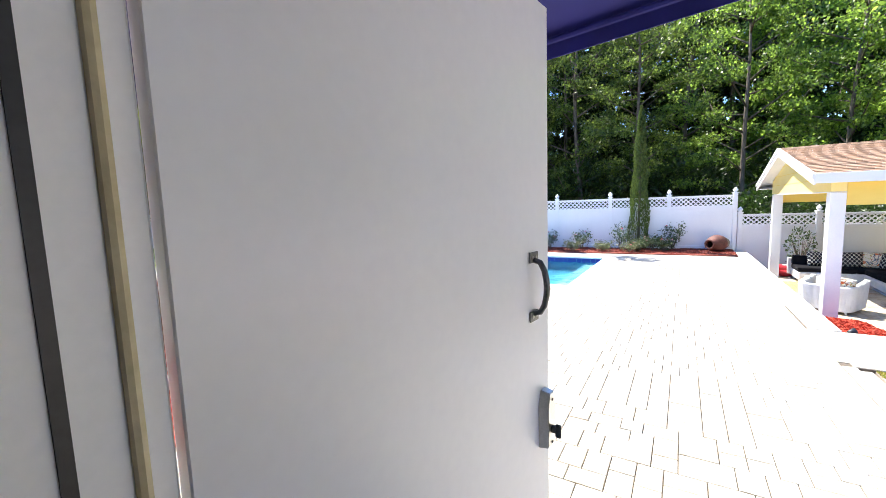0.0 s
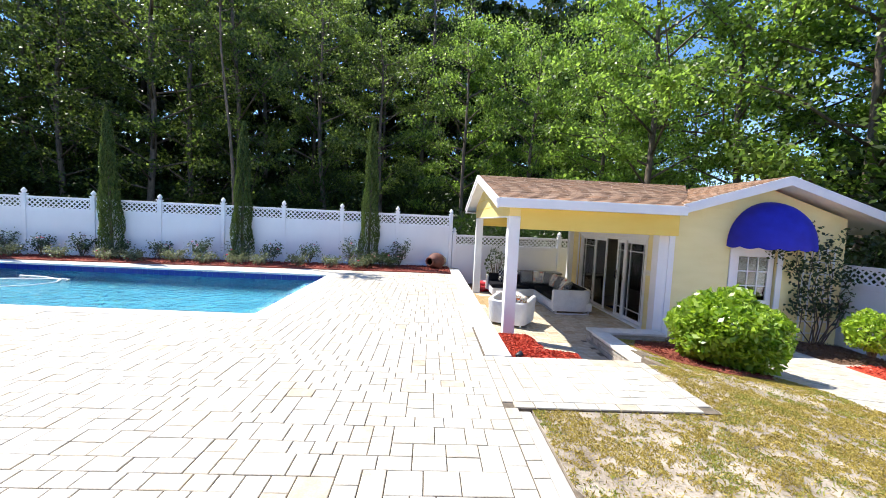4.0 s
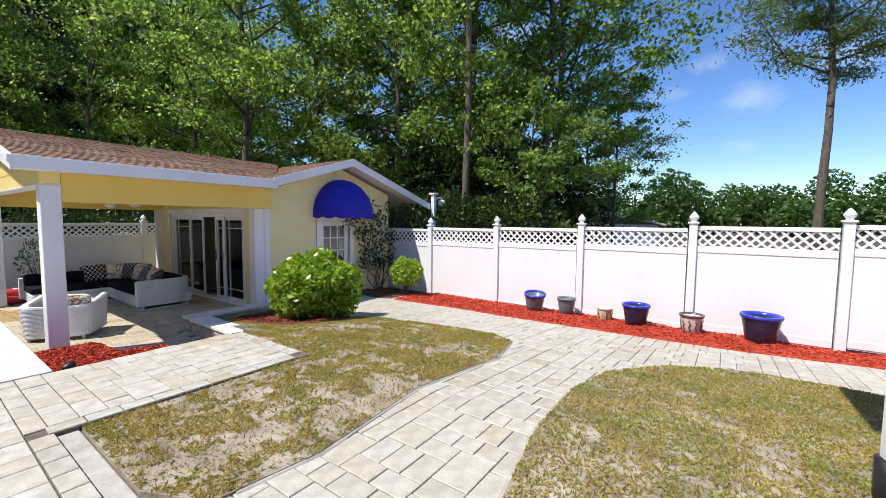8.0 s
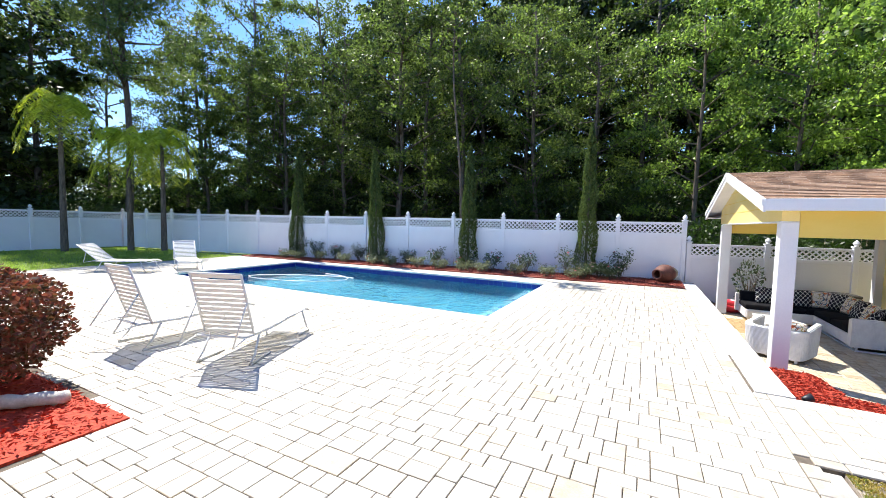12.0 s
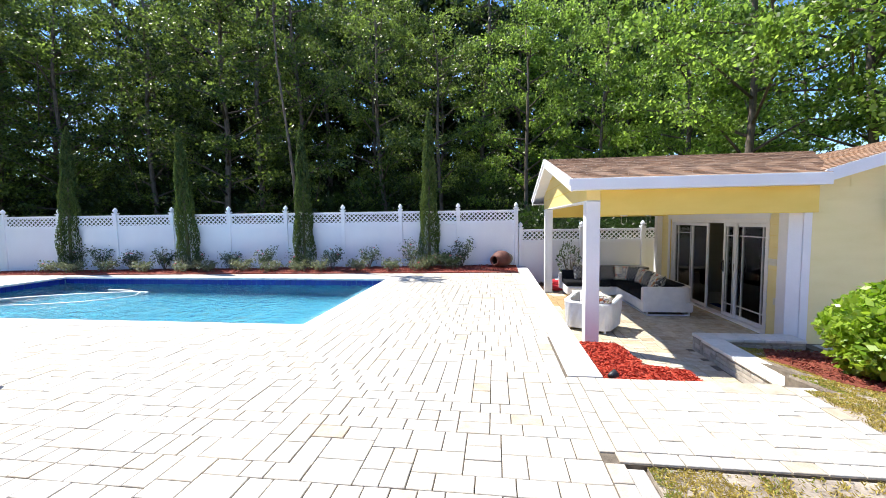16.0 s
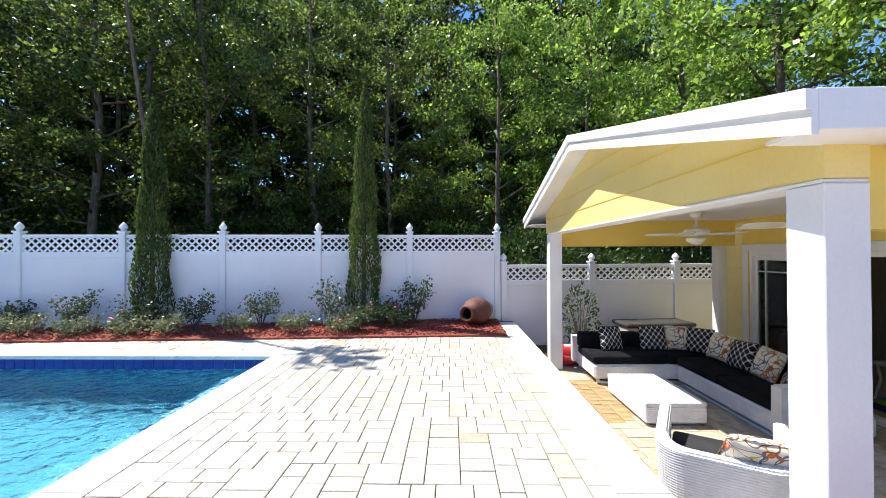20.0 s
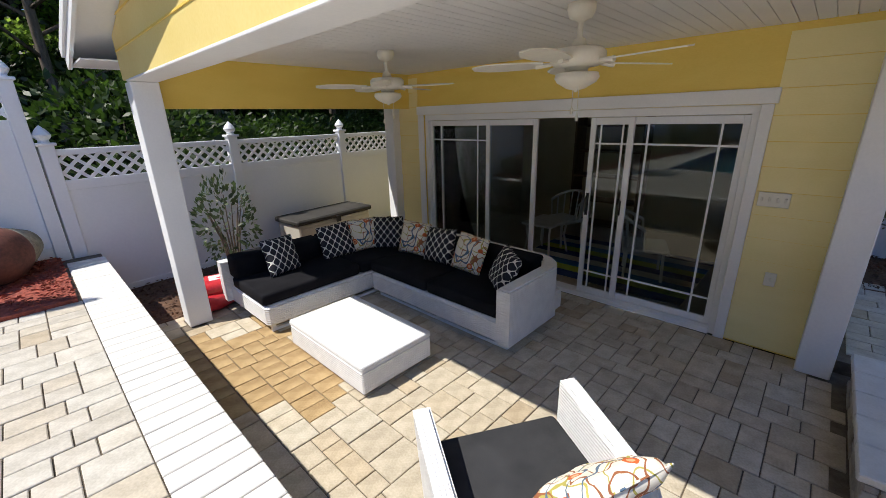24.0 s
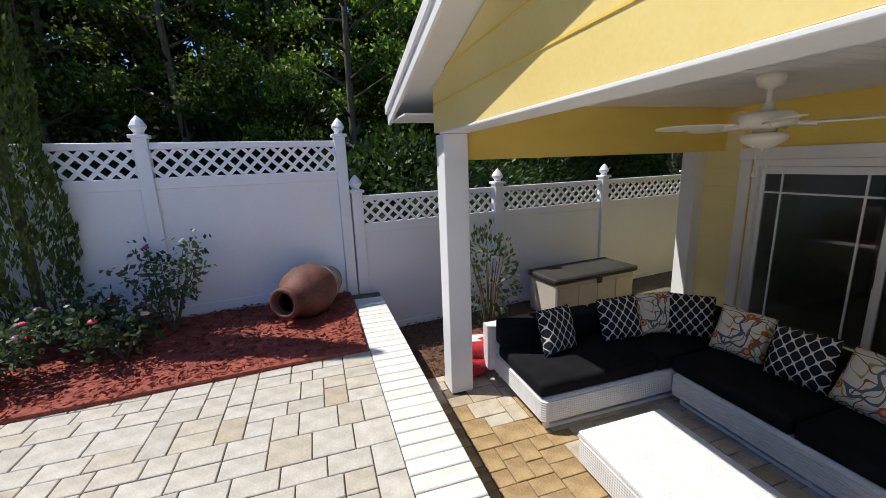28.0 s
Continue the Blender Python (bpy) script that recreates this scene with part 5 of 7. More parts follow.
def floral_print():
    m = surface("floral_print", (0.76, 0.71, 0.60), (0.86, 0.82, 0.72), 8, 0.85, 0.15, 200)
    n, l = links_of(m)
    b = n["Principled BSDF"]
    co = n.new("ShaderNodeTexCoord")
    colour = b.inputs["Base Color"].links[0].from_socket

    def over(mask, rgb):
        nonlocal colour
        mix = n.new("ShaderNodeMix")
        mix.data_type = "RGBA"
        l.new(mask, mix.inputs[0])
        l.new(colour, mix.inputs[6])
        mix.inputs[7].default_value = (*rgb, 1)
        colour = mix.outputs[2]

    def band(socket, lo, hi):
        a = n.new("ShaderNodeMath")
        a.operation = "COMPARE"
        a.inputs[1].default_value, a.inputs[2].default_value = (lo + hi) / 2, (hi - lo) / 2
        l.new(socket, a.inputs[0])
        return a.outputs[0]

    for seed, scale, rgb in ((0.0, 9.0, (0.45, 0.40, 0.10)), (3.7, 10.0, (0.33, 0.12, 0.05)), (8.1, 8.0, (0.10, 0.16, 0.24))):
        no = n.new("ShaderNodeTexNoise")
        no.noise_dimensions = "4D"
        no.inputs["W"].default_value, no.inputs["Scale"].default_value, no.inputs["Detail"].default_value = seed, scale, 0.0
        l.new(co.outputs["Object"], no.inputs["Vector"])
        over(band(no.outputs["Fac"], 0.475, 0.520), rgb)
    vo = n.new("ShaderNodeTexVoronoi")
    vo.inputs["Scale"].default_value = 7.0
    l.new(co.outputs["Object"], vo.inputs["Vector"])
    over(band(vo.outputs["Distance"], 0.0, 0.26), (0.62, 0.13, 0.03))
    over(band(vo.outputs["Distance"], 0.10, 0.17), (0.80, 0.45, 0.25))
    over(band(vo.outputs["Distance"], 0.0, 0.07), (0.30, 0.05, 0.02))
    l.new(colour, b.inputs["Base Color"])
    return m


TRELLIS, FLORAL = trellis_print(), floral_print()


def cushion_mesh(w, h, d, material, name="cushion", puff=1.0, grid=14):
    """A stuffed square: thin seams at the rim, a full middle, pinched corners; w by h in x-z, d thick in y."""
    bm = bmesh.new()
    sides = []
    for s in (-1, 1):
        rows = []
        for j in range(grid + 1):
            row = []
            for i in range(grid + 1):
                u, v = 2 * i / grid - 1, 2 * j / grid - 1
                e = max(0.0, (1 - u ** 4) * (1 - v ** 4)) ** 0.55
                pin = 1 - 0.07 * (1 - abs(u)) * abs(v) ** 3 - 0.0
                pin2 = 1 - 0.07 * (1 - abs(v)) * abs(u) ** 3
                wr = 0.012 * noise.noise((u * 2.3, v * 2.3, s * 3.1)) * e
                row.append(bm.verts.new((u * w / 2 * pin2, s * (d / 2 * e * puff + 0.003) + wr, v * h / 2 * pin)))
            rows.append(row)
        for j in range(grid):
            for i in range(grid):
                q = (rows[j][i], rows[j][i + 1], rows[j + 1][i + 1], rows[j + 1][i])
                bm.faces.new(q if s < 0 else q[::-1])
        sides.append(rows)
    bmesh.ops.remove_doubles(bm, verts=bm.verts[:], dist=0.0075)
    return finish(bm, name, material, True)


def pillow(name, material, m, label, size=0.42):
    t = thing(name, label, "pillow", m, group="scatter pillows on the outdoor sofa")
    c = part("cover", cushion_mesh(size, size, 0.15, material, "cover"), material, t)
    bm = bmesh.new()
    k = size / 2 - 0.004
    tube(bm, [(-k, 0, -k), (0, 0, -k * 0.97), (k, 0, -k), (k * 0.97, 0, 0), (k, 0, k), (0, 0, k * 0.97), (-k, 0, k), (-k * 0.97, 0, 0), (-k, 0, -k)], 0.005, 5)
    part("piping", bm, material, t)
    return t


def slab_cushion(bm, x0, x1, y0, y1, z0, z1, r=0.035):
    box(bm, x0, x1, y0, y1, z0, z1, r, seg=3)
    for v in bm.verts:
        v.co.z += 0.006 * noise.noise(v.co * 3.0) if v.co.z > (z0 + z1) / 2 else 0


def soft(name, parent, x0, x1, y0, y1, z0, z1, material=None, label="", tilt=None):
    bm = bmesh.new()
    slab_cushion(bm, x0, x1, y0, y1, z0, z1)
    if tilt is not None:
        bmesh.ops.transform(bm, matrix=tilt, verts=bm.verts[:])
    return part(name, bm, material or CUSHION, parent, label, smooth=True)


F = PATIO + 0.004
sofa_l = thing("outdoor_sofa", "white wicker sofa section with black cushions, open at one end", "sofa", group="corner sofa sections")
part("base", boxes((3.56, 5.80, 14.78, 15.8, F + 0.08, F + 0.31), bevel=0.03), WICKER, sofa_l, "white woven base")
bm = bmesh.new()
prism(bm, [(3.50, 15.68), (5.80, 15.68), (5.80, 15.82), (3.50, 15.82)], F + 0.12, F + 0.58)
part("back_panel", bm, WICKER, sofa_l)
part("seat_cushion", finish((lambda b: (slab_cushion(b, 3.55, 4.72, 14.8, 15.58, F + 0.31, F + 0.44), b)[1])(bmesh.new()), "seat_cushion", CUSHION, True), CUSHION, sofa_l, "black fabric")
soft("seat_cushion", sofa_l, 4.73, 5.70, 14.8, 15.58, F + 0.31, F + 0.44, None, "black fabric")
soft("back_cushion", sofa_l, 3.56, 4.60, 15.44, 15.67, F + 0.42, F + 0.68)
soft("back_cushion", sofa_l, 4.62, 5.60, 15.44, 15.67, F + 0.42, F + 0.68)
for y0 in (14.84, 15.68):
    bm = boxes((3.62, 5.74, y0, y0 + 0.04, F, F + 0.03), (3.62, 3.66, y0, y0 + 0.04, F + 0.03, F + 0.10), (5.70, 5.74, y0, y0 + 0.04, F + 0.03, F + 0.10))
    part("sled_leg", bm, TRIM, sofa_l, "white metal runner")
sofa_r = thing("outdoor_sofa", "white wicker sofa section with black cushions and one arm", "sofa", group="corner sofa sections")
part("base", boxes((4.838, 5.88, 12.80, 14.765, F + 0.084, F + 0.31), bevel=0.03), WICKER, sofa_r, "white woven base")
bm = bmesh.new()
arc = [(4.82, 12.76), (5.55, 12.76)] + [(5.55 + 0.36 * math.sin(a), 13.12 - 0.36 * math.cos(a)) for a in (math.pi / 2 * k / 8 for k in range(1, 9))] + [(5.91, 14.765), (5.79, 14.765), (5.79, 13.16)] + [(5.53 + 0.26 * math.cos(a), 13.16 - 0.26 * math.sin(a)) for a in (math.pi / 2 * k / 6 for k in range(1, 7))] + [(4.82, 12.90)]
prism(bm, arc, F + 0.10, F + 0.64)
bmesh.ops.recalc_face_normals(bm, faces=bm.faces[:])
es = [e for e in bm.edges if all(abs(v.co.z - F - 0.64) < 1e-4 for v in e.verts)]
bmesh.ops.bevel(bm, geom=es, offset=0.018, segments=2, affect="EDGES")
part("arm_and_back", bm, WICKER, sofa_r, "woven wraparound arm")
soft("seat_cushion", sofa_r, 4.85, 5.62, 12.91, 13.83, F + 0.31, F + 0.44, None, "black fabric")
soft("seat_cushion", sofa_r, 4.85, 5.62, 13.84, 14.79, F + 0.31, F + 0.44, None, "black fabric")
soft("back_cushion", sofa_r, 5.54, 5.78, 12.98, 14.16, F + 0.42, F + 0.68)
soft("back_cushion", sofa_r, 5.54, 5.78, 14.18, 15.42, F + 0.42, F + 0.68)
for x0 in (4.92, 5.78):
    bm = boxes((x0, x0 + 0.04, 12.84, 14.72, F, F + 0.03), (x0, x0 + 0.04, 12.84, 12.88, F + 0.03, F + 0.10), (x0, x0 + 0.04, 13.71, 13.75, F + 0.03, F + 0.10), (x0, x0 + 0.04, 14.68, 14.72, F + 0.03, F + 0.10))
    part("sled_leg", bm, TRIM, sofa_r, "white metal runner")
part("cross_runner", boxes((4.96, 5.78, 12.84, 12.88, F, F + 0.03)), TRIM, sofa_r)

ZP = F + 0.44 + 0.185
navy, flor = "navy pillow with a white trellis print", "cream pillow with a red and gold floral print"
for mat_, m, lab in (
    (TRELLIS, pose(4.02, 15.30, ZP, -20, 3, 14), navy), (TRELLIS, pose(4.74, 15.31, ZP, -20, -4, -10), navy),
    (FLORAL, pose(5.14, 15.28, ZP, -18, 2, -6), flor), (TRELLIS, pose(5.40, 15.10, ZP, -20, 0, -45), navy),
    (FLORAL, pose(5.44, 14.62, ZP, -20, 3, -78), flor), (TRELLIS, pose(5.42, 14.16, ZP, -22, -3, -84), navy),
    (FLORAL, pose(5.42, 13.70, ZP, -22, 4, -92), flor), (TRELLIS, pose(5.28, 13.14, ZP - 0.01, -26, 6, -128), navy)):
    pillow("scatter_pillow", mat_, m, lab)

tb = thing("coffee_table", "low white wicker coffee table", "coffee table")
part("top", boxes((3.62, 4.36, 13.26, 14.42, F + 0.23, F + 0.285), bevel=0.012), WICKER, tb, "smooth white tabletop")
part("apron", boxes((3.625, 4.355, 13.265, 14.415, F + 0.035, F + 0.229), bevel=0.01), WICKER, tb)
part("plinth", boxes((3.70, 4.28, 13.34, 14.34, F, F + 0.035)), TRIM, tb)


def tub_chair(m):
    t = thing("wicker_armchair", "white wicker tub armchair with charcoal cushions", "armchair", m)
    out = [(-0.47, 0.40), (-0.47, -0.16)] + [(-0.27 - 0.20 * math.cos(a), -0.18 - 0.22 * math.sin(a)) for a in (math.pi / 2 * k / 7 for k in range(8))]
    out += [(-x, y) for x, y in out[::-1]]
    inn = [(x * 0.80 if abs(x) > 0.1 else x, min(0.40, y + 0.10) if y < 0.3 else y) for x, y in out]
    bm = bmesh.new()
    n = len(out)

    def top(i):
        y = out[i][1]
        return 0.60 + (0.05 if y > 0.3 else 0.0) - 0.05 * max(0.0, -y) * 2
    vo = [(bm.verts.new((x * 0.93, y * 0.95, 0.06)), bm.verts.new((x, y, top(i)))) for i, (x, y) in enumerate(out)]
    vi = [(bm.verts.new((x, y, 0.06)), bm.verts.new((x, y, top(i)))) for i, (x, y) in enumerate(inn)]
    for i in range(n - 1):
        bm.faces.new((vo[i][0], vo[i + 1][0], vo[i + 1][1], vo[i][1]))
        bm.faces.new((vi[i][1], vi[i + 1][1], vi[i + 1][0], vi[i][0]))
        bm.faces.new((vo[i][1], vo[i + 1][1], vi[i + 1][1], vi[i][1]))
        bm.faces.new((vi[i][0], vi[i + 1][0], vo[i + 1][0], vo[i][0]))
    for i in (0, n - 1):
        bm.faces.new((vo[i][0], vo[i][1], vi[i][1], vi[i][0]))
    bmesh.ops.recalc_face_normals(bm, faces=bm.faces[:])
    es = [e for e in bm.edges if all(v.co.z > 0.45 for v in e.verts)]
    bmesh.ops.bevel(bm, geom=es, offset=0.016, segments=2, affect="EDGES")
    part("shell", bm, WICKER, t, "white woven shell")
    part("seat_base", boxes((-0.36, 0.36, -0.30, 0.385, 0.08, 0.28), bevel=0.012), WICKER, t)
    soft("seat_cushion", t, -0.365, 0.365, -0.26, 0.42, 0.28, 0.40, CHARCOAL)
    for sx in (-0.34, 0.34):
        for sy in (-0.28, 0.34):
            part("foot", tube(bmesh.new(), [(sx, sy, 0), (sx, sy, 0.09)], 0.022, 8), TRIM, t)
    return t


tub_chair(pose(3.50, 11.74, F, 0, 0, -31.5))
p = pillow("scatter_pillow", FLORAL, pose(3.57, 11.47, F + 0.56, 42, 4, -20), flor, 0.46)
p["group"] = "pillow on the armchair"

BOXP = surface("beige_resin", (0.44, 0.41, 0.34), (0.54, 0.50, 0.43), 4, 0.55, 0.05, 60)
LID = surface("grey_resin_lid", (0.03, 0.028, 0.026), (0.06, 0.056, 0.052), 4, 0.7, 0.1, 60, spec=0.25)
sb = thing("storage_box", "beige resin deck box with a dark grey lid", "storage box", pose(5.66, 17.12, F, 0, 0, 6))
part("body", boxes((-0.72, 0.72, -0.30, 0.30, 0.0, 0.52), bevel=0.02), BOXP, sb)
for i in range(4):
    part("side_panel", boxes((-0.68 + 0.345 * i, -0.36 + 0.345 * i, -0.312, -0.298, 0.06, 0.46), bevel=0.005), BOXP, sb)
part("lid", boxes((-0.76, 0.76, -0.34, 0.33, 0.52, 0.60), bevel=0.022), LID, sb, "grey lid")
part("latch", boxes((-0.05, 0.05, -0.352, -0.338, 0.45, 0.56), bevel=0.005), LID, sb)

BAGM = surface("red_plastic_bag", (0.38, 0.012, 0.02), (0.60, 0.04, 0.05), 5, 0.3, 0.2, 40)
for i, (x, y, z, r) in enumerate(((3.50, 15.98, 0.0, 20), (3.55, 16.0, 0.13, -12))):
    b = thing("soil_bag", "crumpled red plastic bag of soil on the ground", "bag", pose(x, y, F + z, 0, 0, r), group="stacked soil bags")
    me = cushion_mesh(0.62, 0.42, 0.20, BAGM, "bag", 1.0, 18)
    part("bag", me, BAGM, b, m=pose(0, 0, 0.10, 90, 0, 0))
    part("printed_panel", boxes((-0.12, 0.12, -0.08, 0.08, 0.19, 0.203), bevel=0.004), TRIM, b, "pale printed panel")


# ---- terrace furniture ----
STRAP = surface("white_vinyl_strap", (0.66, 0.65, 0.60), (0.76, 0.75, 0.70), 6, 0.45, 0.05, 60)
ALU = surface("white_painted_aluminium", (0.62, 0.62, 0.60), (0.74, 0.74, 0.72), 6, 0.4, 0.03, 60)
BLUE_STRAP = surface("blue_vinyl_strap", (0.02, 0.07, 0.42), (0.04, 0.11, 0.55), 6, 0.45, 0.05, 60)


def lounger(m, back=62.0, label="white strap pool lounger with its back raised", flat=False):
    t = thing("sun_lounger", label, "sun lounger", m, group="pool loungers")
    w, z = 0.31, 0.34
    hy = -0.45
    by, bz = hy - 0.78 * math.cos(radians(back)), z + 0.78 * math.sin(radians(back))
    for s in (-1, 1):
        bm = bmesh.new()
        tube(bm, [(s * w, 1.02, z - 0.02), (s * w, 0.9, z + 0.02), (s * w, 0.4, z), (s * w, -0.1, z - 0.02), (s * w, hy - 0.15, z)], 0.014, 8)
        part("side_rail", bm, ALU, t, smooth=True)
        bm = bmesh.new()
        tube(bm, [(s * w, hy, z), (s * w, by, bz)], 0.014, 8)
        part("back_rail", bm, ALU, t, smooth=True)
        bm = bmesh.new()
        tube(bm, [(s * w, 0.80, z), (s * (w + 0.02), 0.90, 0.1), (s * (w + 0.02), 0.98, 0.012), (s * w, 0.70, 0.012)], 0.013, 8)
        part("front_leg", bm, ALU, t, smooth=True)
        bm = bmesh.new()
        tube(bm, [(s * w, hy + 0.12, z), (s * (w + 0.02), hy - 0.02, 0.1), (s * (w + 0.02), hy - 0.12, 0.012), (s * w, hy + 0.35, 0.012)], 0.013, 8)
        part("rear_leg", bm, ALU, t, smooth=True)
        bm = bmesh.new()
        tube(bm, [(s * w, hy + (by - hy) * 0.55, z + (bz - z) * 0.55), (s * (w + 0.01), hy - 0.42, z - 0.05), (s * w, hy - 0.15, z)], 0.010, 7)
        part("prop", bm, ALU, t, smooth=True)
    for y, zz in ((1.02, z - 0.02), (by, bz), (hy - 0.15, z)):
        part("cross_bar", tube(bmesh.new(), [(-w, y, zz), (w, y, zz)], 0.014, 8), ALU, t, smooth=True)
    strap = None
    for i in range(26):
        y = hy + 0.03 + 1.40 * i / 25
        zz = z + 0.008 + (0.012 if y > 0.3 else 0)
        o = part("strap", strap or boxes((-w - 0.012, w + 0.012, -0.021, 0.021, -0.002, 0.003)), STRAP, t, m=pose(0, y, zz))
        strap = o.data
    for i in range(13):
        u = (i + 0.5) / 13
        part("strap", strap, STRAP, t, m=pose(0, hy + (by - hy) * u, z + (bz - z) * u, 180 - back, 0, 0))
    return t


lg = lounger(pose(-3.34, 5.96, 0.004, 0, 0, 21), 72)
copy_thing(lg, pose(-4.74, 5.80, 0.004, 0, 0, -2))
lounger(pose(-13.2, 8.9, 0.004, 0, 0, -61), 38, "white pool lounger with its back slightly raised")
lounger(pose(-12.2, 10.3, 0.004, 0, 0, -115), 45, "white pool lounger turned towards the water")


def strap_chair(m):
    t = thing("patio_chair", "white patio chair with royal blue straps", "chair", m, group="blue strap chairs round the table")
    for s in (-1, 1):
        bm = bmesh.new()
        tube(bm, [(s * 0.27, 0.25, 0.0), (s * 0.27, 0.27, 0.40), (s * 0.27, 0.22, 0.62), (s * 0.27, -0.22, 0.62), (s * 0.27, -0.30, 0.0)], 0.014, 7)
        part("arm_frame", bm, ALU, t, smooth=True)
    bm = bmesh.new()
    tube(bm, [(-0.25, -0.18, 0.40), (-0.25, -0.36, 0.90), (0.25, -0.36, 0.90), (0.25, -0.18, 0.40), (0.25, 0.26, 0.42), (-0.25, 0.26, 0.42), (-0.25, -0.18, 0.40)], 0.014, 7)
    part("seat_frame", bm, ALU, t)
    for i in range(7):
        part("strap", boxes((-0.25, 0.25, -0.15 + 0.06 * i, -0.105 + 0.06 * i, 0.405, 0.412)), BLUE_STRAP, t)
        part("strap", boxes((-0.25, 0.25, -0.022, 0.022, -0.003, 0.003)), BLUE_STRAP, t, m=pose(0, -0.2 - 0.022 * i, 0.47 + 0.06 * i, 70, 0, 0))
    return t


tx, ty = -15.9, 4.9
tbl = thing("patio_table", "round white patio table on the lawn edge", "table", pose(tx, ty, 0.0))
part("tabletop", lathe(bmesh.new(), [(0.55, 0.70), (0.57, 0.71), (0.57, 0.725), (0.55, 0.73)], 32), ALU, tbl)
for k in range(4):
    a = math.pi / 2 * k + 0.4
    part("leg", tube(bmesh.new(), [(0.45 * math.cos(a), 0.45 * math.sin(a), 0), (0.38 * math.cos(a), 0.38 * math.sin(a), 0.70)], 0.016, 7), ALU, tbl)
c0 = strap_chair(pose(tx + 0.95, ty + 0.3, 0, 0, 0, 108))
for a in (20, 150, 220):
    copy_thing(c0, pose(tx + 1.0 * math.cos(radians(a)), ty + 1.0 * math.sin(radians(a)), 0, 0, 0, a + 90))

# glazed pots on the mulch along the fence
GLAZE_BLUE = surface("cobalt_glaze", (0.008, 0.011, 0.035), (0.03, 0.034, 0.07), 9, 0.25, 0.2, 40)
RIM_BLUE = surface("bright_blue_glaze", (0.015, 0.03, 0.42), (0.04, 0.07, 0.6), 9, 0.2, 0.1, 40)
GLAZE_GREY = surface("blue_grey_glaze", (0.08, 0.10, 0.12), (0.20, 0.22, 0.24), 9, 0.35, 0.3, 40)
GLAZE_WHITE = surface("painted_white_glaze", (0.52, 0.49, 0.42), (0.70, 0.67, 0.60), 9, 0.35, 0.2, 40)
PAINT_YELLOW = surface("yellow_glaze_paint", (0.55, 0.40, 0.03), (0.65, 0.5, 0.06), 9, 0.3, 0.1, 40)
PAINT_DARK = surface("brown_glaze_paint", (0.07, 0.05, 0.06), (0.14, 0.10, 0.10), 9, 0.3, 0.1, 40)
SOIL = surface("potting_soil", (0.02, 0.015, 0.01), (0.05, 0.04, 0.03), 20, 0.95, 0.6, 60)


def pot(x, y, r, h, body, rim, label, tilt=0.0, deco=None):
    t = thing("flower_pot", label, "flower pot", pose(x, y, yard(x) + 0.015, 0, tilt, 30), group="pots along the garden fence")
    bm = bmesh.new()
    lathe(bm, [(r * 0.62, 0), (r * 0.68, 0.01), (r * 0.80, h * 0.45), (r * 0.93, h * 0.86), (r * 0.93, h * 0.9), (r * 0.84, h * 0.9), (r * 0.78, h * 0.6)], 28)
    part("body", bm, body, t, smooth=True)
    bm = bmesh.new()
    lathe(bm, [(r * 0.90, h * 0.87), (r, h * 0.89), (r * 1.02, h * 0.96), (r, h), (r * 0.9, h), (r * 0.86, h * 0.9)], 28, caps=False)
    part("rim", bm, rim, t, smooth=True)
    part("soil", lathe(bmesh.new(), [(r * 0.76, h * 0.66), (r * 0.77, h * 0.7)], 24), SOIL, t)
    if deco:
        for k in range(10):
            a = 2 * math.pi * k / 10
            rr = r * 0.80
            bm = bmesh.new()
            pts = [(rr * (1 + 0.12 * (u - 3) / 6 + 0.03) * math.cos(a + 0.1 * math.sin(u * 2.0)), rr * (1 + 0.12 * (u - 3) / 6 + 0.03) * math.sin(a + 0.1 * math.sin(u * 2.0)), h * (0.2 + 0.09 * u)) for u in range(7)]
            tube(bm, pts, 0.012, 5)
            part("painted_motif", bm, deco[k % len(deco)], t)
    return t


pot(9.82, 6.04, 0.225, 0.41, GLAZE_GREY, RIM_BLUE, "blue-rimmed glazed pot tilted on the mulch", -9)
pot(9.90, 5.38, 0.19, 0.37, GLAZE_GREY, GLAZE_GREY, "plain blue-grey glazed pot")
pot(9.93, 4.63, 0.155, 0.27, GLAZE_WHITE, GLAZE_WHITE, "small white pot with yellow painted motifs", 0, [PAINT_YELLOW, PAINT_DARK])
pot(9.82, 4.06, 0.24, 0.42, GLAZE_BLUE, RIM_BLUE, "cobalt blue glazed pot with a bright rim")
pot(9.92, 3.19, 0.19, 0.35, GLAZE_WHITE, PAINT_DARK, "white pot with dark scrolled motifs", 0, [PAINT_DARK])
pot(9.93, 2.25, 0.28, 0.48, GLAZE_BLUE, RIM_BLUE, "large cobalt blue glazed pot with a bright rim")

# toppled amphora in the back bed
CLAY = surface("weathered_terracotta", (0.065, 0.024, 0.018), (0.19, 0.07, 0.048), 5, 0.7, 0.4, 40)
CLAY_PALE = surface("limewashed_terracotta", (0.10, 0.09, 0.07), (0.42, 0.38, 0.28), 6, 0.8, 0.4, 40)
urn = thing("clay_urn", "large terracotta urn lying on its side on the mulch", "urn", pose(1.60, 16.38, 0.29, 0, 90, 238) @ Matrix.Scale(1.06, 4))
bm = bmesh.new()
lathe(bm, [(0.24, -0.56), (0.265, -0.48), (0.275, -0.36), (0.245, -0.24), (0.16, -0.12), (0.125, -0.06), (0.14, -0.045)], 32, caps=False)
part("belly", bm, CLAY, urn, "dark terracotta", smooth=True)
bm = bmesh.new()
lathe(bm, [(0.238, -0.56), (0.20, -0.70), (0.15, -0.84), (0.11, -0.90), (0.02, -0.91)][::-1], 32)
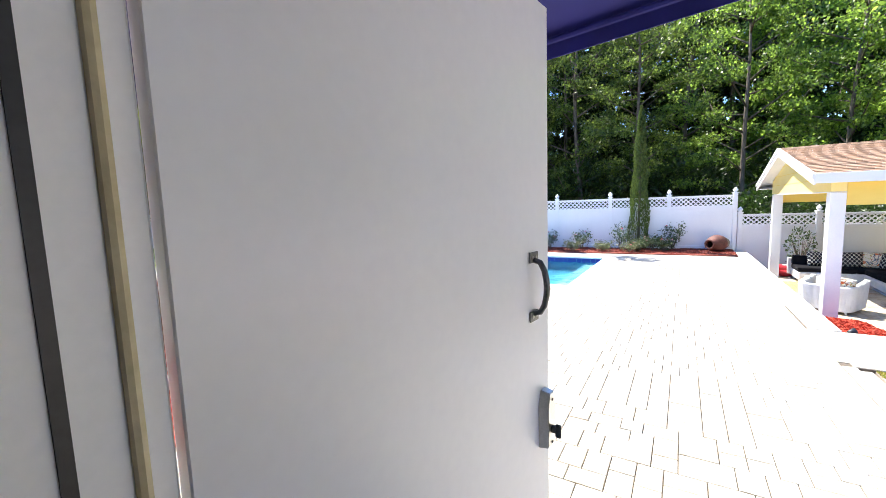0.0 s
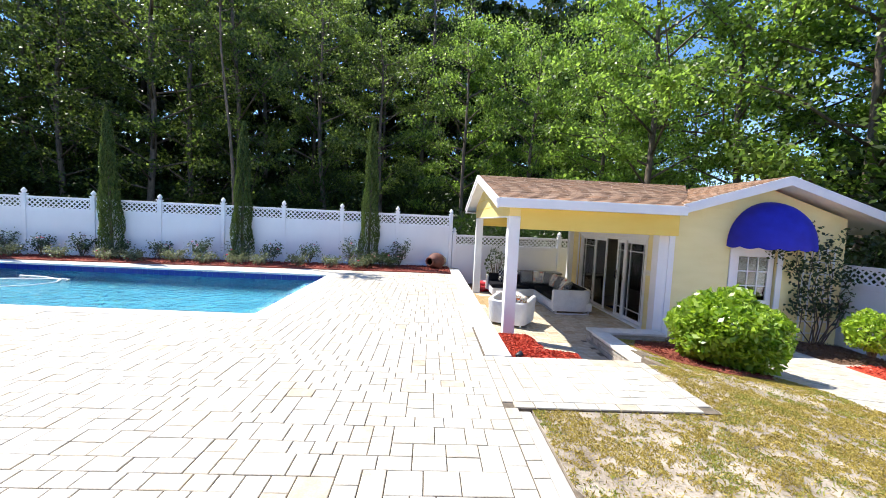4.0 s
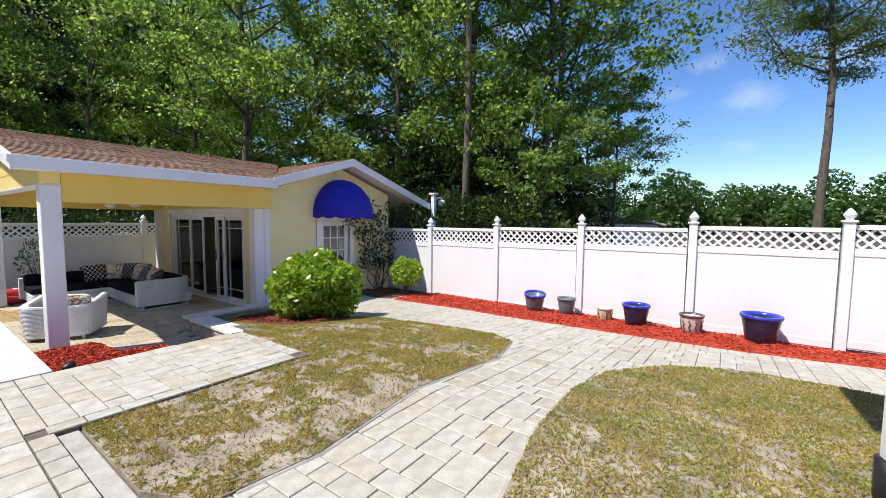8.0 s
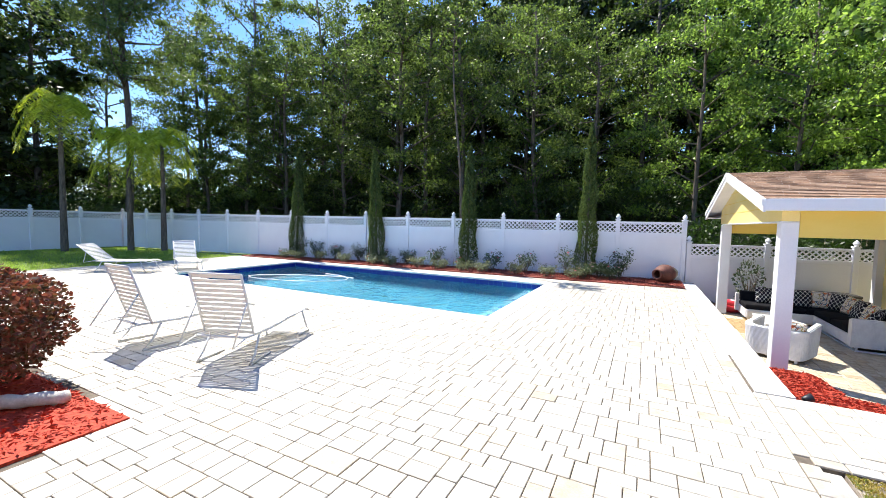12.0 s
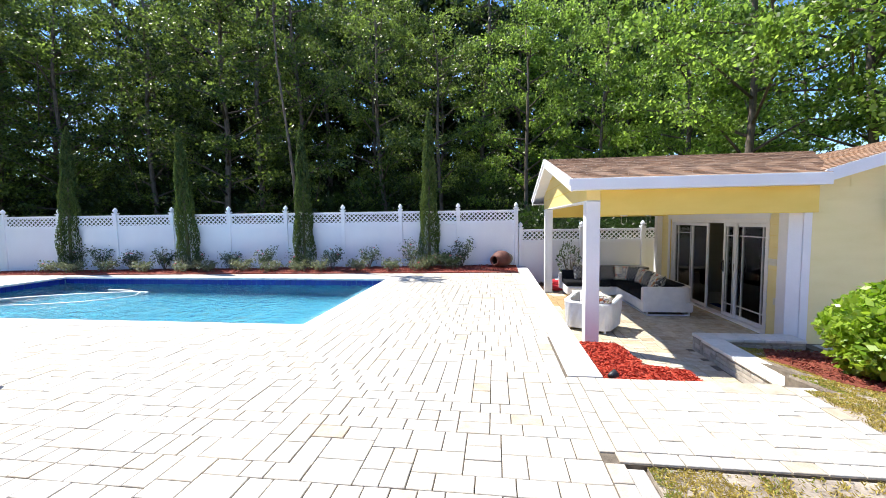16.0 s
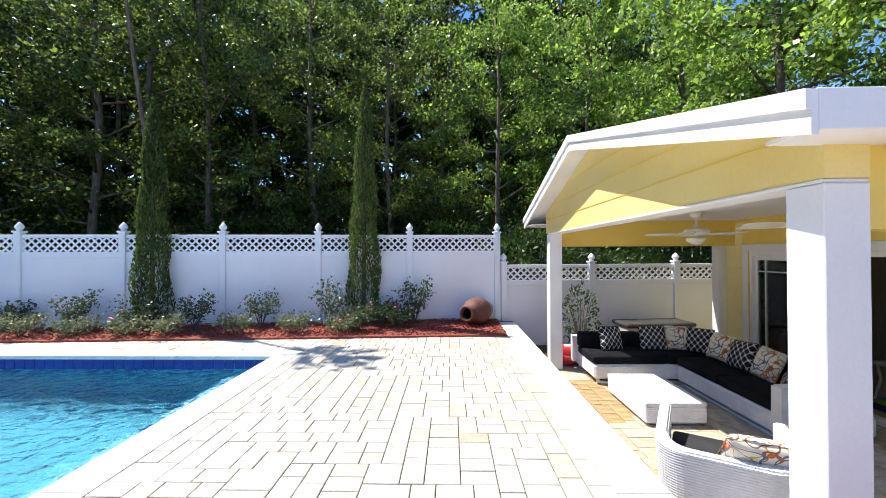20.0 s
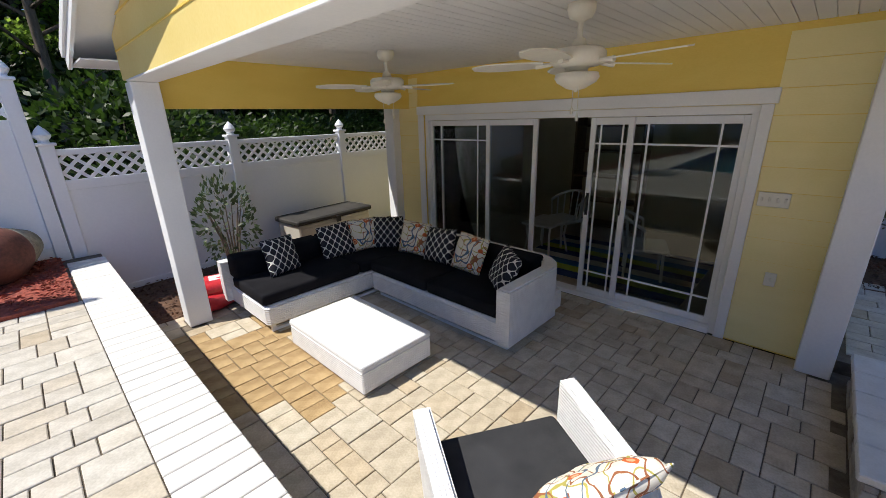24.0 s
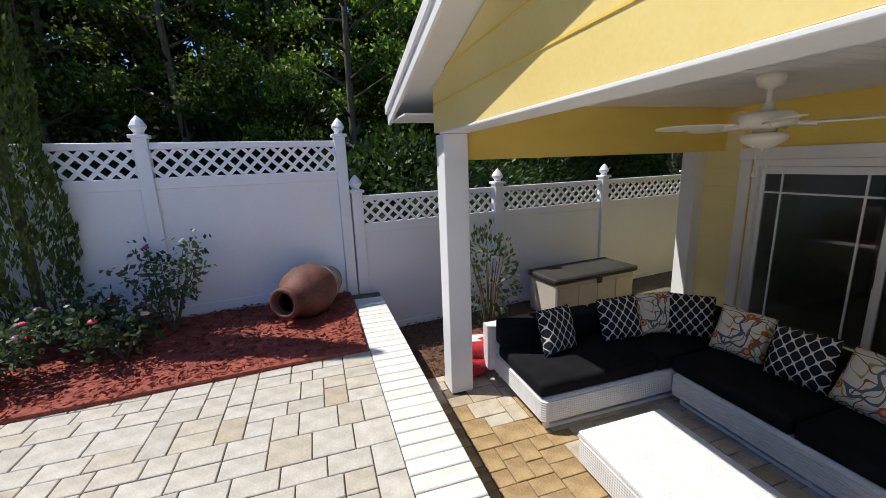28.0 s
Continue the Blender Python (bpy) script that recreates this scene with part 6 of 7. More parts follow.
part("foot", bm, CLAY_PALE, urn, "pale limewashed lower end", smooth=True)
bm = bmesh.new()
lathe(bm, [(0.125, -0.055), (0.155, -0.03), (0.158, 0.0), (0.145, 0.022), (0.115, 0.024), (0.105, 0.0), (0.10, -0.05)], 28, caps=False)
part("lip", bm, CLAY, urn, smooth=True)
bm = bmesh.new()
lathe(bm, [(0.001, -0.52), (0.20, -0.48), (0.24, -0.34), (0.20, -0.22), (0.12, -0.10), (0.101, -0.048)], 28, caps=False)
part("hollow", bm, CLAY, urn, "dark hollow mouth", smooth=True)


# ---- main house door, awning and post ----
door = thing("door_1", "open white house door with a pewter pull handle and lever lock", "door", kind="structure")
H, E = Vector((0.266, 0.85, 0)), Vector((0.415, 1.944, 0))
dl = (E - H).length
dm = pose(H.x, H.y, 0.31, 0, 0, math.degrees(math.atan2(E.y - H.y, E.x - H.x)))
DOOR_PAINT = surface("white_door_paint", (0.74, 0.74, 0.77), (0.80, 0.80, 0.82), 1.4, 0.28, 0.02, 30)
part("leaf", boxes((0.0, dl, 0.0, 0.045, 0.0, 2.14), bevel=0.003), DOOR_PAINT, door, m=dm)
PEWTER = surface("dark_pewter", (0.10, 0.10, 0.10), (0.20, 0.20, 0.195), 14, 0.4, 0.3, 90, metal=0.9)
hz = 1.256
hx = dl - 0.118
for z in (hz - 0.095, hz + 0.095):
    pl = part("handle_plate", boxes((hx - 0.028, hx + 0.028, -0.007, -0.001, z - 0.017, z + 0.017), bevel=0.002), PEWTER, door, m=dm)
    for sx in (-0.012, 0.012):
        bm = bmesh.new()
        lathe(bm, [(0.005, 0.0), (0.005, 0.003), (0.002, 0.004)], 10, pose(hx + sx, -0.006, z, 90, 0, 0))
        part("screw", bm, STEEL, pl)
bm = bmesh.new()
tube(bm, [(hx, -0.004, hz - 0.086), (hx, -0.026, hz - 0.080), (hx, -0.040, hz - 0.055), (hx, -0.047, hz - 0.025), (hx, -0.049, hz), (hx, -0.047, hz + 0.025), (hx, -0.040, hz + 0.055), (hx, -0.026, hz + 0.080), (hx, -0.004, hz + 0.086)], [0.009, 0.009, 0.0095, 0.010, 0.0105, 0.010, 0.0095, 0.009, 0.009], 12)
part("pull_handle", bm, PEWTER, door, "pewter D-shaped pull", smooth=True, m=dm)
lz = 0.79
NICKEL = surface("brushed_nickel", (0.50, 0.49, 0.47), (0.66, 0.65, 0.63), 20, 0.28, 0.1, 160, metal=1.0)
bm = bmesh.new()
case = [bm.verts.new((dl - 0.05 + x, -0.001, lz + z)) for x, z in ((-0.034, -0.10), (0.034, -0.10), (0.034, 0.05), (0.020, 0.10), (-0.020, 0.10), (-0.034, 0.05))]
face = [bm.verts.new(Vector((dl - 0.05 + (v.co.x - dl + 0.05) * 0.84, -0.034, lz + (v.co.z - lz) * 0.95))) for v in case]
bm.faces.new(face)
for i in range(6):
    bm.faces.new((case[i], case[(i + 1) % 6], face[(i + 1) % 6], face[i]))
bmesh.ops.recalc_face_normals(bm, faces=bm.faces[:])
bmesh.ops.bevel(bm, geom=bm.edges[:], offset=0.003, segments=2, affect="EDGES")
lock = part("lock_case", bm, NICKEL, door, "brushed nickel keypad lock case", m=dm)
bm = bmesh.new()
lathe(bm, [(0.013, 0.0), (0.013, 0.012), (0.009, 0.016)], 16, pose(dl - 0.05, -0.034, lz - 0.035, 90, 0, 0))
box(bm, dl - 0.056, dl - 0.044, -0.066, -0.046, lz - 0.062, lz - 0.014, 0.004)
part("thumb_turn", bm, BLACK, lock, "dark thumb turn")
for z in (lz + 0.070, lz - 0.082):
    bm = bmesh.new()
    lathe(bm, [(0.005, 0.0), (0.005, 0.002), (0.002, 0.003)], 10, pose(dl - 0.05, -0.0345, z, 90, 0, 0))
    part("screw", bm, BLACK, lock)

SEAL = surface("yellowed_weatherstrip", (0.42, 0.36, 0.22), (0.62, 0.55, 0.36), 10, 0.6, 0.2, 50)
jf = thing("door_frame", "white door frame with yellowed weatherstrip and dark gap", "door frame", kind="structure")
part("jamb", boxes((0.08, 0.250, 0.44, 0.846, 0.3, 2.5), bevel=0.004), TRIM, jf)
part("weatherstrip", tube(bmesh.new(), [(0.253, 0.806, 0.3), (0.253, 0.806, 2.5)], 0.009, 8), SEAL, jf, "yellowed foam seal")
# black bar that draws the darkness inside the frame's gap
part("gap_strip", boxes((0.246, 0.254, 0.734, 0.748, 0.3, 2.5)), BLACK, jf, "black strip drawn for the dark door gap")
part("jamb", boxes((1.338, 1.40, 0.44, 0.80, 0.3, 2.5), bevel=0.004), TRIM, jf)
part("head", boxes((0.20, 1.40, 0.44, 0.80, 2.5, 2.56), bevel=0.004), TRIM, jf)
setting("doorstep", boxes((0.2, 1.5, 0.80, 1.10, 0.0, 0.15), bevel=0.008), CONCRETE, "plain concrete step below the house door", "step")

aw = thing("patio_awning", "large navy blue canvas awning above the house door", "awning")
NAVY = surface("navy_canvas", (0.004, 0.005, 0.10), (0.008, 0.010, 0.16), 4, 0.8, 0.1, 200)
bm = bmesh.new()
solid_face(bm, [(-2.1, 0.80, 3.05), (-2.1, 2.92, 2.55), (2.0, 2.92, 2.90), (2.0, 0.80, 3.40)], 0.012)
part("canvas", bm, NAVY, aw)
bm = bmesh.new()
solid_face(bm, [(-2.1, 2.925, 2.545), (-2.1, 2.925, 2.44), (2.0, 2.925, 2.79), (2.0, 2.925, 2.895)], 0.008)
part("valance", bm, NAVY, aw, "hanging canvas valance")
for x, d in ((-2.1, 0.0), (2.0, 0.35)):
    bm = bmesh.new()
    solid_face(bm, [(x, 0.81, 3.03 + d), (x, 2.91, 2.53 + d), (x, 2.91, 2.44 + d), (x, 0.81, 2.6 + d)], 0.008)
    part("side_panel", bm, NAVY, aw)
    part("arm", tube(bmesh.new(), [(x * 0.985, 0.80, 2.62 + d), (x * 0.985, 2.90, 2.48 + d)], 0.016, 8), NAVY, aw)
part("front_bar", tube(bmesh.new(), [(-2.08, 2.89, 2.52), (1.98, 2.89, 2.87)], 0.018, 8), NAVY, aw)

dp = thing("downspout", "white square downspout with a black drain boot", "downspout", pose(4.83, 2.0, 0, 0, 0, 12))
part("pipe", boxes((-0.05, 0.05, -0.04, 0.04, yard(4.8) + 0.26, 3.1), bevel=0.01), TRIM, dp)
part("strap", boxes((-0.056, 0.056, -0.046, 0.046, 0.62, 0.66), bevel=0.004), TRIM, dp)
bm = bmesh.new()
tube(bm, [(0, 0, yard(4.8) + 0.28), (0, 0, yard(4.8) + 0.08), (0.05, -0.08, yard(4.8) + 0.0)], [0.075, 0.072, 0.07], 12)
part("drain_boot", bm, BLACK, dp, "black plastic boot", smooth=True)
setting("wall_house_side", boxes((4.9, 5.1, -6.0, 1.9, -0.4, 3.3)), TRIM, "white side wall of the main house", "wall")
setting("house_eave", boxes((4.3, 5.6, -6.0, 2.67, 3.14, 3.3)), TRIM, "white eave of the main house", "roof")

# far shed beyond the fence
shed = thing("field_shed", "low shed with a pale metal roof beyond the fence", "shed", pose(38.5, 12.0, -0.6, 0, 0, 20))
part("wall", boxes((-2.0, 2.0, -1.6, 1.6, 0, 2.3)), SHELF, shed)
bm = bmesh.new()
solid_face(bm, [(-2.4, -2.2, 2.3), (2.4, -2.2, 2.3), (2.4, 2.0, 3.2), (-2.4, 2.0, 3.2)], 0.06)
part("roof", bm, CONCRETE, shed, "pale corrugated roof")


# ---- soft ground: mulch, soil, grass ----
def inside(x, y, poly):
    r, j = False, len(poly) - 1
    for i in range(len(poly)):
        (xi, yi), (xj, yj) = poly[i], poly[j]
        if (yi > y) != (yj > y) and x < (xj - xi) * (y - yi) / (yj - yi) + xi:
            r = not r
        j = i
    return r


def scatter(poly, count, rng):
    xs, ys = [p[0] for p in poly], [p[1] for p in poly]
    out = []
    while len(out) < count:
        p = (rng.uniform(min(xs), max(xs)), rng.uniform(min(ys), max(ys)))
        if inside(*p, poly):
            out.append(p)
    return out


# Darker copy of the red mulch: tree shade put into the back bed's colour.
MULCH_BACK = surface("tree_shaded_red_mulch", (0.14, 0.028, 0.017), (0.40, 0.095, 0.06), 20.0, 0.9, 0.9, 90)
# Red mulch again, with the shrub's shade mixed into its tones.
MULCH_SHADE = surface("shade_toned_red_mulch", (0.11, 0.025, 0.014), (0.30, 0.07, 0.04), 20.0, 0.9, 0.9, 90)


def mulch_bed(poly, z, count, label, size=0.055, thick=0.05, rough=0.02, material=MULCH):
    """A low heap of bark chips over an outline."""
    rng = np.random.default_rng(int(abs(poly[0][0]) * 100))
    zf = z if callable(z) else (lambda x, y: z)
    base = setting("mulch_bed", prism(bmesh.new(), poly, lambda x, y: zf(x, y) - thick, lambda x, y: zf(x, y) + 0.012), material, label, "mulch")
    pts = np.array([(x, y, zf(x, y) + 0.018 + rough * (0.5 + noise.noise((x * 3, y * 3, 0))) + rng.uniform(0, 0.012)) for x, y in scatter(poly, count, rng)])
    d = rng.normal(size=(count, 3)) * (1, 1, 0.22)
    v, f = leaf_cloud(pts, size, rng, 0.3, along=d * 3)
    o = part("bark_chips", leaf_mesh("bark_chips", [(v, f)], material), material, base)
    return tagged(o, kind="stuff")


back_bed = [(2.30, bed_edge(2.3)), (2.30, fence_y(2.3) - 0.03), (-15.2, fence_y(-15.2) - 0.03), (-15.2, bed_edge(-15.2))]
mulch_bed(back_bed, 0.02, 15000, "red bark mulch of the planting bed along the back fence", 0.06, material=MULCH_BACK)
SMALL_BED = [(2.69, 7.72), (3.67, 7.72), (3.80, 8.45), (3.40, 8.62), (3.52, 10.2), (2.69, 10.2)]
mulch_bed(SMALL_BED, lambda x, y: -0.11 - 0.13 * (y - 7.7), 6500, "bright red bark mulch in a small sunken bed", 0.065, 0.2)
STRIP = [(8.62, 9.0), (8.58, 6.1), (8.72, 4.1), (8.88, 2.5), (9.2, 1.3), (9.6, -0.6), (10.2, -2.2), (10.26, -2.2), (10.26, 9.0)]
mulch_bed(STRIP, lambda x, y: yard(x, y) + 0.022, 13000, "red bark mulch strip along the garden fence", 0.06)
mulch_bed([(-6.2, 0.82), (-2.63, 0.82), (-2.62, 4.24), (-6.2, 4.24)], 0.0, 7000, "red bark mulch round the clipped bush", 0.06)
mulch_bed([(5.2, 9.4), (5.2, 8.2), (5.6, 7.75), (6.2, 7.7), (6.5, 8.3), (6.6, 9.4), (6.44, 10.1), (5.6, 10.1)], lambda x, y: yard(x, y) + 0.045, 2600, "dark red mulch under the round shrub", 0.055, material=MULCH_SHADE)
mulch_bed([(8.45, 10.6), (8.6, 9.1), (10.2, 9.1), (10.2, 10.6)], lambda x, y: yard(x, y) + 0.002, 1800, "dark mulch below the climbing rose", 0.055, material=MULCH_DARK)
mulch_bed([(2.72, 15.95), (3.05, 15.95), (6.2, 16.35), (6.2, 17.75), (2.72, 17.35)], PATIO - 0.004, 2600, "dark leafy soil strip behind the porch", 0.05, material=MULCH_DARK)

GRASS_1 = [(2.56, 6.27), (4.40, 6.27), (4.40, 7.73), (4.83, 7.73), (4.83, 8.44), (5.12, 8.44), (5.12, 10.24), (6.2, 10.24), (6.5, 9.4), (6.45, 8.2), (6.55, 7.2), (6.85, 6.2), (6.95, 5.5), (6.72, 5.08), (5.85, 4.83), (4.46, 4.86), (3.34, 4.74), (2.74, 4.82), (2.56, 5.2)]
GRASS_2 = [(3.62, 3.64), (4.36, 3.77), (5.4, 3.84), (6.25, 3.73), (7.04, 3.26), (7.51, 2.6), (7.58, 1.73), (7.35, 0.5), (7.0, -2.4), (3.5, -2.4), (3.42, 2.6)]
DRY = leafy("dry_yellow_grass", (0.13, 0.095, 0.02), (0.50, 0.40, 0.09), 0.2, 0.7)
LAWN_BLADE = leafy("lawn_grass", (0.13, 0.21, 0.03), (0.34, 0.45, 0.08), 0.4, 0.6)
GREEN_BLADE = leafy("green_grass", (0.09, 0.13, 0.015), (0.29, 0.32, 0.05), 0.3, 0.6)


def turf(poly, count, seed, label, dead=0.1, height=0.055):
    rng = np.random.default_rng(seed)
    base = setting("lawn_patch", prism(bmesh.new(), poly, lambda x, y: yard(x, y) - 0.06, lambda x, y: yard(x, y) + 0.036), SAND, label, "lawn")
    pts, green = [], []
    for x, y in scatter(poly, count, rng):
        k = 0.6 * noise.noise((x * 1.3, y * 1.3, seed)) + 0.6 * noise.noise((x * 4.7, y * 4.7, seed + 4)) + 0.6 * noise.noise((x * 13.0, y * 13.0, seed + 2))
        if k > dead - 0.1 or rng.random() < 0.16:
            g = noise.noise((x * 2.6, y * 2.6, seed + 9)) + rng.uniform(-0.5, 0.5) > (0.42 if seed == 3 else 0.25)
            (green if g else pts).append((x, y, yard(x, y) + 0.036 + height * 0.28))
    for p, mt, nm in ((pts, DRY, "dry_blades"), (green, GREEN_BLADE, "green_blades")):
        if p:
            a = rng.normal(size=(len(p), 3)) * 1.0 + (0, 0, 0.7)
            tagged(part(nm, leaf_mesh(nm, [leaf_cloud(np.array(p), height, rng, 0.22, along=a * 1.4)], mt), mt, base), kind="stuff")
    return base


turf(GRASS_1, 130000, 3, "sparse dry grass patch with bare sand", 0.02, 0.034)
turf(GRASS_2, 130000, 7, "patchy dry and green grass beside the path", -0.25, 0.036)
setting("lawn", boxes((-25.7, -15.4, -3.0, 17.2, -0.9, -0.01)), LAWN, "green lawn beyond the pool", "lawn")
rng = np.random.default_rng(4)
p = np.stack([rng.uniform(-24.5, -15.4, 30000), rng.uniform(2.0, 14.2, 30000), np.full(30000, 0.015)], 1)
tagged(part("lawn_blades", leaf_mesh("lawn_blades", [leaf_cloud(p, 0.11, rng, 0.15, along=rng.normal(size=(30000, 3)) * 0.7 + (0, 0, 1.5))], LAWN_BLADE), LAWN_BLADE), "green grass blades of the far lawn", "grass", kind="stuff")

# edging strips and logs
setting("curb", boxes((2.43, 2.55, 4.95, 6.28, -0.3, -0.03), bevel=0.01), EDGING, "rough grey concrete edging of the terrace", "curb")
for poly, nm in ((GRASS_1[10:18], "edging"), (GRASS_2[:8], "edging")):
    bm = bmesh.new()
    pts = []
    for a, b in zip(poly, poly[1:]):
        for k in range(5):
            u = k / 5
            pts.append((a[0] + (b[0] - a[0]) * u, a[1] + (b[1] - a[1]) * u, yard(a[0] + (b[0] - a[0]) * u, a[1] + (b[1] - a[1]) * u)))
    for (xa, ya, za), (xb, yb, zb), (xc, yc, zc) in zip([pts[0]] + pts, pts, pts[1:] + [pts[-1]]):
        d = Vector((xc - xa, yc - ya, 0)).normalized()
        nrm = Vector((-d.y, d.x, 0)) * 0.022
        p = Vector((xb, yb, zb + 0.03))
        bm.verts.new(p + nrm - Vector((0, 0, 0.08)))
        bm.verts.new(p + nrm)
        bm.verts.new(p - nrm)
        bm.verts.new(p - nrm - Vector((0, 0, 0.08)))
    bm.verts.ensure_lookup_table()
    for i in range(len(pts) - 1):
        for k in range(3):
            bm.faces.new([bm.verts[j] for j in (4 * i + k, 4 * i + k + 1, 4 * i + 5 + k, 4 * i + 4 + k)])
    bmesh.ops.recalc_face_normals(bm, faces=bm.faces[:])
    setting("path_edging", bm, EDGING, "low grey concrete edging beside the garden path", "curb", smooth=True)
LOG = surface("whitewashed_log", (0.42, 0.40, 0.37), (0.68, 0.66, 0.62), 6, 0.85, 0.6, 50)
for a, b, r in (((-3.75, 2.2, 0.09), (-3.80, 3.62, 0.10), 0.075), ((-3.72, 3.74, 0.08), (-3.36, 4.10, 0.08), 0.06)):
    bm = bmesh.new()
    va, vb = Vector(a), Vector(b)
    tube(bm, [va.lerp(vb, k / 6) + Vector((0, 0, 0.008 * math.sin(k * 2.2))) for k in range(7)], [r * (1 + 0.06 * math.sin(k * 1.9)) for k in range(7)], 12)
    tagged(part("edging_log", bm, LOG, None, smooth=True), "whitewashed log edging the red mulch bed", "log")

# small garden spotlight at the bed's corner
sp = thing("garden_spotlight", "small black garden spotlight at the edge of the mulch", "light", pose(2.76, 7.86, -0.17))
part("stake", tube(bmesh.new(), [(0, 0, -0.02), (0, 0, 0.10)], 0.010, 8), BLACK, sp)
bm = bmesh.new()
lathe(bm, [(0.018, 0.0), (0.03, 0.01), (0.045, 0.09), (0.035, 0.095)], 14, pose(0.0, 0, 0.12, 0, 70, 20))
part("head", bm, BLACK, sp, smooth=True)

# steps and low stone walls
st = thing("patio_steps", "two pale paved steps down to the patio", "steps", kind="structure")
part("step", boxes((3.70, 4.80, 7.71, 8.06, PATIO - 0.05, -0.17), bevel=0.008), CAP, st)
part("step", boxes((3.82, 4.80, 8.065, 8.43, PATIO - 0.05, -0.36), bevel=0.008), CAP, st)


def stone_wall(x0, x1, y0, y1, z0, z1, label, seed):
    w = tagged(part("stone_wall", boxes((x0 + 0.02, x1 - 0.02, y0 + 0.02, y1 - 0.02, z0, z1 - 0.05)), JOINT), label, "wall", kind="structure")
    rg = np.random.default_rng(seed)

    def course(length, place):
        z = z0
        while z < z1 - 0.07:
            h = min(rg.uniform(0.05, 0.09), z1 - 0.055 - z)
            u = 0.0
            while u < length - 0.02:
                ln = min(rg.uniform(0.14, 0.34), length - u)
                if length - u - ln < 0.06:
                    ln = length - u
                place(u, ln, z, h, rg.uniform(-0.008, 0.008))
                u += ln
            z += h
    for side in (0, 1):
        course(x1 - x0, lambda u, ln, z, h, d: part("stone", boxes((x0 + u + 0.003, x0 + u + ln - 0.003, (y0 - d if side == 0 else y1 - 0.06), (y0 + 0.06 if side == 0 else y1 + d), z + 0.002, z + h - 0.002), bevel=0.006), STONE, w))
        course(y1 - y0 - 0.13, lambda u, ln, z, h, d: part("stone", boxes(((x0 - d if side == 0 else x1 - 0.06), (x0 + 0.06 if side == 0 else x1 + d), y0 + 0.065 + u + 0.003, y0 + 0.065 + u + ln - 0.003, z + 0.002, z + h - 0.002), bevel=0.006), STONE, w))
    if x1 - x0 > y1 - y0:
        k = round((x1 - x0) / 0.3)
        for i in range(k):
            part("capstone", boxes((x0 + (x1 - x0) * i / k + 0.003, x0 + (x1 - x0) * (i + 1) / k - 0.003, y0 - 0.03, y1 + 0.03, z1 - 0.05, z1), bevel=0.008), CAP, w)
    else:
        k = round((y1 - y0) / 0.3)
        for i in range(k):
            part("capstone", boxes((x0 - 0.03, x1 + 0.03, y0 + (y1 - y0) * i / k + 0.003, y0 + (y1 - y0) * (i + 1) / k - 0.003, z1 - 0.05, z1), bevel=0.008), CAP, w)
    return w


tagged(part("edging_block", boxes((2.88, 3.16, 7.74, 7.86, -0.20, -0.105), bevel=0.008), CAP), "loose pale paver standing beside the mulch", "paver")
stone_wall(4.82, 5.09, 8.45, 10.24, PATIO - 0.02, -0.32, "low stacked stone wall with pale caps beside the steps", 1)
stone_wall(4.82, 6.30, 10.28, 10.57, PATIO - 0.02, -0.32, "low stacked stone wall with pale caps below the porch", 2)


# ---- paving ----
def ashlar(x0, x1, y0, y1, seed, U=0.082):
    """Pavers in broken rows along x."""
    for a, b, c, d in courses(y0, y1, x0, x1, seed, U):
        yield c, d, a, b


def courses(x0, x1, y0, y1, seed, U):
    """Lays pavers of mixed sizes, always at the lowest open spot, so that no joint runs on; yields rectangles."""
    rg = np.random.default_rng(seed)
    nx, ny = max(2, round((x1 - x0) / U)), max(2, round((y1 - y0) / U))
    ux, uy = (x1 - x0) / nx, (y1 - y0) / ny
    line = np.zeros(nx, int)
    seam = np.zeros(nx + 1, bool)
    kinds_ = ((2, 2), (3, 2), (2, 3), (3, 3), (4, 2), (3, 2), (2, 3), (3, 4))
    while True:
        i = int(line.argmin())
        low = int(line[i])
        if low >= ny:
            break
        gap = 1
        while i + gap < nx and line[i + gap] == low and gap < 9:
            gap += 1
        best = None
        for w, h in kinds_:
            if w > gap or gap - w == 1 or low + h > ny or ny - low - h == 1:
                continue
            cost = 1.6 * (seam[i + w] and i + w < nx) - 0.5 * (i > 0 and line[i - 1] == low + h) + 1.0 * (i + w < nx and line[i + w] == low + h) + rg.uniform(0, 1.5)
            if best is None or cost < best[0]:
                best = (cost, w, h)
        w, h = best[1:] if best else (gap if gap < 4 else 2, min(2, ny - low))
        if not best and ny - low - h == 1:
            h += 1
        yield x0 + i * ux, x0 + (i + w) * ux, y0 + low * uy, y0 + (low + h) * uy
        line[i:i + w] = low + h
        seam[i:i + w + 1] = False
        seam[i] = seam[i + w] = True


PIECE = {}


def paver_mesh(w, h, material=None):
    material = material or PAVER_ONE
    key = (round(w, 3), round(h, 3), material.name)
    if key not in PIECE:
        a, b, c = w / 2 - 0.0038, h / 2 - 0.0038, 0.004
        vs = [(sx * a, sy * b, -0.03) for sx, sy in ((-1, -1), (1, -1), (1, 1), (-1, 1))]
        vs += [(sx * a, sy * b, -c) for sx, sy in ((-1, -1), (1, -1), (1, 1), (-1, 1))]
        vs += [(sx * (a - c), sy * (b - c), 0) for sx, sy in ((-1, -1), (1, -1), (1, 1), (-1, 1))]
        fs = [(8, 9, 10, 11)] + [(o + i, o + (i + 1) % 4, o + 4 + (i + 1) % 4, o + 4 + i) for o in (0, 4) for i in range(4)]
        me = bpy.data.meshes.new("paver")
        me.from_pydata(vs, [], fs)
        me.materials.append(material)
        PIECE[key] = me
    return PIECE[key]


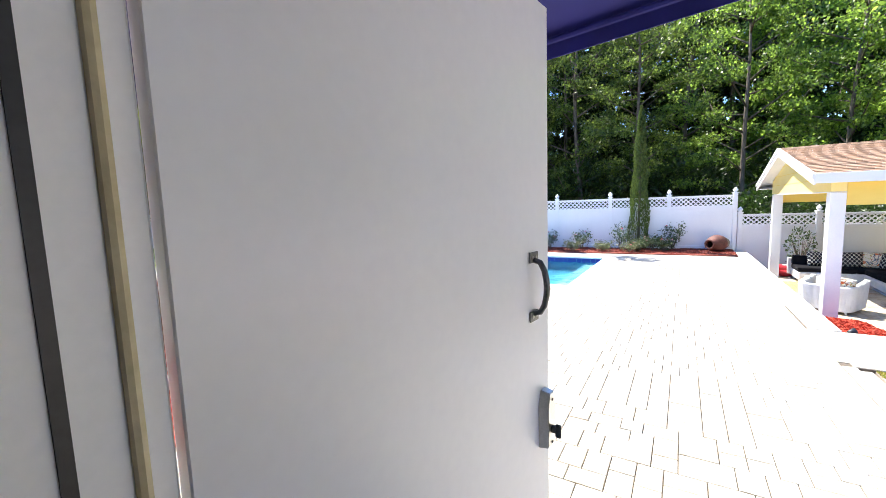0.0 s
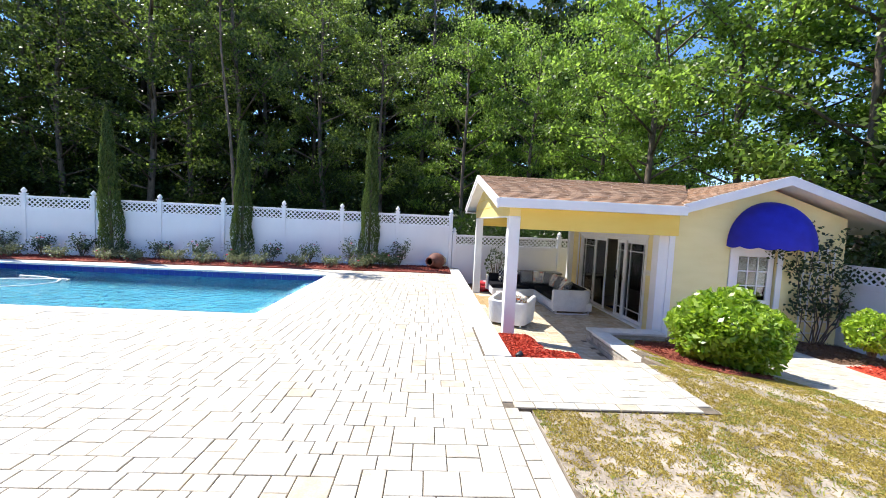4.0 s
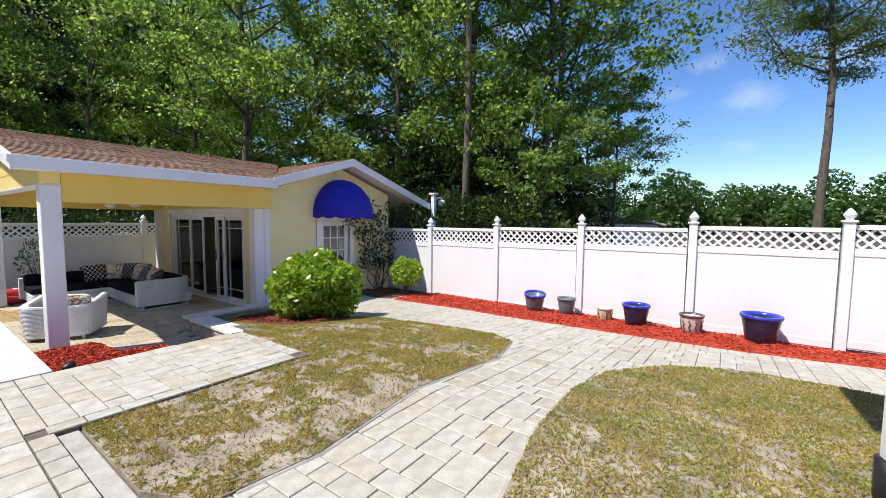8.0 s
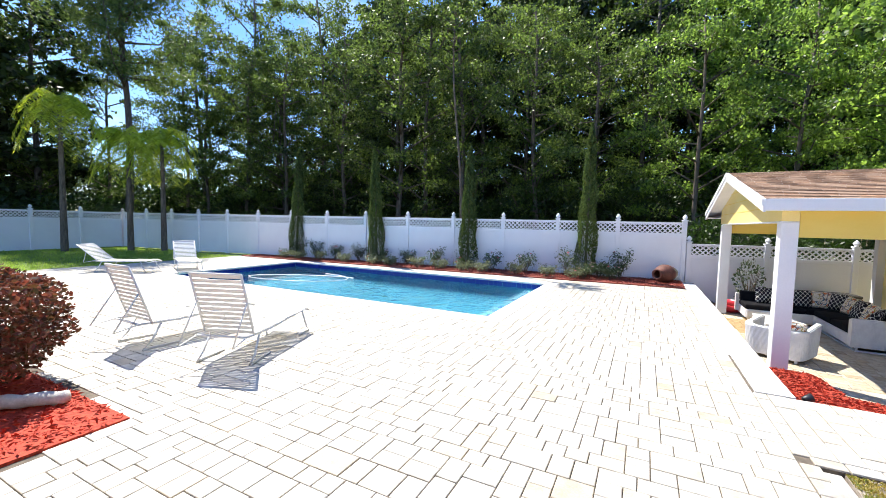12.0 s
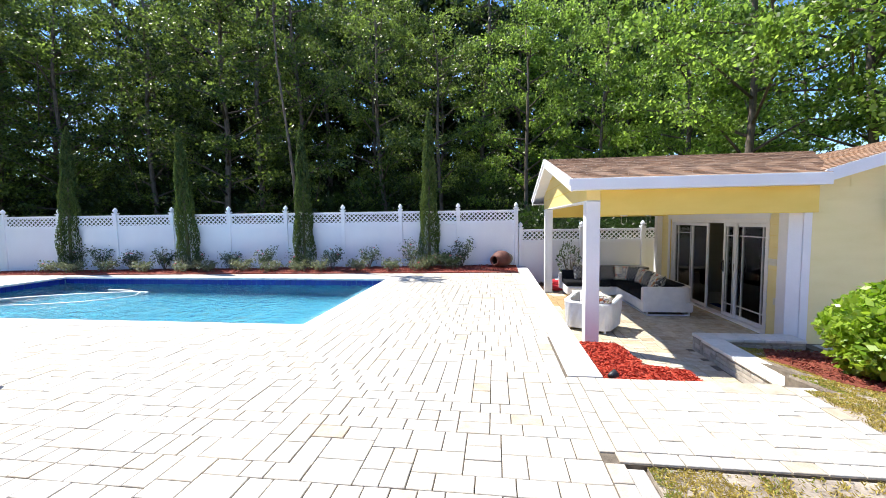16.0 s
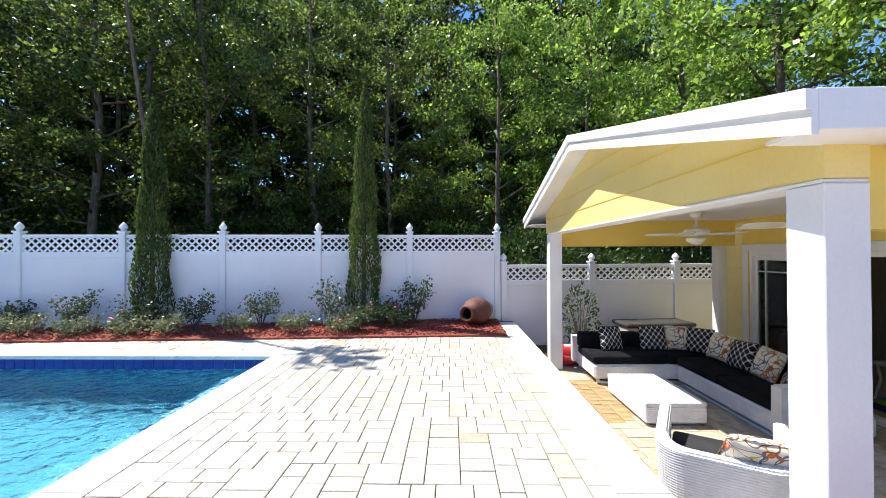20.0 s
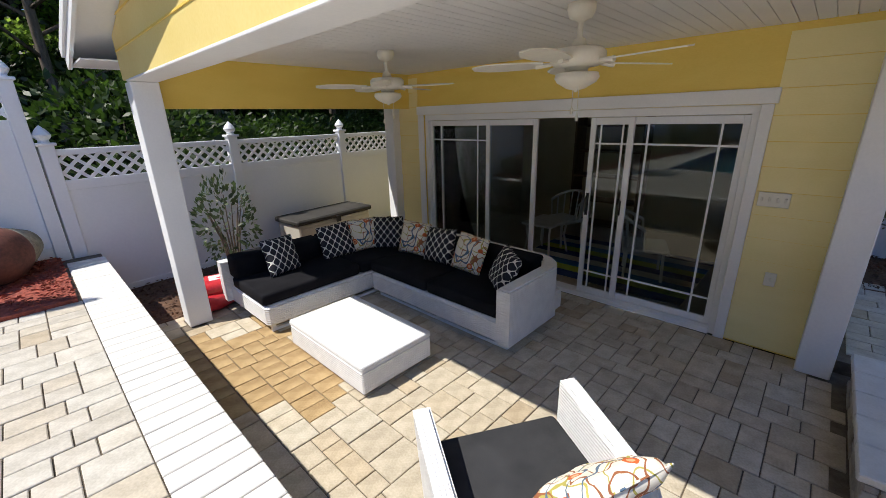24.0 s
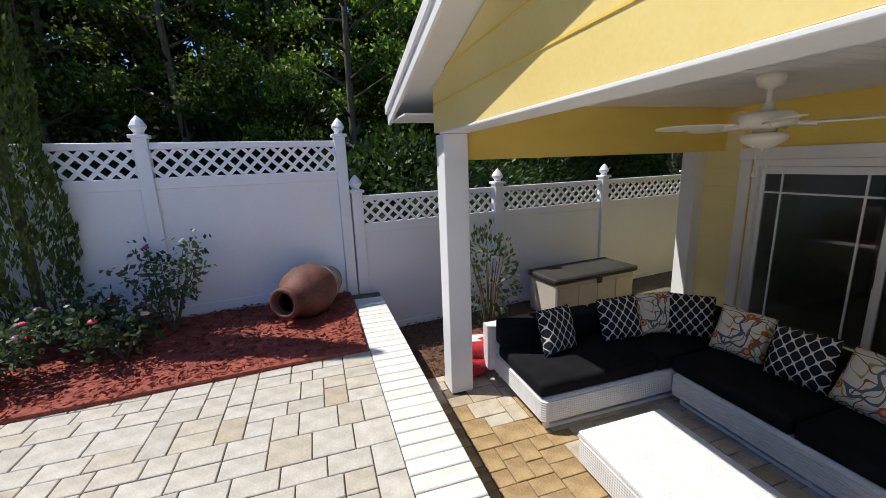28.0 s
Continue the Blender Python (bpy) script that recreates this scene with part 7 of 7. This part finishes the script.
def pave(rects, parent, keep, zf, near, limit=300, one=PAVER_ONE, rest=PAVER, seed=1):
    """Lays pavers where keep(x, y) allows; the near ones as parts, the rest joined."""
    rg = np.random.default_rng(seed)
    vs, fs, made = [], [], 0
    for x0, x1, y0, y1 in rects:
        cx, cy = (x0 + x1) / 2, (y0 + y1) / 2
        if not keep(cx, cy):
            continue
        z = zf(cx, cy) + rg.uniform(-0.0025, 0.0025)
        tx, ty = rg.uniform(-0.4, 0.4), rg.uniform(-0.4, 0.4)
        me = paver_mesh(x1 - x0, y1 - y0, one)
        slope = -math.degrees(math.atan((zf(cx + 0.05, cy) - zf(cx - 0.05, cy)) / 0.1))
        rise = math.degrees(math.atan((zf(cx, cy + 0.05) - zf(cx, cy - 0.05)) / 0.1))
        m = pose(cx, cy, z, tx + rise, ty + slope, 0)
        if near(cx, cy) and made < limit:
            part("paver", me, one, parent, m=m)
            made += 1
        else:
            i = len(vs)
            vs += [tuple(m @ v.co) for v in me.vertices]
            fs += [tuple(i + k for k in p.vertices) for p in me.polygons]
    me = bpy.data.meshes.new("pavers")
    me.from_pydata(vs, [], fs)
    me.materials.append(rest)
    tagged(part("pavers", me, rest, parent), kind="stuff")


def on_deck(x, y):
    if y > bed_edge(x) + 0.12:
        return False
    if x < -2.62 and y < 4.24 and x > -6.2:
        return False
    if 0.2 < x < 1.5 and y < 1.1:
        return False
    return True


PA, PB, PC, PD = POOL[0] - 0.3, POOL[1] + 0.3, POOL[2] - 0.3, POOL[3] + 0.3
deck = (r for a in (ashlar(PB, 2.328, PC, 16.2, 21), ashlar(-15.4, 2.30, 0.82, PC, 22), ashlar(-15.4, PA, PC, 16.2, 23), ashlar(PA, PB, PD, 16.2, 24), ashlar(2.42, 4.24, 6.425, 7.70, 25), ashlar(2.30, 2.42, 6.40, 7.70, 26)) for r in a)
pave(deck, terrace, on_deck, lambda x, y: 0.0, lambda x, y: -0.3 < x < 2.4 and 10.6 < y < 15.7)


def rusty(x, y):
    return 2.80 < x < 3.72 and 13.62 + 0.25 * math.sin(5 * x) < y < 15.2 + 0.2 * math.sin(7 * x)


def on_patio(x, y):
    if inside(x, y, SMALL_BED) or y < 7.72 or x > 3.72 and y < 8.44 or x > 4.80 and y < 10.59:
        return False
    if 15.93 < y or rusty(x, y):
        return False
    for px, py in ((PX, HY - 0.32), (PX, 15.60), (6.24, HY - 0.005)):
        if px - 0.02 < x < px + 0.22 and py - 0.02 < y < py + 0.22:
            return False
    return True


RUST = surface("rust_stained_paver", (0.21, 0.125, 0.05), (0.50, 0.36, 0.18), 5.0, 0.8, 0.35, 70)
pave(ashlar(2.69, 6.44, 7.72, 16.0, 12, 0.075), patio, rusty, lambda x, y: PATIO, lambda x, y: True, 80, one=RUST, rest=RUST)
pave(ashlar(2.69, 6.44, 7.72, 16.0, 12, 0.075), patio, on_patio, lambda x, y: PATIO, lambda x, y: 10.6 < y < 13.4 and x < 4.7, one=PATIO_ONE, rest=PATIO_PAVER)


def on_path(x, y):
    if any(all(inside(x + a, y + b, q) for a in (-0.13, 0.13) for b in (-0.13, 0.13)) for q in (GRASS_1, GRASS_2, STRIP)) or x > 8.6 and y > 9.1:
        return False
    if x < 4.55 and y > 6.2 or x < 5.1 and y > 8.2 or y > 10.6 or (x < 6.52 and y > 7.6) or (x < 2.56 and 4.97 < y < 6.26):
        return False
    if 4.7 < x < 5.15 and y < 2.1 or x < 3.92 and y < 0.82:
        return False
    return True


pave(ashlar(2.43, 9.9, -2.4, 10.6, 13), garden, on_path, lambda x, y: yard(x, y) + 0.022, lambda x, y: x < 6.5 and 2.8 < y < 5.2)

# coping bricks on the terrace edge, the platform edge and round the pool
me = None
y = 7.72
while y < 17.0:
    o = part("coping_brick", me or boxes((-0.17, 0.17, -0.0565, 0.0565, -0.05, 0.004), bevel=0.005), CAP, terrace, m=pose(2.50, y + 0.06, rng.uniform(-0.001, 0.002), 0, 0, rng.uniform(-0.4, 0.4)))
    me = o.data
    y += 0.12
for rows in ([(2.365, 0.9 + 0.203 * i, 90) for i in range(27)], [(2.50 + 0.203 * i, 6.355, 0) for i in range(9)], [(4.307, 6.52 + 0.203 * i, 90) for i in range(6)]):
    for x, y, r in rows:
        part("border_brick", paver_mesh(0.2, 0.125), PAVER_ONE, terrace, m=pose(x, y, 0.001, 0, 0, r))
setting("retaining_wall", boxes((2.655, 2.672, 7.71, 17.3, PATIO - 0.05, -0.05)), STONE, "low retaining wall between terrace and patio", "wall")
vs = []
bm = bmesh.new()
for x in np.arange(POOL[0] - 0.3, POOL[1] + 0.3, 0.3):
    for y0 in (POOL[2] - 0.3, POOL[3] - 0.025):
        box(bm, x + 0.003, x + 0.297, y0, y0 + 0.325, -0.045, 0.006)
for y in np.arange(POOL[2] + 0.03, POOL[3] - 0.3, 0.3):
    for x0 in (POOL[0] - 0.3, POOL[1] - 0.025):
        box(bm, x0, x0 + 0.325, y + 0.003, y + 0.297, -0.045, 0.006)
tagged(part("coping", bm, CAP, pool, "pale stone pool coping"), kind="stuff")
tile = None
for i in range(int((POOL[1] - POOL[0]) / 0.15)):
    o = part("waterline_tile", tile or boxes((-0.071, 0.071, -0.006, 0.006, -0.075, 0.075), bevel=0.003), BLUE_TILE, pool, m=pose(POOL[0] + 0.075 + 0.15 * i, POOL[3] - 0.007, -0.122))
    tile = o.data
    part("waterline_tile", tile, BLUE_TILE, pool, m=pose(POOL[0] + 0.075 + 0.15 * i, POOL[2] + 0.007, -0.122))
for i in range(int((POOL[3] - POOL[2]) / 0.15)):
    for x in (POOL[0] + 0.007, POOL[1] - 0.007):
        part("waterline_tile", tile, BLUE_TILE, pool, m=pose(x, POOL[2] + 0.075 + 0.15 * i, -0.122, 0, 0, 90))
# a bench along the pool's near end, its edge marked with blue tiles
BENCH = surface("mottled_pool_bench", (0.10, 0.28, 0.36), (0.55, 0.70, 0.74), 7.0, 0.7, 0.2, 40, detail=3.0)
# sharp mottling again, standing in for rippling light on the bench
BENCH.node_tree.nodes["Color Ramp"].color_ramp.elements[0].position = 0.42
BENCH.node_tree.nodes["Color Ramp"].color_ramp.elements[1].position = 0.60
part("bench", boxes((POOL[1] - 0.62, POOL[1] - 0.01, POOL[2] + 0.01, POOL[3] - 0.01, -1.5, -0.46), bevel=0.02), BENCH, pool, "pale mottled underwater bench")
marker = None
for i in range(10):
    o = part("marker_tile", marker or boxes((-0.07, 0.07, -0.07, 0.07, 0.0, 0.012), bevel=0.003), BLUE_TILE, pool, m=pose(POOL[1] - 0.5 + 0.05 * (i % 3), POOL[2] + 0.25 + 0.47 * i, -0.459, 0, 0, 3 * (i % 4)))
    marker = o.data
bm = bmesh.new()
hose = [(-8.9 + 1.6 * math.sin(k * 0.5), 12.2 + 1.0 * math.cos(k * 0.43) - 0.02 * k, -0.185) for k in range(17)]
tube(bm, hose, 0.022, 7)
tagged(part("cleaner_hose", bm, ALU, None, smooth=True), "white pool cleaner hose floating on the water", "hose")
